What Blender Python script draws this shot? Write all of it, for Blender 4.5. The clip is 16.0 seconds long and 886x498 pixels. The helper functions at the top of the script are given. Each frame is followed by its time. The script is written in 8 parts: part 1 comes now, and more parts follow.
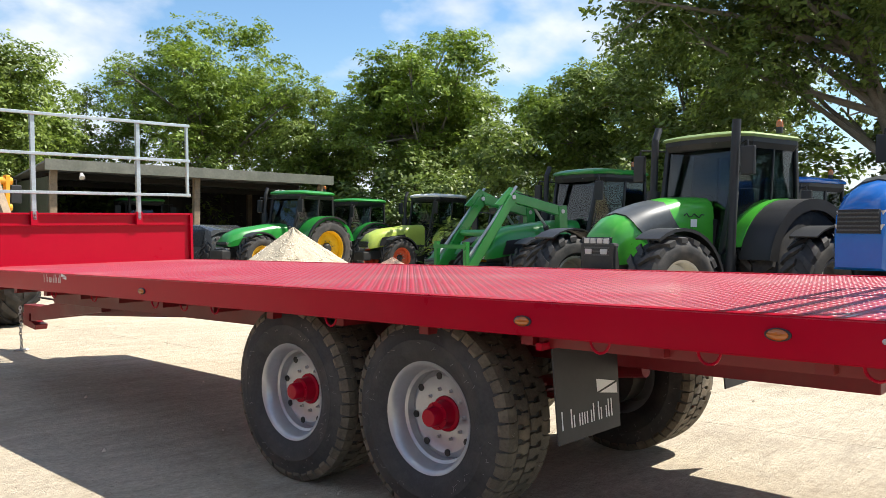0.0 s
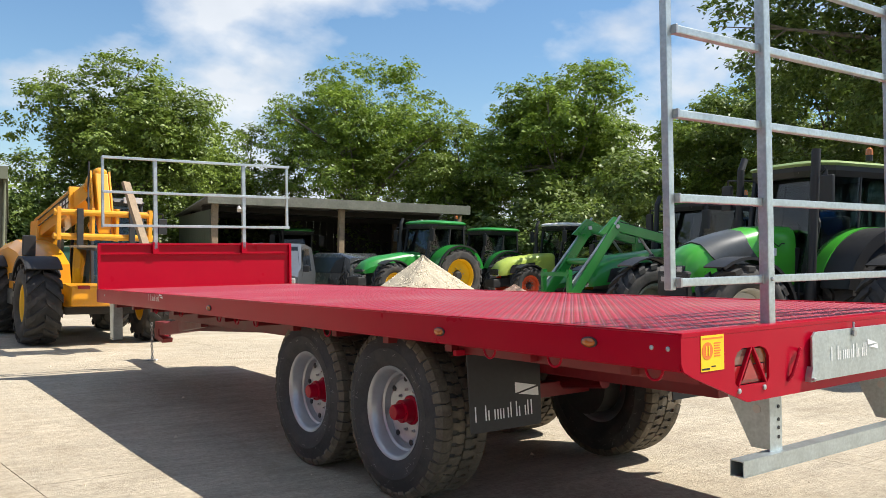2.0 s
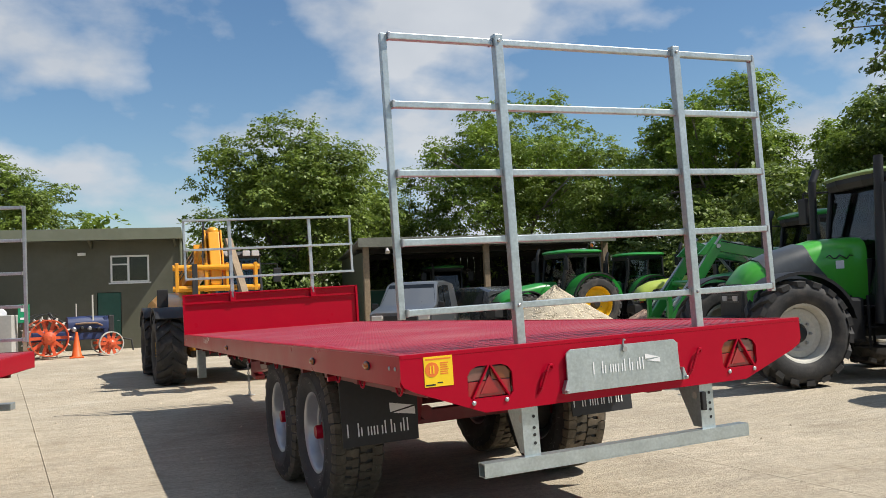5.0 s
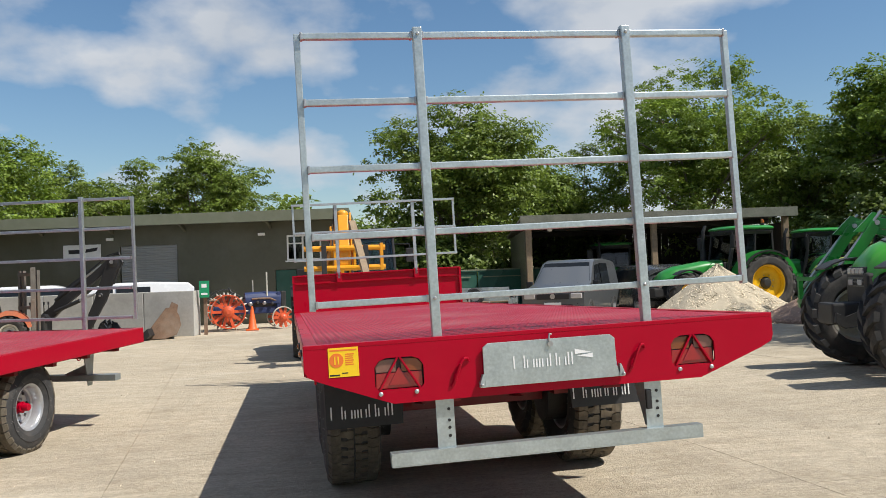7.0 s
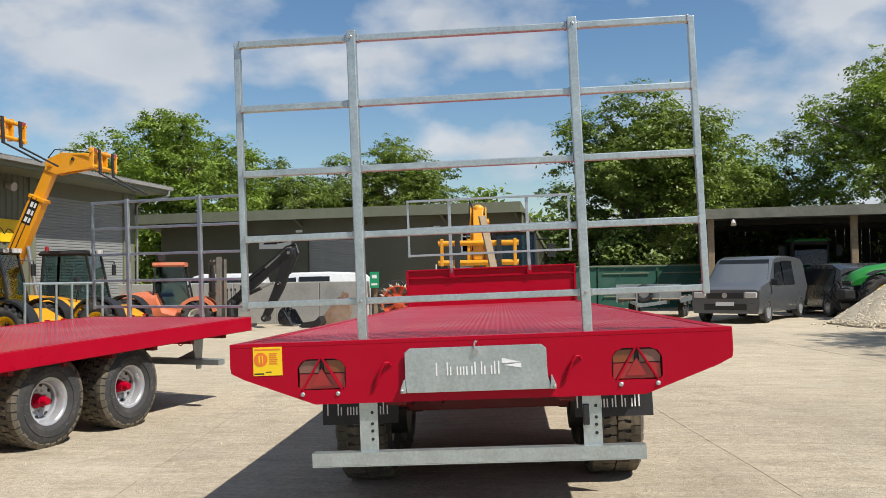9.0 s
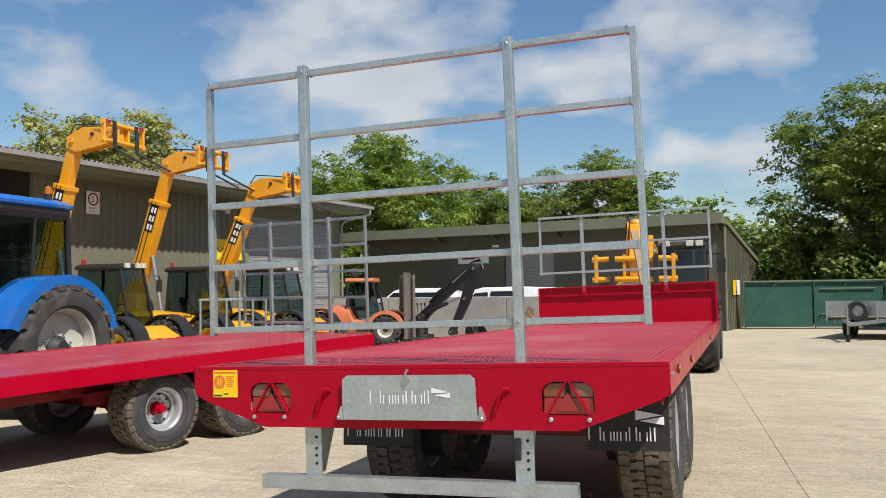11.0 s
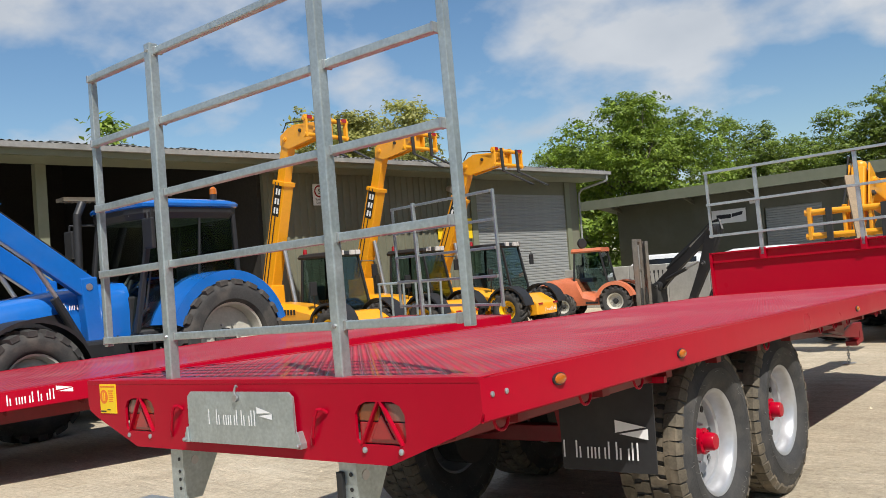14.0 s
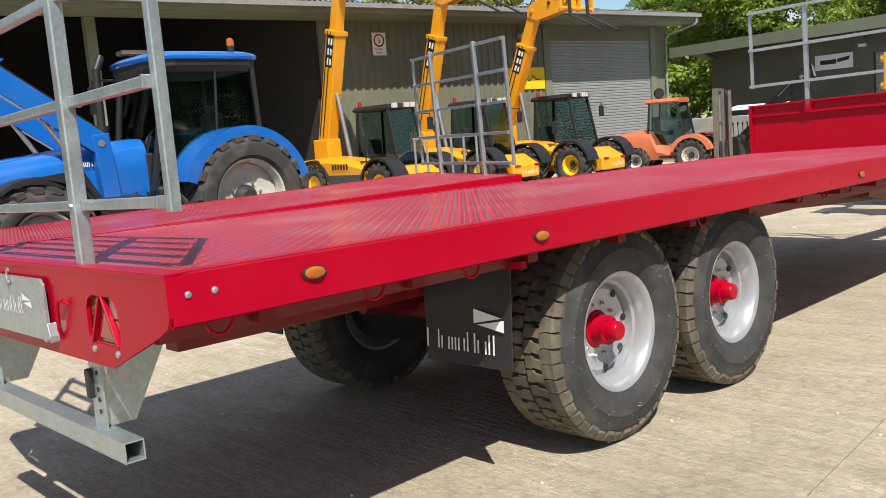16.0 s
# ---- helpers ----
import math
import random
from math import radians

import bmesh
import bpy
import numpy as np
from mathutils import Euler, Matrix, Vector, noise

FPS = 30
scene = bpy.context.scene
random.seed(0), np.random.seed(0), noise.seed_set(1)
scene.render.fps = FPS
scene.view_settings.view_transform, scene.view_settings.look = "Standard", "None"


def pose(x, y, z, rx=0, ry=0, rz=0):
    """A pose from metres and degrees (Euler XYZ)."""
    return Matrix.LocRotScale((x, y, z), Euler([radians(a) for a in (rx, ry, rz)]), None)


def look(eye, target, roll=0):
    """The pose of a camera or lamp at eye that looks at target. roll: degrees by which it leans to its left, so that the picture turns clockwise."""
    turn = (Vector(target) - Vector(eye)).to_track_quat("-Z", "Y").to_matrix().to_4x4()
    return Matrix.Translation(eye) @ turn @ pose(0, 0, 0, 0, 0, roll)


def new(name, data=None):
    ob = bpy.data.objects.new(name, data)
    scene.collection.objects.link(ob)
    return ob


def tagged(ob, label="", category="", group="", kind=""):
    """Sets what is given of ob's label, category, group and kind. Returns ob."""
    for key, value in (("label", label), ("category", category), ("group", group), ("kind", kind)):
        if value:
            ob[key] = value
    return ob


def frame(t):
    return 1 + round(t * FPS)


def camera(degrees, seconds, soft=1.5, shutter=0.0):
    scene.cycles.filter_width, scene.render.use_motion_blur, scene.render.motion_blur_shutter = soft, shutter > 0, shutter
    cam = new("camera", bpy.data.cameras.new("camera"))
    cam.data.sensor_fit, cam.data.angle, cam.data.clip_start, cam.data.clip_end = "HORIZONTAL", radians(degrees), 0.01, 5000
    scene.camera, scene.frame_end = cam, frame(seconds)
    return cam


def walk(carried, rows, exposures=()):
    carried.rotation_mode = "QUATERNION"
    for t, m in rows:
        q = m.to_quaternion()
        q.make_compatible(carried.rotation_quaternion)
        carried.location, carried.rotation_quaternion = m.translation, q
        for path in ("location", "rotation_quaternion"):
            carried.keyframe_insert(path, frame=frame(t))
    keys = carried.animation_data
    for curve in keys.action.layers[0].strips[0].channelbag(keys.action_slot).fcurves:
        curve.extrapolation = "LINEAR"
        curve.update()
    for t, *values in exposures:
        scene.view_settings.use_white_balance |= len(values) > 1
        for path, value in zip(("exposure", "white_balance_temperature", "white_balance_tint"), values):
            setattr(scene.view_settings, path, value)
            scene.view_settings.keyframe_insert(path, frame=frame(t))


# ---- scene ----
cam = camera(54.8, 16.0, 0.85)
PATH = [
    (0.0, pose(-4.122, -0.626, 1.400, 89.15, -0.81, -47.35)),
    (0.5, pose(-4.128, -1.014, 1.398, 89.03, -0.79, -44.07)),
    (1.0, pose(-4.094, -1.320, 1.408, 89.39, -1.38, -41.14)),
    (1.5, pose(-3.998, -1.649, 1.402, 90.07, -1.46, -38.75)),
    (2.0, pose(-3.908, -2.059, 1.415, 90.86, -0.95, -36.48)),
    (2.5, pose(-3.739, -2.338, 1.411, 91.65, -0.14, -34.36)),
    (3.0, pose(-3.518, -2.596, 1.433, 92.36, 0.83, -32.29)),
    (5.5, pose(-2.340, -3.827, 1.428, 92.72, 2.20, -20.68)),
    (6.0, pose(-2.004, -3.919, 1.453, 92.28, 2.14, -17.30)),
    (6.5, pose(-1.610, -4.060, 1.436, 92.42, 2.13, -13.12)),
    (7.0, pose(-1.303, -4.125, 1.463, 91.93, 2.00, -10.19)),
    (7.5, pose(-0.950, -4.139, 1.477, 91.67, 1.66, -6.78)),
    (8.0, pose(-0.572, -4.185, 1.477, 91.58, 1.45, -3.34)),
    (10.5, pose(1.099, -3.953, 1.529, 92.44, 0.47, 15.27)),
    (11.0, pose(1.496, -3.845, 1.542, 92.82, 0.80, 19.26)),
    (11.5, pose(1.808, -3.685, 1.545, 93.22, 1.59, 23.25)),
    (12.0, pose(2.042, -3.403, 1.563, 93.71, 2.38, 27.08)),
    (12.5, pose(2.254, -3.112, 1.561, 94.07, 3.08, 30.39)),
    (13.0, pose(2.441, -2.785, 1.529, 94.10, 3.78, 33.72)),
    (13.5, pose(2.600, -2.470, 1.549, 93.54, 4.18, 36.13)),
    (14.0, pose(2.841, -2.179, 1.561, 91.62, 4.25, 38.92)),
    (14.5, pose(3.020, -1.937, 1.532, 89.34, 3.96, 41.02)),
    (15.0, pose(3.134, -1.620, 1.558, 86.58, 3.84, 43.14)),
    (15.5, pose(3.244, -1.284, 1.560, 83.99, 3.91, 44.68)),
    (16.0, pose(3.329, -0.986, 1.541, 82.18, 4.36, 46.07)),
]
EXPOSURE = [(0.0, 0.92), (1.5, 0.76), (3.0, 0.48), (5.5, 0.22), (8.0, 0.21), (11.0, 0.23), (14.5, 0.22), (16.0, 0.42)]
walk(cam, PATH, EXPOSURE)

# ---- light ----
SUN = Vector((0.63, -0.38, 1.0)).normalized()
world = bpy.data.worlds.new("sky")
scene.world = world
world.use_nodes = True
wn, wl = world.node_tree.nodes, world.node_tree.links
wn.clear()

sky = wn.new("ShaderNodeTexSky")
sky.sky_type = "NISHITA"
sky.sun_disc = False
sky.sun_elevation = math.asin(SUN.z)
sky.sun_rotation = math.atan2(SUN.x, SUN.y)
sky.air_density, sky.dust_density, sky.ozone_density = 1.15, 0.2, 3.0
coord = wn.new("ShaderNodeTexCoord")
split = wn.new("ShaderNodeSeparateXYZ")
wl.new(coord.outputs["Generated"], split.inputs[0])
lift = wn.new("ShaderNodeMath")
lift.operation = "ADD"
lift.inputs[1].default_value = 0.42
high = wn.new("ShaderNodeMath")
high.operation = "MAXIMUM"
high.inputs[1].default_value = 0.0
wl.new(split.outputs[2], high.inputs[0])
wl.new(high.outputs[0], lift.inputs[0])
flat = wn.new("ShaderNodeCombineXYZ")
for axis in (0, 1):
    div = wn.new("ShaderNodeMath")
    div.operation = "DIVIDE"
    wl.new(split.outputs[axis], div.inputs[0])
    wl.new(lift.outputs[0], div.inputs[1])
    wl.new(div.outputs[0], flat.inputs[axis])
puffs = wn.new("ShaderNodeTexNoise")
puffs.inputs["Scale"].default_value = 2.7
puffs.inputs["Detail"].default_value = 9.0
puffs.inputs["Roughness"].default_value = 0.5
puffs.inputs["Distortion"].default_value = 0.0
wl.new(flat.outputs[0], puffs.inputs["Vector"])
cover = wn.new("ShaderNodeValToRGB")
cover.color_ramp.elements[0].position = 0.468
cover.color_ramp.elements[1].position = 0.59
cover.color_ramp.elements[1].color = (0.9, 0.9, 0.9, 1)
wl.new(puffs.outputs["Fac"], cover.inputs[0])
grey = wn.new("ShaderNodeTexNoise")
grey.inputs["Scale"].default_value = 4.0
grey.inputs["Detail"].default_value = 4.0
wl.new(flat.outputs[0], grey.inputs["Vector"])
cloud = wn.new("ShaderNodeMix")
cloud.data_type = "RGBA"
wl.new(grey.outputs["Fac"], cloud.inputs[0])
cloud.inputs[6].default_value = (3.9, 4.4, 5.1, 1)
cloud.inputs[7].default_value = (7.9, 8.0, 8.15, 1)
over = wn.new("ShaderNodeMix")
over.data_type = "RGBA"
wl.new(cover.outputs[0], over.inputs[0])
deep = wn.new("ShaderNodeHueSaturation")
deep.inputs["Saturation"].default_value = 1.14
wl.new(sky.outputs[0], deep.inputs["Color"])
wl.new(deep.outputs[0], over.inputs[6])
wl.new(cloud.outputs[2], over.inputs[7])
back = wn.new("ShaderNodeBackground")
back.inputs[1].default_value = 0.09
wl.new(over.outputs[2], back.inputs[0])
wout = wn.new("ShaderNodeOutputWorld")
wl.new(back.outputs[0], wout.inputs[0])

sun = new("sun", bpy.data.lights.new("sun", "SUN"))
sun.data.energy, sun.data.angle, sun.data.color = 5.0, radians(0.5), (1.0, 0.955, 0.88)
sun.matrix_world = look(SUN * 60, (0, 0, 0))

# ---- materials ----


def material(name, colour, rough=0.5, metal=0.0, vary=0.15, scale=8.0, bump=0.0, bump_scale=60.0, coat=0.0, dirt_sheen=None, dirt_sheen_scale=2.0,
             dirt_sheen_amount=0.4, island=0.0, spec=0.5):
    """A node material with colour variation at two scales, optional stains or painted sheen, and fine relief."""
    m = bpy.data.materials.new(name)
    m.use_nodes = True
    nodes, links = m.node_tree.nodes, m.node_tree.links
    bsdf = nodes["Principled BSDF"]
    tex = nodes.new("ShaderNodeTexCoord")
    fine = nodes.new("ShaderNodeTexNoise")
    fine.inputs["Scale"].default_value, fine.inputs["Detail"].default_value = scale * 6, 4
    wide = nodes.new("ShaderNodeTexNoise")
    wide.inputs["Scale"].default_value, wide.inputs["Detail"].default_value = scale, 5
    for n in (fine, wide):
        links.new(tex.outputs["Object"], n.inputs["Vector"])
    add = nodes.new("ShaderNodeMath")
    add.operation = "ADD"
    links.new(fine.outputs["Fac"], add.inputs[0])
    links.new(wide.outputs["Fac"], add.inputs[1])
    rng = nodes.new("ShaderNodeMapRange")
    rng.inputs[1].default_value, rng.inputs[2].default_value = 0.6, 1.4
    rng.inputs[3].default_value, rng.inputs[4].default_value = 1 - vary, 1 + vary
    links.new(add.outputs[0], rng.inputs[0])
    value = rng.outputs[0]
    if island:
        info = nodes.new("ShaderNodeNewGeometry")
        r2 = nodes.new("ShaderNodeMapRange")
        r2.inputs[3].default_value, r2.inputs[4].default_value = 1 - island, 1 + island
        links.new(info.outputs["Random Per Island"], r2.inputs[0])
        mul = nodes.new("ShaderNodeMath")
        mul.operation = "MULTIPLY"
        links.new(value, mul.inputs[0])
        links.new(r2.outputs[0], mul.inputs[1])
        value = mul.outputs[0]
    tone = nodes.new("ShaderNodeMix")
    tone.data_type, tone.blend_type = "RGBA", "MULTIPLY"
    tone.inputs[0].default_value = 1.0
    tone.inputs[6].default_value = (*colour, 1)
    links.new(value, tone.inputs[7])
    out = tone.outputs[2]
    if dirt_sheen:
        spots = nodes.new("ShaderNodeTexNoise")
        spots.inputs["Scale"].default_value, spots.inputs["Detail"].default_value = dirt_sheen_scale, 8
        links.new(tex.outputs["Object"], spots.inputs["Vector"])
        ramp = nodes.new("ShaderNodeMapRange")
        ramp.inputs[1].default_value, ramp.inputs[2].default_value = 0.48, 0.72
        ramp.inputs[4].default_value = dirt_sheen_amount
        links.new(spots.outputs["Fac"], ramp.inputs[0])
        mix = nodes.new("ShaderNodeMix")
        mix.data_type = "RGBA"
        links.new(ramp.outputs[0], mix.inputs[0])
        links.new(out, mix.inputs[6])
        mix.inputs[7].default_value = (*dirt_sheen, 1)
        out = mix.outputs[2]
    links.new(out, bsdf.inputs["Base Color"])
    bsdf.inputs["Metallic"].default_value = metal
    bsdf.inputs["Specular IOR Level"].default_value = spec
    rr = nodes.new("ShaderNodeMapRange")
    rr.inputs[3].default_value, rr.inputs[4].default_value = max(rough - 0.08, 0.02), min(rough + 0.1, 1)
    links.new(wide.outputs["Fac"], rr.inputs[0])
    links.new(rr.outputs[0], bsdf.inputs["Roughness"])
    bsdf.inputs["Coat Weight"].default_value = coat
    bsdf.inputs["Coat Roughness"].default_value = 0.08
    if bump:
        relief = nodes.new("ShaderNodeTexNoise")
        relief.inputs["Scale"].default_value, relief.inputs["Detail"].default_value = bump_scale, 6
        links.new(tex.outputs["Object"], relief.inputs["Vector"])
        b = nodes.new("ShaderNodeBump")
        b.inputs["Strength"].default_value, b.inputs["Distance"].default_value = bump, 0.01
        links.new(relief.outputs["Fac"], b.inputs["Height"])
        links.new(b.outputs[0], bsdf.inputs["Normal"])
    return m


def glass(name, tint, rough=0.03):
    m = bpy.data.materials.new(name)
    m.use_nodes = True
    nodes, links = m.node_tree.nodes, m.node_tree.links
    nodes.remove(nodes["Principled BSDF"])
    clear, gloss, mix = nodes.new("ShaderNodeBsdfTransparent"), nodes.new("ShaderNodeBsdfGlossy"), nodes.new("ShaderNodeMixShader")
    clear.inputs[0].default_value = (*tint, 1)
    gloss.inputs["Roughness"].default_value = rough
    facing = nodes.new("ShaderNodeLayerWeight")
    facing.inputs[0].default_value = 0.5
    power = nodes.new("ShaderNodeMath")
    power.operation = "POWER"
    power.inputs[1].default_value = 4.0
    links.new(facing.outputs["Facing"], power.inputs[0])
    rise = nodes.new("ShaderNodeMapRange")
    rise.inputs[3].default_value, rise.inputs[4].default_value = 0.05, 0.9
    links.new(power.outputs[0], rise.inputs[0])
    links.new(rise.outputs[0], mix.inputs[0])
    links.new(clear.outputs[0], mix.inputs[1])
    links.new(gloss.outputs[0], mix.inputs[2])
    links.new(mix.outputs[0], nodes["Material Output"].inputs[0])
    return m


RED = material("red_paint", (0.37, 0.0006, 0.017), 0.3, vary=0.05, scale=3, bump=0.02, bump_scale=25, coat=0.05, spec=0.14, dirt_sheen=(0.36, 0.015, 0.02), dirt_sheen_scale=6, dirt_sheen_amount=0.12)
# Pinkish base and pink blotches paint the sky's sheen onto the deck red.
REDDECK = material("red_deck_sheen_paint", (0.35, 0.018, 0.036), 0.42, vary=0.12, scale=4, coat=0.6, spec=0.7, dirt_sheen=(0.40, 0.17, 0.16), dirt_sheen_scale=1.1, dirt_sheen_amount=0.5)
# The trailer red darkened to hold the shade under the deck.
SHADERED = material("shaded_red_paint", (0.19, 0.003, 0.008), 0.45, vary=0.12, scale=5, dirt_sheen=(0.2, 0.12, 0.09), dirt_sheen_amount=0.2)
GALV = material("galvanised_steel", (0.47, 0.525, 0.53), 0.36, metal=0.72, vary=0.22, scale=11, bump=0.10, bump_scale=40, dirt_sheen=(0.34, 0.38, 0.39), dirt_sheen_scale=22, dirt_sheen_amount=0.6)
TYRE = material("tyre_rubber", (0.036, 0.036, 0.037), 0.75, vary=0.3, scale=12, bump=0.2, bump_scale=120, dirt_sheen=(0.12, 0.105, 0.085), dirt_sheen_scale=6, dirt_sheen_amount=0.35)
TREAD = material("dusty_tread_rubber", (0.105, 0.088, 0.064), 0.85, vary=0.3, scale=14, bump=0.3, bump_scale=90, dirt_sheen=(0.25, 0.20, 0.14), dirt_sheen_scale=9, dirt_sheen_amount=0.75)
BIGTYRE = material("tractor_tyre_rubber", (0.035, 0.034, 0.033), 0.8, vary=0.3, scale=8, bump=0.2, bump_scale=60, dirt_sheen=(0.13, 0.11, 0.09), dirt_sheen_scale=4, dirt_sheen_amount=0.5)
SILVER = material("silver_rim_paint", (0.44, 0.45, 0.47), 0.32, metal=0.5, vary=0.08, scale=6, dirt_sheen=(0.42, 0.41, 0.4), dirt_sheen_amount=0.25)
BLACK = material("black_plastic", (0.016, 0.016, 0.017), 0.5, vary=0.2, scale=10, bump=0.05)
FLAP = material("black_flap_rubber", (0.02, 0.02, 0.022), 0.55, vary=0.25, scale=6, dirt_sheen=(0.07, 0.065, 0.06), dirt_sheen_amount=0.3)
WHITE = material("white_print", (0.8, 0.8, 0.8), 0.5, vary=0.05)
YELLOW = material("yellow_sticker", (0.85, 0.56, 0.01), 0.4, vary=0.05)
ORANGEPRINT = material("orange_print", (0.75, 0.17, 0.02), 0.45, vary=0.05)
AMBER = material("amber_lens", (0.40, 0.105, 0.006), 0.18, vary=0.1, coat=0.6)
REDLENS = material("red_lens", (0.30, 0.010, 0.014), 0.18, vary=0.15, scale=30, coat=0.6)
CLEARLENS = material("clear_lens", (0.55, 0.52, 0.5), 0.15, vary=0.1, coat=0.5)
# Tyre hairs coloured pale to show the glint on them.
HAIR = material("glinting_rubber_hair", (0.30, 0.29, 0.27), 0.4, vary=0.1)
# Rear lamp lenses, their colours darkened for the shade on the cluster.
LAMPAMBER = material("shaded_amber_lens", (0.20, 0.052, 0.013), 0.2, vary=0.15, scale=30, coat=0.5)
LAMPCLEAR = material("shaded_clear_lens", (0.20, 0.09, 0.07), 0.2, vary=0.15, scale=30, coat=0.5)
STEEL = material("plain_steel", (0.45, 0.45, 0.45), 0.35, metal=0.8, vary=0.2, dirt_sheen=(0.2, 0.14, 0.1), dirt_sheen_amount=0.3)
RUST = material("rusty_steel", (0.21, 0.13, 0.085), 0.75, metal=0.1, vary=0.3, scale=7, bump=0.2, dirt_sheen=(0.34, 0.28, 0.22), dirt_sheen_amount=0.6)
# One olive paint twice: darkened for eaves shade, then lightened for the sunlit front.
OLIVE = material("olive_cladding", (0.09, 0.09, 0.06), 0.5, vary=0.1, scale=1.2, dirt_sheen=(0.16, 0.155, 0.12), dirt_sheen_scale=0.8, dirt_sheen_amount=0.4)
OLIVELIT = material("sunlit_olive_cladding", (0.15, 0.15, 0.105), 0.5, vary=0.1, scale=1.2, dirt_sheen=(0.20, 0.195, 0.15), dirt_sheen_scale=0.8, dirt_sheen_amount=0.4)
OLIVEFASCIA = material("pale_olive_fascia", (0.17, 0.18, 0.12), 0.45, vary=0.08, scale=1.0, dirt_sheen=(0.22, 0.22, 0.17), dirt_sheen_amount=0.4)
ROOFGREY = material("fibre_cement_roof", (0.24, 0.235, 0.225), 0.8, vary=0.2, scale=2, bump=0.2, dirt_sheen=(0.1, 0.1, 0.085), dirt_sheen_amount=0.6)
SHUTTER = material("roller_shutter_steel", (0.30, 0.31, 0.305), 0.45, metal=0.25, vary=0.08, scale=2, dirt_sheen=(0.36, 0.36, 0.34), dirt_sheen_amount=0.4)
# Near-black stands in for the deep shade inside the bay and the shed.
SHADEIN = material("shaded_lining", (0.03, 0.026, 0.022), 0.9, vary=0.3, scale=2)
FRAMEWHITE = material("white_upvc", (0.78, 0.78, 0.76), 0.35, vary=0.05)
GREENDOOR = material("green_painted_steel", (0.018, 0.085, 0.06), 0.5, vary=0.15, scale=2, dirt_sheen=(0.06, 0.1, 0.08), dirt_sheen_amount=0.4)
GREENSIGN = material("green_sign", (0.01, 0.28, 0.12), 0.4, vary=0.05)
CONCRETEWALL = material("cast_concrete_block", (0.42, 0.41, 0.38), 0.85, vary=0.12, scale=2.5, bump=0.2, dirt_sheen=(0.28, 0.27, 0.24), dirt_sheen_amount=0.5)
TIMBER = material("weathered_timber", (0.30, 0.22, 0.14), 0.8, vary=0.3, scale=9, bump=0.2, dirt_sheen=(0.16, 0.13, 0.1), dirt_sheen_amount=0.5)
BARK = material("bark", (0.19, 0.16, 0.125), 0.9, vary=0.35, scale=5, bump=0.5, bump_scale=25, dirt_sheen=(0.1, 0.12, 0.06), dirt_sheen_amount=0.4)
STONE = material("limestone_chippings", (0.58, 0.50, 0.37), 0.9, vary=0.2, scale=5, island=0.3)
GLASS = glass("cab_glass", (0.62, 0.70, 0.69))
DARKGLASS = glass("tinted_glass", (0.42, 0.46, 0.46))
BLUE = material("blue_paint", (0.008, 0.125, 0.46), 0.2, vary=0.06, scale=3, coat=0.5, dirt_sheen=(0.2, 0.22, 0.25), dirt_sheen_amount=0.08)
OLDBLUE = material("old_blue_paint", (0.02, 0.035, 0.11), 0.5, vary=0.3, scale=6, dirt_sheen=(0.06, 0.06, 0.06), dirt_sheen_amount=0.4)
JDGREEN = material("deep_green_paint", (0.018, 0.235, 0.032), 0.3, vary=0.08, scale=3, coat=0.4, dirt_sheen=(0.12, 0.13, 0.08), dirt_sheen_amount=0.12)
LIME = material("bright_green_paint", (0.06, 0.38, 0.03), 0.3, vary=0.06, scale=3, coat=0.4, dirt_sheen=(0.15, 0.2, 0.08), dirt_sheen_amount=0.1)
PALEGREEN = material("pale_green_roof", (0.24, 0.33, 0.12), 0.4, vary=0.1, scale=3)
CLGREEN = material("yellow_green_paint", (0.42, 0.52, 0.08), 0.35, vary=0.08, scale=3, coat=0.3)
DARKGREY = material("dark_grey_hood", (0.055, 0.06, 0.062), 0.4, vary=0.15, scale=4, coat=0.2)
WHEELYELLOW = material("yellow_wheel_paint", (0.80, 0.47, 0.01), 0.4, vary=0.08, scale=4)
HANDLER = material("construction_yellow_paint", (0.80, 0.34, 0.012), 0.32, vary=0.07, scale=4, coat=0.35, dirt_sheen=(0.4, 0.25, 0.1), dirt_sheen_amount=0.15)
CREAM = material("cream_wheel_paint", (0.56, 0.54, 0.47), 0.45, vary=0.15, scale=5, dirt_sheen=(0.3, 0.27, 0.22), dirt_sheen_amount=0.5)
ORANGE = material("orange_red_paint", (0.62, 0.10, 0.035), 0.4, vary=0.12, scale=4)
CARGREY = material("metallic_grey_paint", (0.13, 0.14, 0.15), 0.3, metal=0.4, vary=0.06, coat=0.5)
CARDARK = material("dark_grey_car_paint", (0.06, 0.065, 0.07), 0.25, metal=0.3, vary=0.06, coat=0.5)
CARWHITE = material("white_car_paint", (0.75, 0.76, 0.77), 0.25, vary=0.04, coat=0.4)
CHASSIS = material("black_chassis_paint", (0.022, 0.022, 0.022), 0.6, vary=0.3, scale=5, dirt_sheen=(0.1, 0.09, 0.075), dirt_sheen_amount=0.35)
FADEDORANGE = material("faded_orange_paint", (0.56, 0.15, 0.065), 0.5, vary=0.15, scale=4, dirt_sheen=(0.4, 0.22, 0.14), dirt_sheen_amount=0.4)
MASTGREY = material("worn_mast_steel", (0.16, 0.145, 0.125), 0.55, metal=0.3, vary=0.3, scale=5, dirt_sheen=(0.22, 0.14, 0.09), dirt_sheen_amount=0.5)
CARGLASS = material("dark_car_glass", (0.014, 0.017, 0.02), 0.1, vary=0.05, coat=0.0, spec=0.3)
CONE = material("orange_cone_plastic", (0.75, 0.12, 0.02), 0.5, vary=0.1)

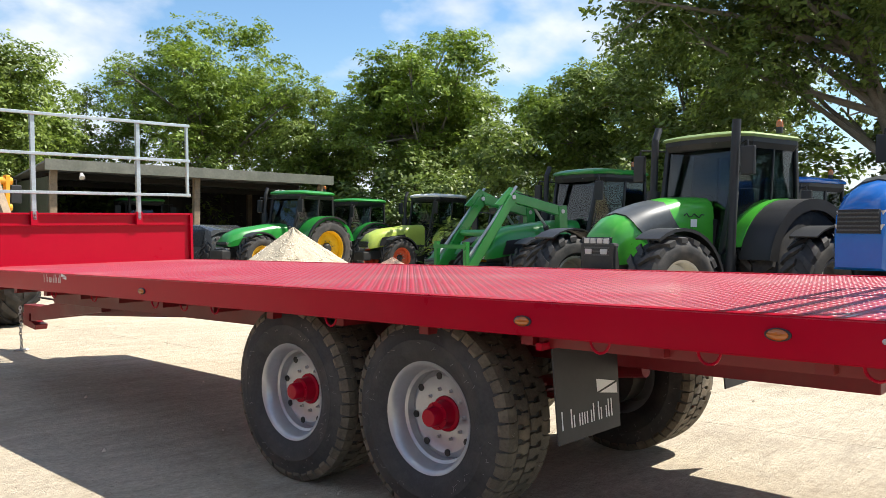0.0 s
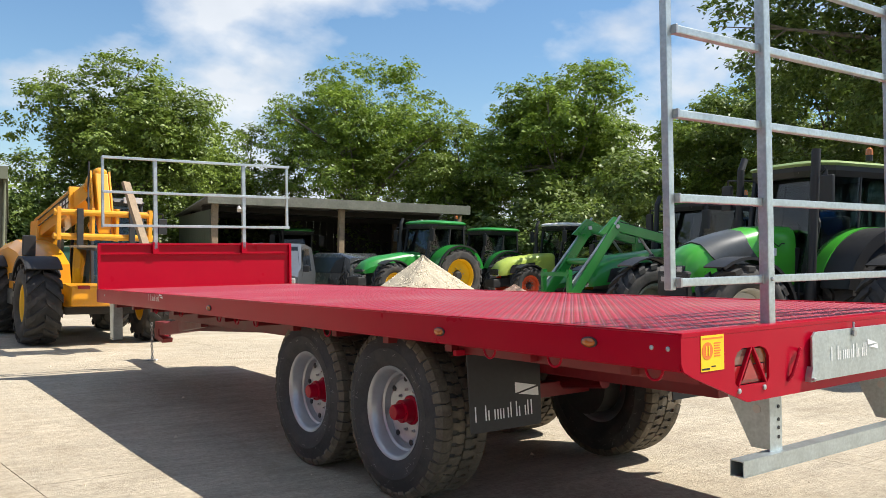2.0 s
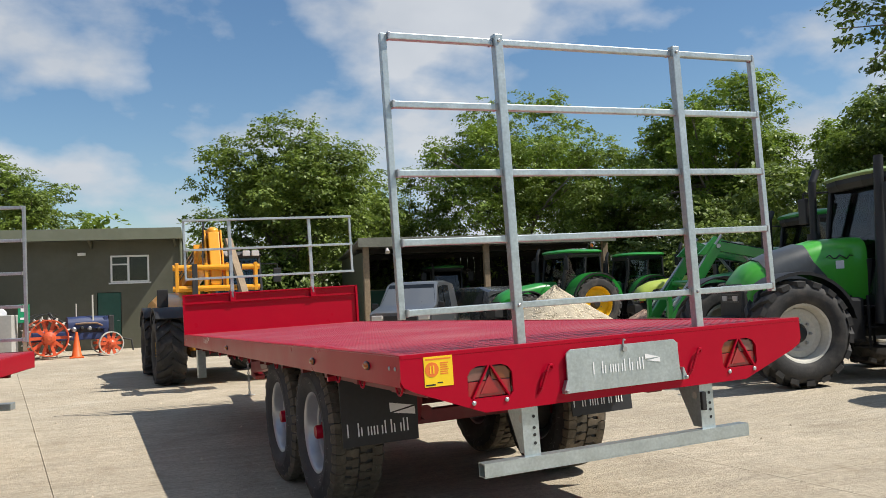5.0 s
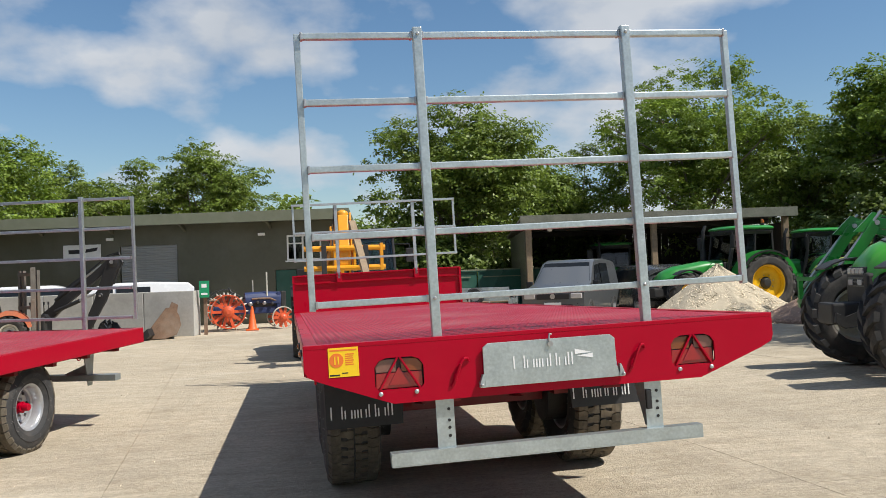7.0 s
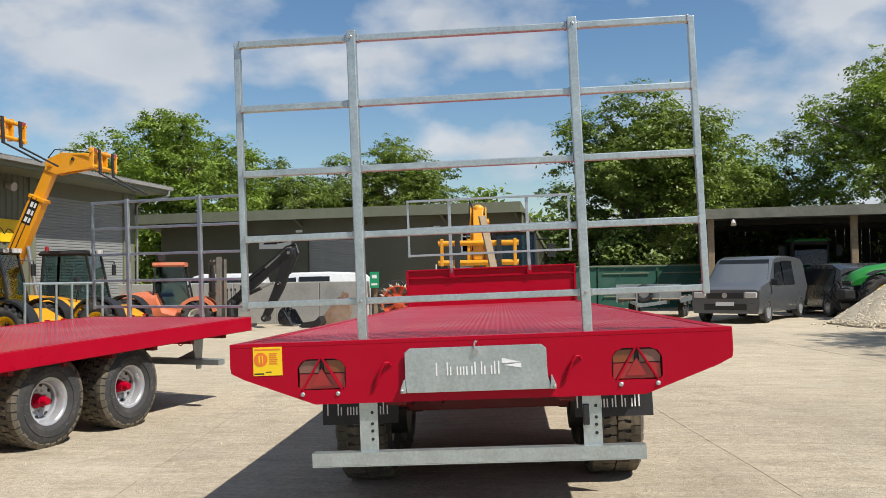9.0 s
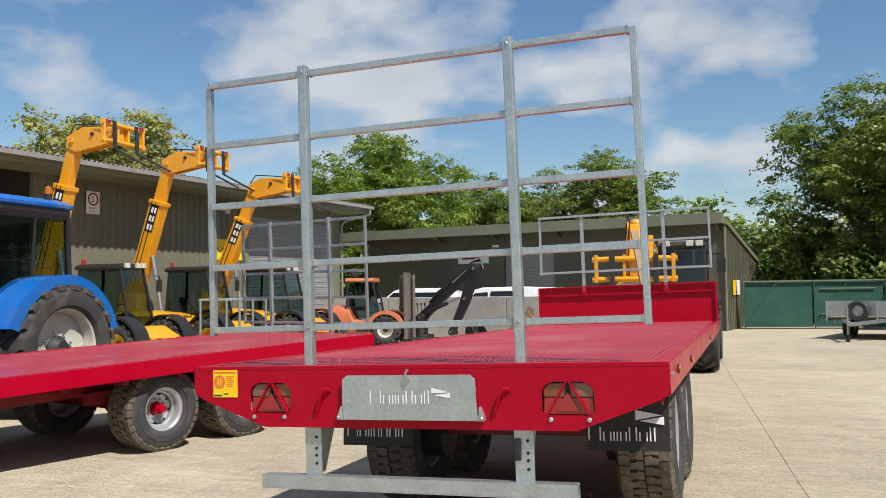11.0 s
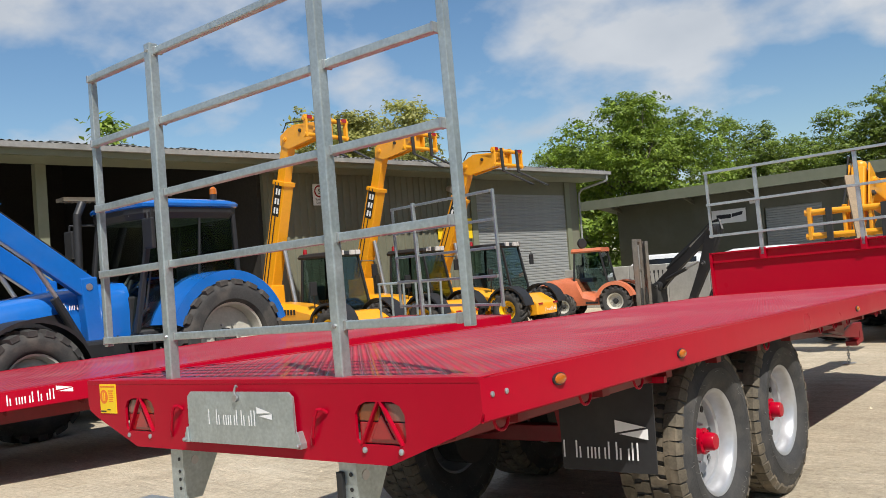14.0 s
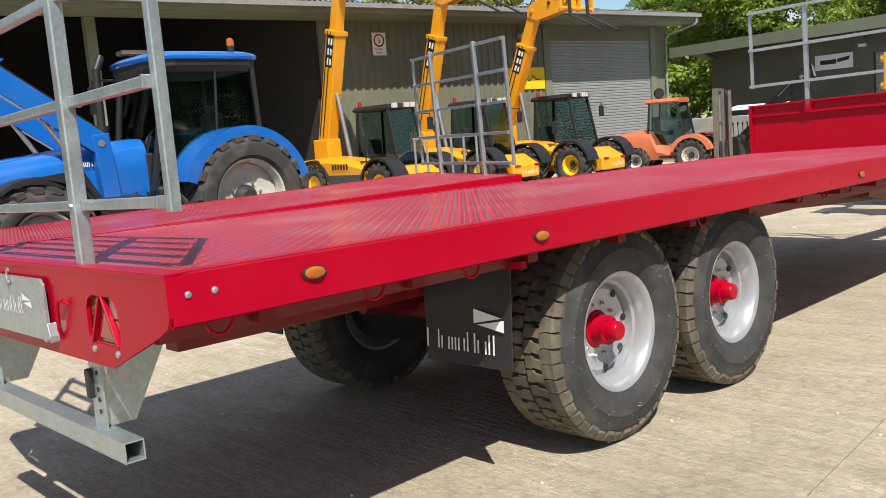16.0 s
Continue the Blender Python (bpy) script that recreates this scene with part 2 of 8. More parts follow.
# ---- building blocks ----


def thing(name, label, category, m=None, group="", kind=""):
    ob = tagged(new(name), label, category, group, kind)
    ob.empty_display_size = 0.2
    if m is not None:
        ob.matrix_world = m
    return ob


def part(name, bm, mat, parent=None, label="", smooth=False, m=None):
    me = bpy.data.meshes.new(name)
    bmesh.ops.recalc_face_normals(bm, faces=bm.faces)
    if smooth:
        for f in bm.faces:
            f.smooth = True
    bm.to_mesh(me)
    bm.free()
    me.materials.append(mat)
    if smooth:
        me.set_sharp_from_angle(angle=radians(38))
    ob = new(name, me)
    if parent is not None:
        ob.parent = parent
    if m is not None:
        ob.matrix_local = m
    if label:
        ob["label"] = label
    return ob


def twin(ob, m, parent=None):
    """Another object on the same mesh, as a part of the same parent."""
    c = new(ob.name.split(".")[0], ob.data)
    c.parent = parent or ob.parent
    c.matrix_local = m
    if "label" in ob:
        c["label"] = ob["label"]
    return c


def B():
    return bmesh.new()


def box(bm, x0, y0, z0, x1, y1, z1, bevel=0.0, m=None):
    if bevel:
        t = bmesh.new()
        box(t, x0, y0, z0, x1, y1, z1)
        bmesh.ops.bevel(t, geom=t.edges[:], offset=bevel, segments=2, affect="EDGES", profile=0.6)
        merge(bm, t, m)
        return bm
    vs = [bm.verts.new(Vector((x, y, z)) if m is None else m @ Vector((x, y, z))) for x in (x0, x1) for y in (y0, y1) for z in (z0, z1)]
    for q in ((0, 1, 3, 2), (4, 6, 7, 5), (0, 4, 5, 1), (2, 3, 7, 6), (0, 2, 6, 4), (1, 5, 7, 3)):
        bm.faces.new([vs[i] for i in q])
    return bm


def merge(bm, other, m=None):
    me = bpy.data.meshes.new("t")
    if m is not None:
        bmesh.ops.transform(other, matrix=m, verts=other.verts)
    other.to_mesh(me)
    other.free()
    bm.from_mesh(me)
    bpy.data.meshes.remove(me)
    return bm


def rod(bm, p, q, r, n=10, r2=None, cap=True):
    p, q = Vector(p), Vector(q)
    d = (q - p).normalized()
    side = d.cross(Vector((0, 0, 1)) if abs(d.z) < 0.9 else Vector((1, 0, 0))).normalized()
    up = side.cross(d)
    rings = []
    for c, rr in ((p, r), (q, r if r2 is None else r2)):
        rings.append([bm.verts.new(c + (side * math.cos(k * math.tau / n) + up * math.sin(k * math.tau / n)) * rr) for k in range(n)])
    for k in range(n):
        bm.faces.new((rings[0][k], rings[0][(k + 1) % n], rings[1][(k + 1) % n], rings[1][k]))
    if cap:
        bm.faces.new(rings[0][::-1])
        bm.faces.new(rings[1])
    return bm


def pipe(bm, pts, r, n=8):
    for a, b in zip(pts, pts[1:]):
        rod(bm, a, b, r, n)
    return bm


def beam(bm, p, q, w, h, bevel=0.0, up=(0, 0, 1)):
    """A rectangular bar from p to q, w wide across and h high along up."""
    p, q = Vector(p), Vector(q)
    d = (q - p).normalized()
    u = Vector(up)
    if abs(d.dot(u)) > 0.98:
        u = Vector((0, 1, 0))
    side = d.cross(u).normalized()
    u = side.cross(d)
    m = Matrix((side, d, u)).transposed().to_4x4()
    m.translation = p
    return box(bm, -w / 2, 0, -h / 2, w / 2, (q - p).length, h / 2, bevel, m)


def prism(bm, pts, axis, a, b, bevel=0.0):
    """A polygon pushed from a to b along an axis; pts hold the two other coordinates in xyz order."""
    t = bmesh.new()

    def put(p, c):
        v = list(p)
        v.insert("xyz".index(axis), c)
        return t.verts.new(v)
    lo, hi = [put(p, a) for p in pts], [put(p, b) for p in pts]
    n = len(pts)
    for k in range(n):
        t.faces.new((lo[k], lo[(k + 1) % n], hi[(k + 1) % n], hi[k]))
    t.faces.new(lo[::-1])
    t.faces.new(hi)
    if bevel:
        bmesh.ops.bevel(t, geom=t.edges[:], offset=bevel, segments=2, affect="EDGES", profile=0.6)
    return merge(bm, t)


def lathe(bm, prof, n=32, m=None, closed=False):
    """Turns (along, radius) pairs about the x axis."""
    rings = []
    for a, r in prof:
        ring = []
        for k in range(n):
            v = Vector((a, r * math.cos(k * math.tau / n), r * math.sin(k * math.tau / n)))
            ring.append(bm.verts.new(v if m is None else m @ v))
        rings.append(ring)
    pairs = list(zip(rings, rings[1:])) + ([(rings[-1], rings[0])] if closed else [])
    for r0, r1 in pairs:
        for k in range(n):
            bm.faces.new((r0[k], r0[(k + 1) % n], r1[(k + 1) % n], r1[k]))
    if not closed:
        for ring in (rings[0], rings[-1]):
            if (ring[0].co - ring[n // 2].co).length > 0.004:
                bm.faces.new(ring)
    return bm


def loft(bm, sections):
    """Skins equal-length closed loops of points and caps the ends."""
    rings = [[bm.verts.new(p) for p in s] for s in sections]
    n = len(rings[0])
    for r0, r1 in zip(rings, rings[1:]):
        for k in range(n):
            bm.faces.new((r0[k], r0[(k + 1) % n], r1[(k + 1) % n], r1[k]))
    bm.faces.new(rings[0][::-1])
    bm.faces.new(rings[-1])
    return bm


def plate(bm, quad, thick):
    """A thin slab on four corner points."""
    a = [Vector(p) for p in quad]
    n = (a[1] - a[0]).cross(a[3] - a[0]).normalized() * thick
    lo, hi = [bm.verts.new(p) for p in a], [bm.verts.new(p + n) for p in a]
    for k in range(4):
        bm.faces.new((lo[k], lo[(k + 1) % 4], hi[(k + 1) % 4], hi[k]))
    bm.faces.new(lo[::-1])
    bm.faces.new(hi)
    return bm


# ---- ground ----
# The trailer stands on a slab that leans a little to one side.
LEAN = Matrix(((0.99966, 0.00019, -0.02599, 0), (0.00019, 0.99989, 0.01499, 0), (0.02599, -0.01499, 0.99955, 0), (0, 0, 0, 1)))
TRAILER = Matrix.Translation((0, 2.8, 0)) @ LEAN @ Matrix.Translation((0, -2.8, 0))


def height(x, y):
    return 0.026 * x * math.exp(-(x / 2.6) ** 2 - ((y - 2.8) / 4.5) ** 2) - 0.015 * (y - 2.8) * math.exp(-(x / 2.6) ** 2 - ((y - 2.8) / 2.2) ** 2) - 0.003 + 0.09 * min(max((x - 4.4) / 1.6, 0), 1) * math.exp(-((y - 4) / 5) ** 2)


def concrete(name, colour, amount):
    m = bpy.data.materials.new(name)
    m.use_nodes = True
    nodes, links = m.node_tree.nodes, m.node_tree.links
    bsdf = nodes["Principled BSDF"]
    geo = nodes.new("ShaderNodeNewGeometry")

    def noise_at(scale, detail, rough=0.6, stretch=None):
        n = nodes.new("ShaderNodeTexNoise")
        n.inputs["Scale"].default_value, n.inputs["Detail"].default_value, n.inputs["Roughness"].default_value = scale, detail, rough
        src = geo.outputs["Position"]
        if stretch:
            mp = nodes.new("ShaderNodeMapping")
            mp.inputs["Scale"].default_value = stretch
            mp.inputs["Rotation"].default_value = (0, 0, 0.35)
            links.new(src, mp.inputs["Vector"])
            src = mp.outputs[0]
        links.new(src, n.inputs["Vector"])
        return n.outputs["Fac"]

    def ranged(src, a, b, c, d):
        r = nodes.new("ShaderNodeMapRange")
        for k, v in zip((1, 2, 3, 4), (a, b, c, d)):
            r.inputs[k].default_value = v
        links.new(src, r.inputs[0])
        return r.outputs[0]

    def mixed(fac, a, b, blend="MIX"):
        x = nodes.new("ShaderNodeMix")
        x.data_type, x.blend_type = "RGBA", blend
        for slot, v in ((0, fac), (6, a), (7, b)):
            if isinstance(v, (tuple, float)):
                x.inputs[slot].default_value = v
            else:
                links.new(v, x.inputs[slot])
        return x.outputs[2]
    base = mixed(ranged(noise_at(0.35, 6), 0.35, 0.65, 0, 1), (*[c * 0.86 for c in colour], 1), (*[c * 1.08 for c in colour], 1))
    base = mixed(ranged(noise_at(2.2, 8, 0.7), 0.42, 0.72, 0, 0.5), base, (colour[0] * 0.72, colour[1] * 0.68, colour[2] * 0.62, 1))
    base = mixed(ranged(noise_at(0.8, 5, 0.6, (1.0, 0.16, 1.0)), 0.55, 0.75, 0, 0.45), base, (colour[0] * 0.7, colour[1] * 0.69, colour[2] * 0.68, 1))
    base = mixed(ranged(noise_at(90, 3, 0.7), 0.62, 0.8, 0, 0.55 * amount), base, (0.6, 0.57, 0.5, 1))
    base = mixed(ranged(noise_at(140, 3, 0.7), 0.6, 0.75, 0, 0.5 * amount), base, (0.13, 0.115, 0.095, 1))
    base = mixed(1.0, base, ranged(noise_at(24, 7, 0.8), 0.3, 0.7, 0.72, 1.27), "MULTIPLY")
    base = mixed(1.0, base, ranged(noise_at(3.2, 9, 0.8, (0.45, 2.2, 1.0)), 0.32, 0.68, 0.80, 1.19), "MULTIPLY")
    base = mixed(ranged(noise_at(38, 2, 0.5), 0.69, 0.74, 0, 0.55 * amount), base, (0.12, 0.10, 0.08, 1))
    base = mixed(ranged(noise_at(5.0, 8, 0.75, (1.0, 0.4, 1.0)), 0.56, 0.70, 0, 0.5 * amount), base, (colour[0] * 0.62, colour[1] * 0.58, colour[2] * 0.5, 1))
    base = mixed(ranged(noise_at(0.55, 7, 0.65), 0.60, 0.72, 0, 0.55), base, (colour[0] * 0.55, colour[1] * 0.53, colour[2] * 0.5, 1))
    base = mixed(ranged(noise_at(0.9, 6, 0.6, (0.5, 1.0, 1.0)), 0.58, 0.7, 0, 0.35), base, (0.60, 0.55, 0.44, 1))
    info = nodes.new("ShaderNodeObjectInfo")
    base = mixed(1.0, base, ranged(info.outputs["Random"], 0, 1, 0.95, 1.04), "MULTIPLY")
    crack = nodes.new("ShaderNodeTexVoronoi")
    crack.feature = "DISTANCE_TO_EDGE"
    crack.inputs["Scale"].default_value = 0.12
    warp = nodes.new("ShaderNodeTexNoise")
    warp.inputs["Scale"].default_value, warp.inputs["Detail"].default_value = 1.1, 6
    links.new(geo.outputs["Position"], warp.inputs["Vector"])
    mv = nodes.new("ShaderNodeMix")
    mv.data_type, mv.blend_type = "RGBA", "ADD"
    mv.inputs[0].default_value = 0.9
    links.new(geo.outputs["Position"], mv.inputs[6])
    links.new(warp.outputs["Color"], mv.inputs[7])
    links.new(mv.outputs[2], crack.inputs["Vector"])
    base = mixed(ranged(crack.outputs["Distance"], 0.0, 0.0022, 0.12, 0.0), base, (0.13, 0.11, 0.09, 1))
    links.new(base, bsdf.inputs["Base Color"])
    bsdf.inputs["Roughness"].default_value = 0.9
    bsdf.inputs["Specular IOR Level"].default_value = 0.3
    bump = nodes.new("ShaderNodeBump")
    bump.inputs["Strength"].default_value, bump.inputs["Distance"].default_value = 0.8, 0.02
    total = nodes.new("ShaderNodeMath")
    total.operation = "ADD"
    links.new(noise_at(45, 6, 0.75), total.inputs[0])
    links.new(noise_at(9, 4, 0.6, (0.3, 3.0, 1.0)), total.inputs[1])
    links.new(total.outputs[0], bump.inputs["Height"])
    links.new(bump.outputs[0], bsdf.inputs["Normal"])
    return m


CONCRETE = concrete("worn_concrete", (0.485, 0.417, 0.312), 1.0)
JOINT = material("dusty_joint_filler", (0.34, 0.295, 0.225), 0.9, vary=0.3, scale=5, bump=0.3)

gb = B()
edge = 1500.0
g0 = [gb.verts.new((sx * edge, sy * edge, -0.06)) for sx, sy in ((-1, -1), (1, -1), (1, 1), (-1, 1))]
gb.faces.new(g0)
ground = tagged(part("ground", gb, JOINT), "pale dusty farmyard ground under the concrete slabs", "ground", kind="structure")


def slabs():
    turn = Matrix.Rotation(radians(4), 4, "Z")
    w, d, gap = 4.6, 6.1, 0.005
    for i in range(-7, 8):
        for j in range(-4, 8):
            x0, y0 = i * w + 2.1, j * d + 0.9 + (0.5 * d if i % 2 else 0)
            near = abs(x0 + w / 2) < 7 and -8 < y0 + d / 2 < 14
            n = 14 if near else 2
            bm = bmesh.new()
            grid = []
            for a in range(n + 1):
                row = []
                for b in range(n + 1):
                    v = turn @ Vector((x0 + gap / 2 + (w - gap) * a / n, y0 + gap / 2 + (d - gap) * b / n, 0))
                    row.append(bm.verts.new((v.x, v.y, height(v.x, v.y))))
                grid.append(row)
            for a in range(n):
                for b in range(n):
                    bm.faces.new((grid[a][b], grid[a + 1][b], grid[a + 1][b + 1], grid[a][b + 1]))
            rim = [grid[a][0] for a in range(n + 1)] + [grid[n][b] for b in range(1, n + 1)] + [grid[a][n] for a in range(n - 1, -1, -1)] + [grid[0][b] for b in range(n - 1, 0, -1)]
            low = [bm.verts.new((v.co.x, v.co.y, -0.058)) for v in rim]
            for k in range(len(rim)):
                bm.faces.new((rim[k], low[k], low[(k + 1) % len(rim)], rim[(k + 1) % len(rim)]))
            part("slab", bm, CONCRETE, ground)


slabs()


def yard_beyond():
    """The same concrete carried on around the slabs out to the trees."""
    bm = bmesh.new()
    for x0, y0, x1, y1 in ((-60, 46, 60, 120), (-60, -60, 60, -26), (-90, -26, -33, 46), (35, -26, 90, 46)):
        vs = [bm.verts.new((x, y, -0.052)) for x, y in ((x0, y0), (x1, y0), (x1, y1), (x0, y1))]
        bm.faces.new(vs)
    part("verge", bm, material("dry_grass_verge", (0.14, 0.13, 0.06), 0.95, vary=0.3, scale=0.6), ground)


yard_beyond()


def grit():
    """Loose chippings lying about on the slabs."""
    r = random.Random(5)
    bm = bmesh.new()
    for _ in range(900):
        x, y = r.uniform(-7, 6.5), r.uniform(-2, 13)
        if r.random() < 0.3:
            x, y = r.gauss(10.5, 2.2), r.gauss(16.5, 2.5)
        s = r.uniform(0.004, 0.011) if r.random() < 0.93 else r.uniform(0.012, 0.02)
        z = height(x, y)
        c = [Vector((x + s * math.cos(a) * r.uniform(0.7, 1.3), y + s * math.sin(a) * r.uniform(0.7, 1.3), z - 0.002)) for a in (0.3, 1.8, 3.3, 5.0)]
        vs = [bm.verts.new(p) for p in c]
        top = bm.verts.new((x, y, z + s * 1.1))
        for k in range(4):
            bm.faces.new((vs[k], vs[(k + 1) % 4], top))
    tagged(part("loose_chippings", bm, STONE), "small pale stone chippings scattered over the concrete yard", "gravel", kind="stuff")


grit()

# ---- flatbed trailer ----


def wordmark(bm, x0, z0, size, put, wedge=True):
    """Eight plain upright bars and two wedges: x0, z0 the lower left corner, size the cap height; put(x, z) gives a point."""
    widths = (0.95, 0.62, 0.34, 0.5, 0.6, 0.62, 0.16, 0.16)
    tall = (1.0, 0.66, 0.66, 0.66, 1.0, 0.66, 1.0, 1.0)
    x = x0
    for w, h in zip(widths, tall):
        w *= size
        for a in (x, x + w - 0.1 * size) if w > 0.3 * size else (x,):
            bm.faces.new([bm.verts.new(put(px, pz)) for px, pz in ((a, z0), (a + 0.11 * size, z0), (a + 0.11 * size, z0 + h * size), (a, z0 + h * size))])
        x += w + 0.15 * size
    if wedge:
        s = size
        for tri in (((x, 0.80), (x + 1.45 * s, 0.86), (x, 1.22)), ((x + 0.15 * s, 0.66), (x + 1.5 * s, 0.42), (x + 1.5 * s, 0.80))):
            vs = [bm.verts.new(put(px, z0 + pz * s)) for px, pz in tri]
            bm.faces.new(vs)
    return bm


def road_wheel(parent, m, radius, width, rim_r, blocks=34):
    """A dual-purpose trailer wheel whose outer face looks along +x."""
    h = width / 2
    bm = B()
    mid = (radius + rim_r) / 2
    side = [(0.55, radius - 0.018), (0.84, radius - 0.022), (0.94, radius - 0.042), (1.0, radius - 0.075), (1.045, radius - 0.12), (1.06, mid), (1.045, mid - 0.05), (1.01, rim_r + 0.06), (0.96, rim_r + 0.035), (0.90, rim_r + 0.022), (0.86, rim_r + 0.004)]
    prof = [(-h * a, r) for a, r in side[::-1]] + [(0, radius - 0.016)] + [(h * a, r) for a, r in side] + [(h * 0.7, rim_r - 0.004), (-h * 0.7, rim_r - 0.004)]
    lathe(bm, prof, 64, closed=True)
    tyre = part("tyre", bm, TYRE, parent, smooth=True, m=m)
    bm = B()
    rr = random.Random(3)
    step = math.tau / blocks

    def block(outline, drops, root):
        """One rubber block: outline of (across, angle), its top lowered by drops."""
        top, bot = [], []
        for (xx, aa), dr in zip(outline, drops):
            r1 = radius - dr
            top.append(bm.verts.new((xx * h, r1 * math.cos(aa), r1 * math.sin(aa))))
            bot.append(bm.verts.new((xx * h * (0.99 if abs(xx) > 0.9 else 1), (r1 - root) * math.cos(aa), (r1 - root) * math.sin(aa))))
        k = len(top)
        for i in range(k):
            bm.faces.new((bot[i], bot[(i + 1) % k], top[(i + 1) % k], top[i]))
        return top
    for k in range(blocks):
        for s in (-1, 1):
            c = (k + (0.5 if s > 0 else 0.0) + rr.uniform(-0.04, 0.04)) * step
            # shoulder block, wrapped over the edge
            w0, w1 = step * 0.472, step * (0.46 if k % 2 else 0.43)
            e = 0.985 if k % 2 else 0.955
            pts = [(s * 0.50, c - w0 + 0.1 * step), (s * 0.66, c - w0 - 0.06 * step), (s * 0.86, c - w1), (s * e, c - w1 * 0.86), (s * e, c + w1 * 0.86), (s * 0.86, c + w1), (s * 0.66, c + w0 - 0.06 * step), (s * 0.50, c + w0 + 0.1 * step)]
            t = block(pts, (0.003, 0.0, 0.003, 0.036, 0.036, 0.003, 0.0, 0.003), 0.018)
            bm.faces.new((t[0], t[1], t[6], t[7]))
            bm.faces.new((t[1], t[2], t[5], t[6]))
            bm.faces.new((t[2], t[3], t[4], t[5]))
            # crooked centre block
            c += 0.5 * step
            pts = [(s * 0.04, c - 0.40 * step), (s * 0.24, c - 0.46 * step), (s * 0.30, c - 0.28 * step), (s * 0.50, c - 0.22 * step), (s * 0.485, c + 0.38 * step), (s * 0.26, c + 0.30 * step), (s * 0.20, c + 0.42 * step), (s * 0.02, c + 0.36 * step)]
            t = block(pts, [rr.uniform(0, 0.002)] * 8, 0.022)
            bm.faces.new((t[0], t[1], t[6], t[7]))
            bm.faces.new((t[1], t[2], t[5], t[6]))
            bm.faces.new((t[2], t[3], t[4], t[5]))
    tread = part("tread", bm, TREAD, tyre, "dusty blocky tread")
    tagged(tread, kind="stuff")
    bm = B()
    for k in range(190):
        ang, sd = rr.uniform(0, math.tau), rr.choice((-1, 1))
        rad, along = (rr.uniform(mid - 0.04, radius - 0.07), 1.05) if k % 3 else (radius - 0.012, rr.uniform(0.3, 0.95))
        p = Vector((sd * h * along, rad * math.cos(ang), rad * math.sin(ang)))
        d = Vector((sd * rr.uniform(0.3, 1.0), rr.uniform(-1, 1), rr.uniform(-1, 1))).normalized() if k % 3 else Vector((sd * 0.4, math.cos(ang), math.sin(ang))).normalized()
        rod(bm, p, p + d * rr.uniform(0.012, 0.026), 0.0009, 3, 0.0006, cap=False)
    hair = part("rubber_hair", bm, HAIR, tyre, "fine moulding hairs")
    tagged(hair, kind="stuff")
    bm = B()
    e = h * 0.86
    lathe(bm, [(-e, rim_r + 0.012), (-e + 0.012, rim_r - 0.012), (-0.04, rim_r - 0.045), (0.0, rim_r - 0.05), (0.03, rim_r - 0.05), (0.045, rim_r * 0.72), (0.03, rim_r * 0.6), (0.025, rim_r * 0.34), (0.012, rim_r * 0.34), (0.017, rim_r * 0.6),
               (0.03, rim_r * 0.74), (0.015, rim_r - 0.04)], 48, closed=True)
    lathe(bm, [(0.0, rim_r - 0.052), (e * 0.45, rim_r - 0.045), (e * 0.5, rim_r - 0.03), (e * 0.9, rim_r - 0.018), (e, rim_r - 0.004), (e + 0.006, rim_r + 0.012), (e - 0.006, rim_r + 0.016), (e - 0.012, rim_r + 0.002), (0, rim_r - 0.04)], 56, closed=True)
    rim = part("rim", bm, SILVER, parent, smooth=True, m=m)
    for k in range(8):
        bm = B()
        a = k * math.tau / 8
        c = Vector((0.042, rim_r * 0.715 * math.cos(a), rim_r * 0.715 * math.sin(a)))
        lathe(bm, [(0.0, 0.0185), (0.005, 0.0185)], 14, Matrix.Translation(c))
        part("vent_hole", bm, BLACK, rim)
    for k in range(10):
        bm = B()
        a = (k + 0.5) * math.tau / 10
        c = Vector((0.02, rim_r * 0.47 * math.cos(a), rim_r * 0.47 * math.sin(a)))
        lathe(bm, [(0, 0.0115), (0.014, 0.0115), (0.016, 0.007), (0.03, 0.007)], 6, Matrix.Translation(c))
        part("wheel_nut", bm, STEEL, rim)
    bm = B()
    lathe(bm, [(-0.1, rim_r * 0.33), (0.03, rim_r * 0.33), (0.034, rim_r * 0.31), (0.036, rim_r * 0.27), (0.055, rim_r * 0.26), (0.085, rim_r * 0.235), (0.088, rim_r * 0.26), (0.098, rim_r * 0.26), (0.102, rim_r * 0.185),
               (0.15, rim_r * 0.175), (0.158, rim_r * 0.15), (0.16, 0.002)], 24)
    for k in range(6):
        a = k * math.tau / 6
        c = Vector((0.098, rim_r * 0.225 * math.cos(a), rim_r * 0.225 * math.sin(a)))
        lathe(bm, [(0, 0.007), (0.007, 0.007)], 6, Matrix.Translation(c))
    part("hub", bm, RED, parent, "red painted wheel hub with cap", smooth=True, m=m)
    return tyre


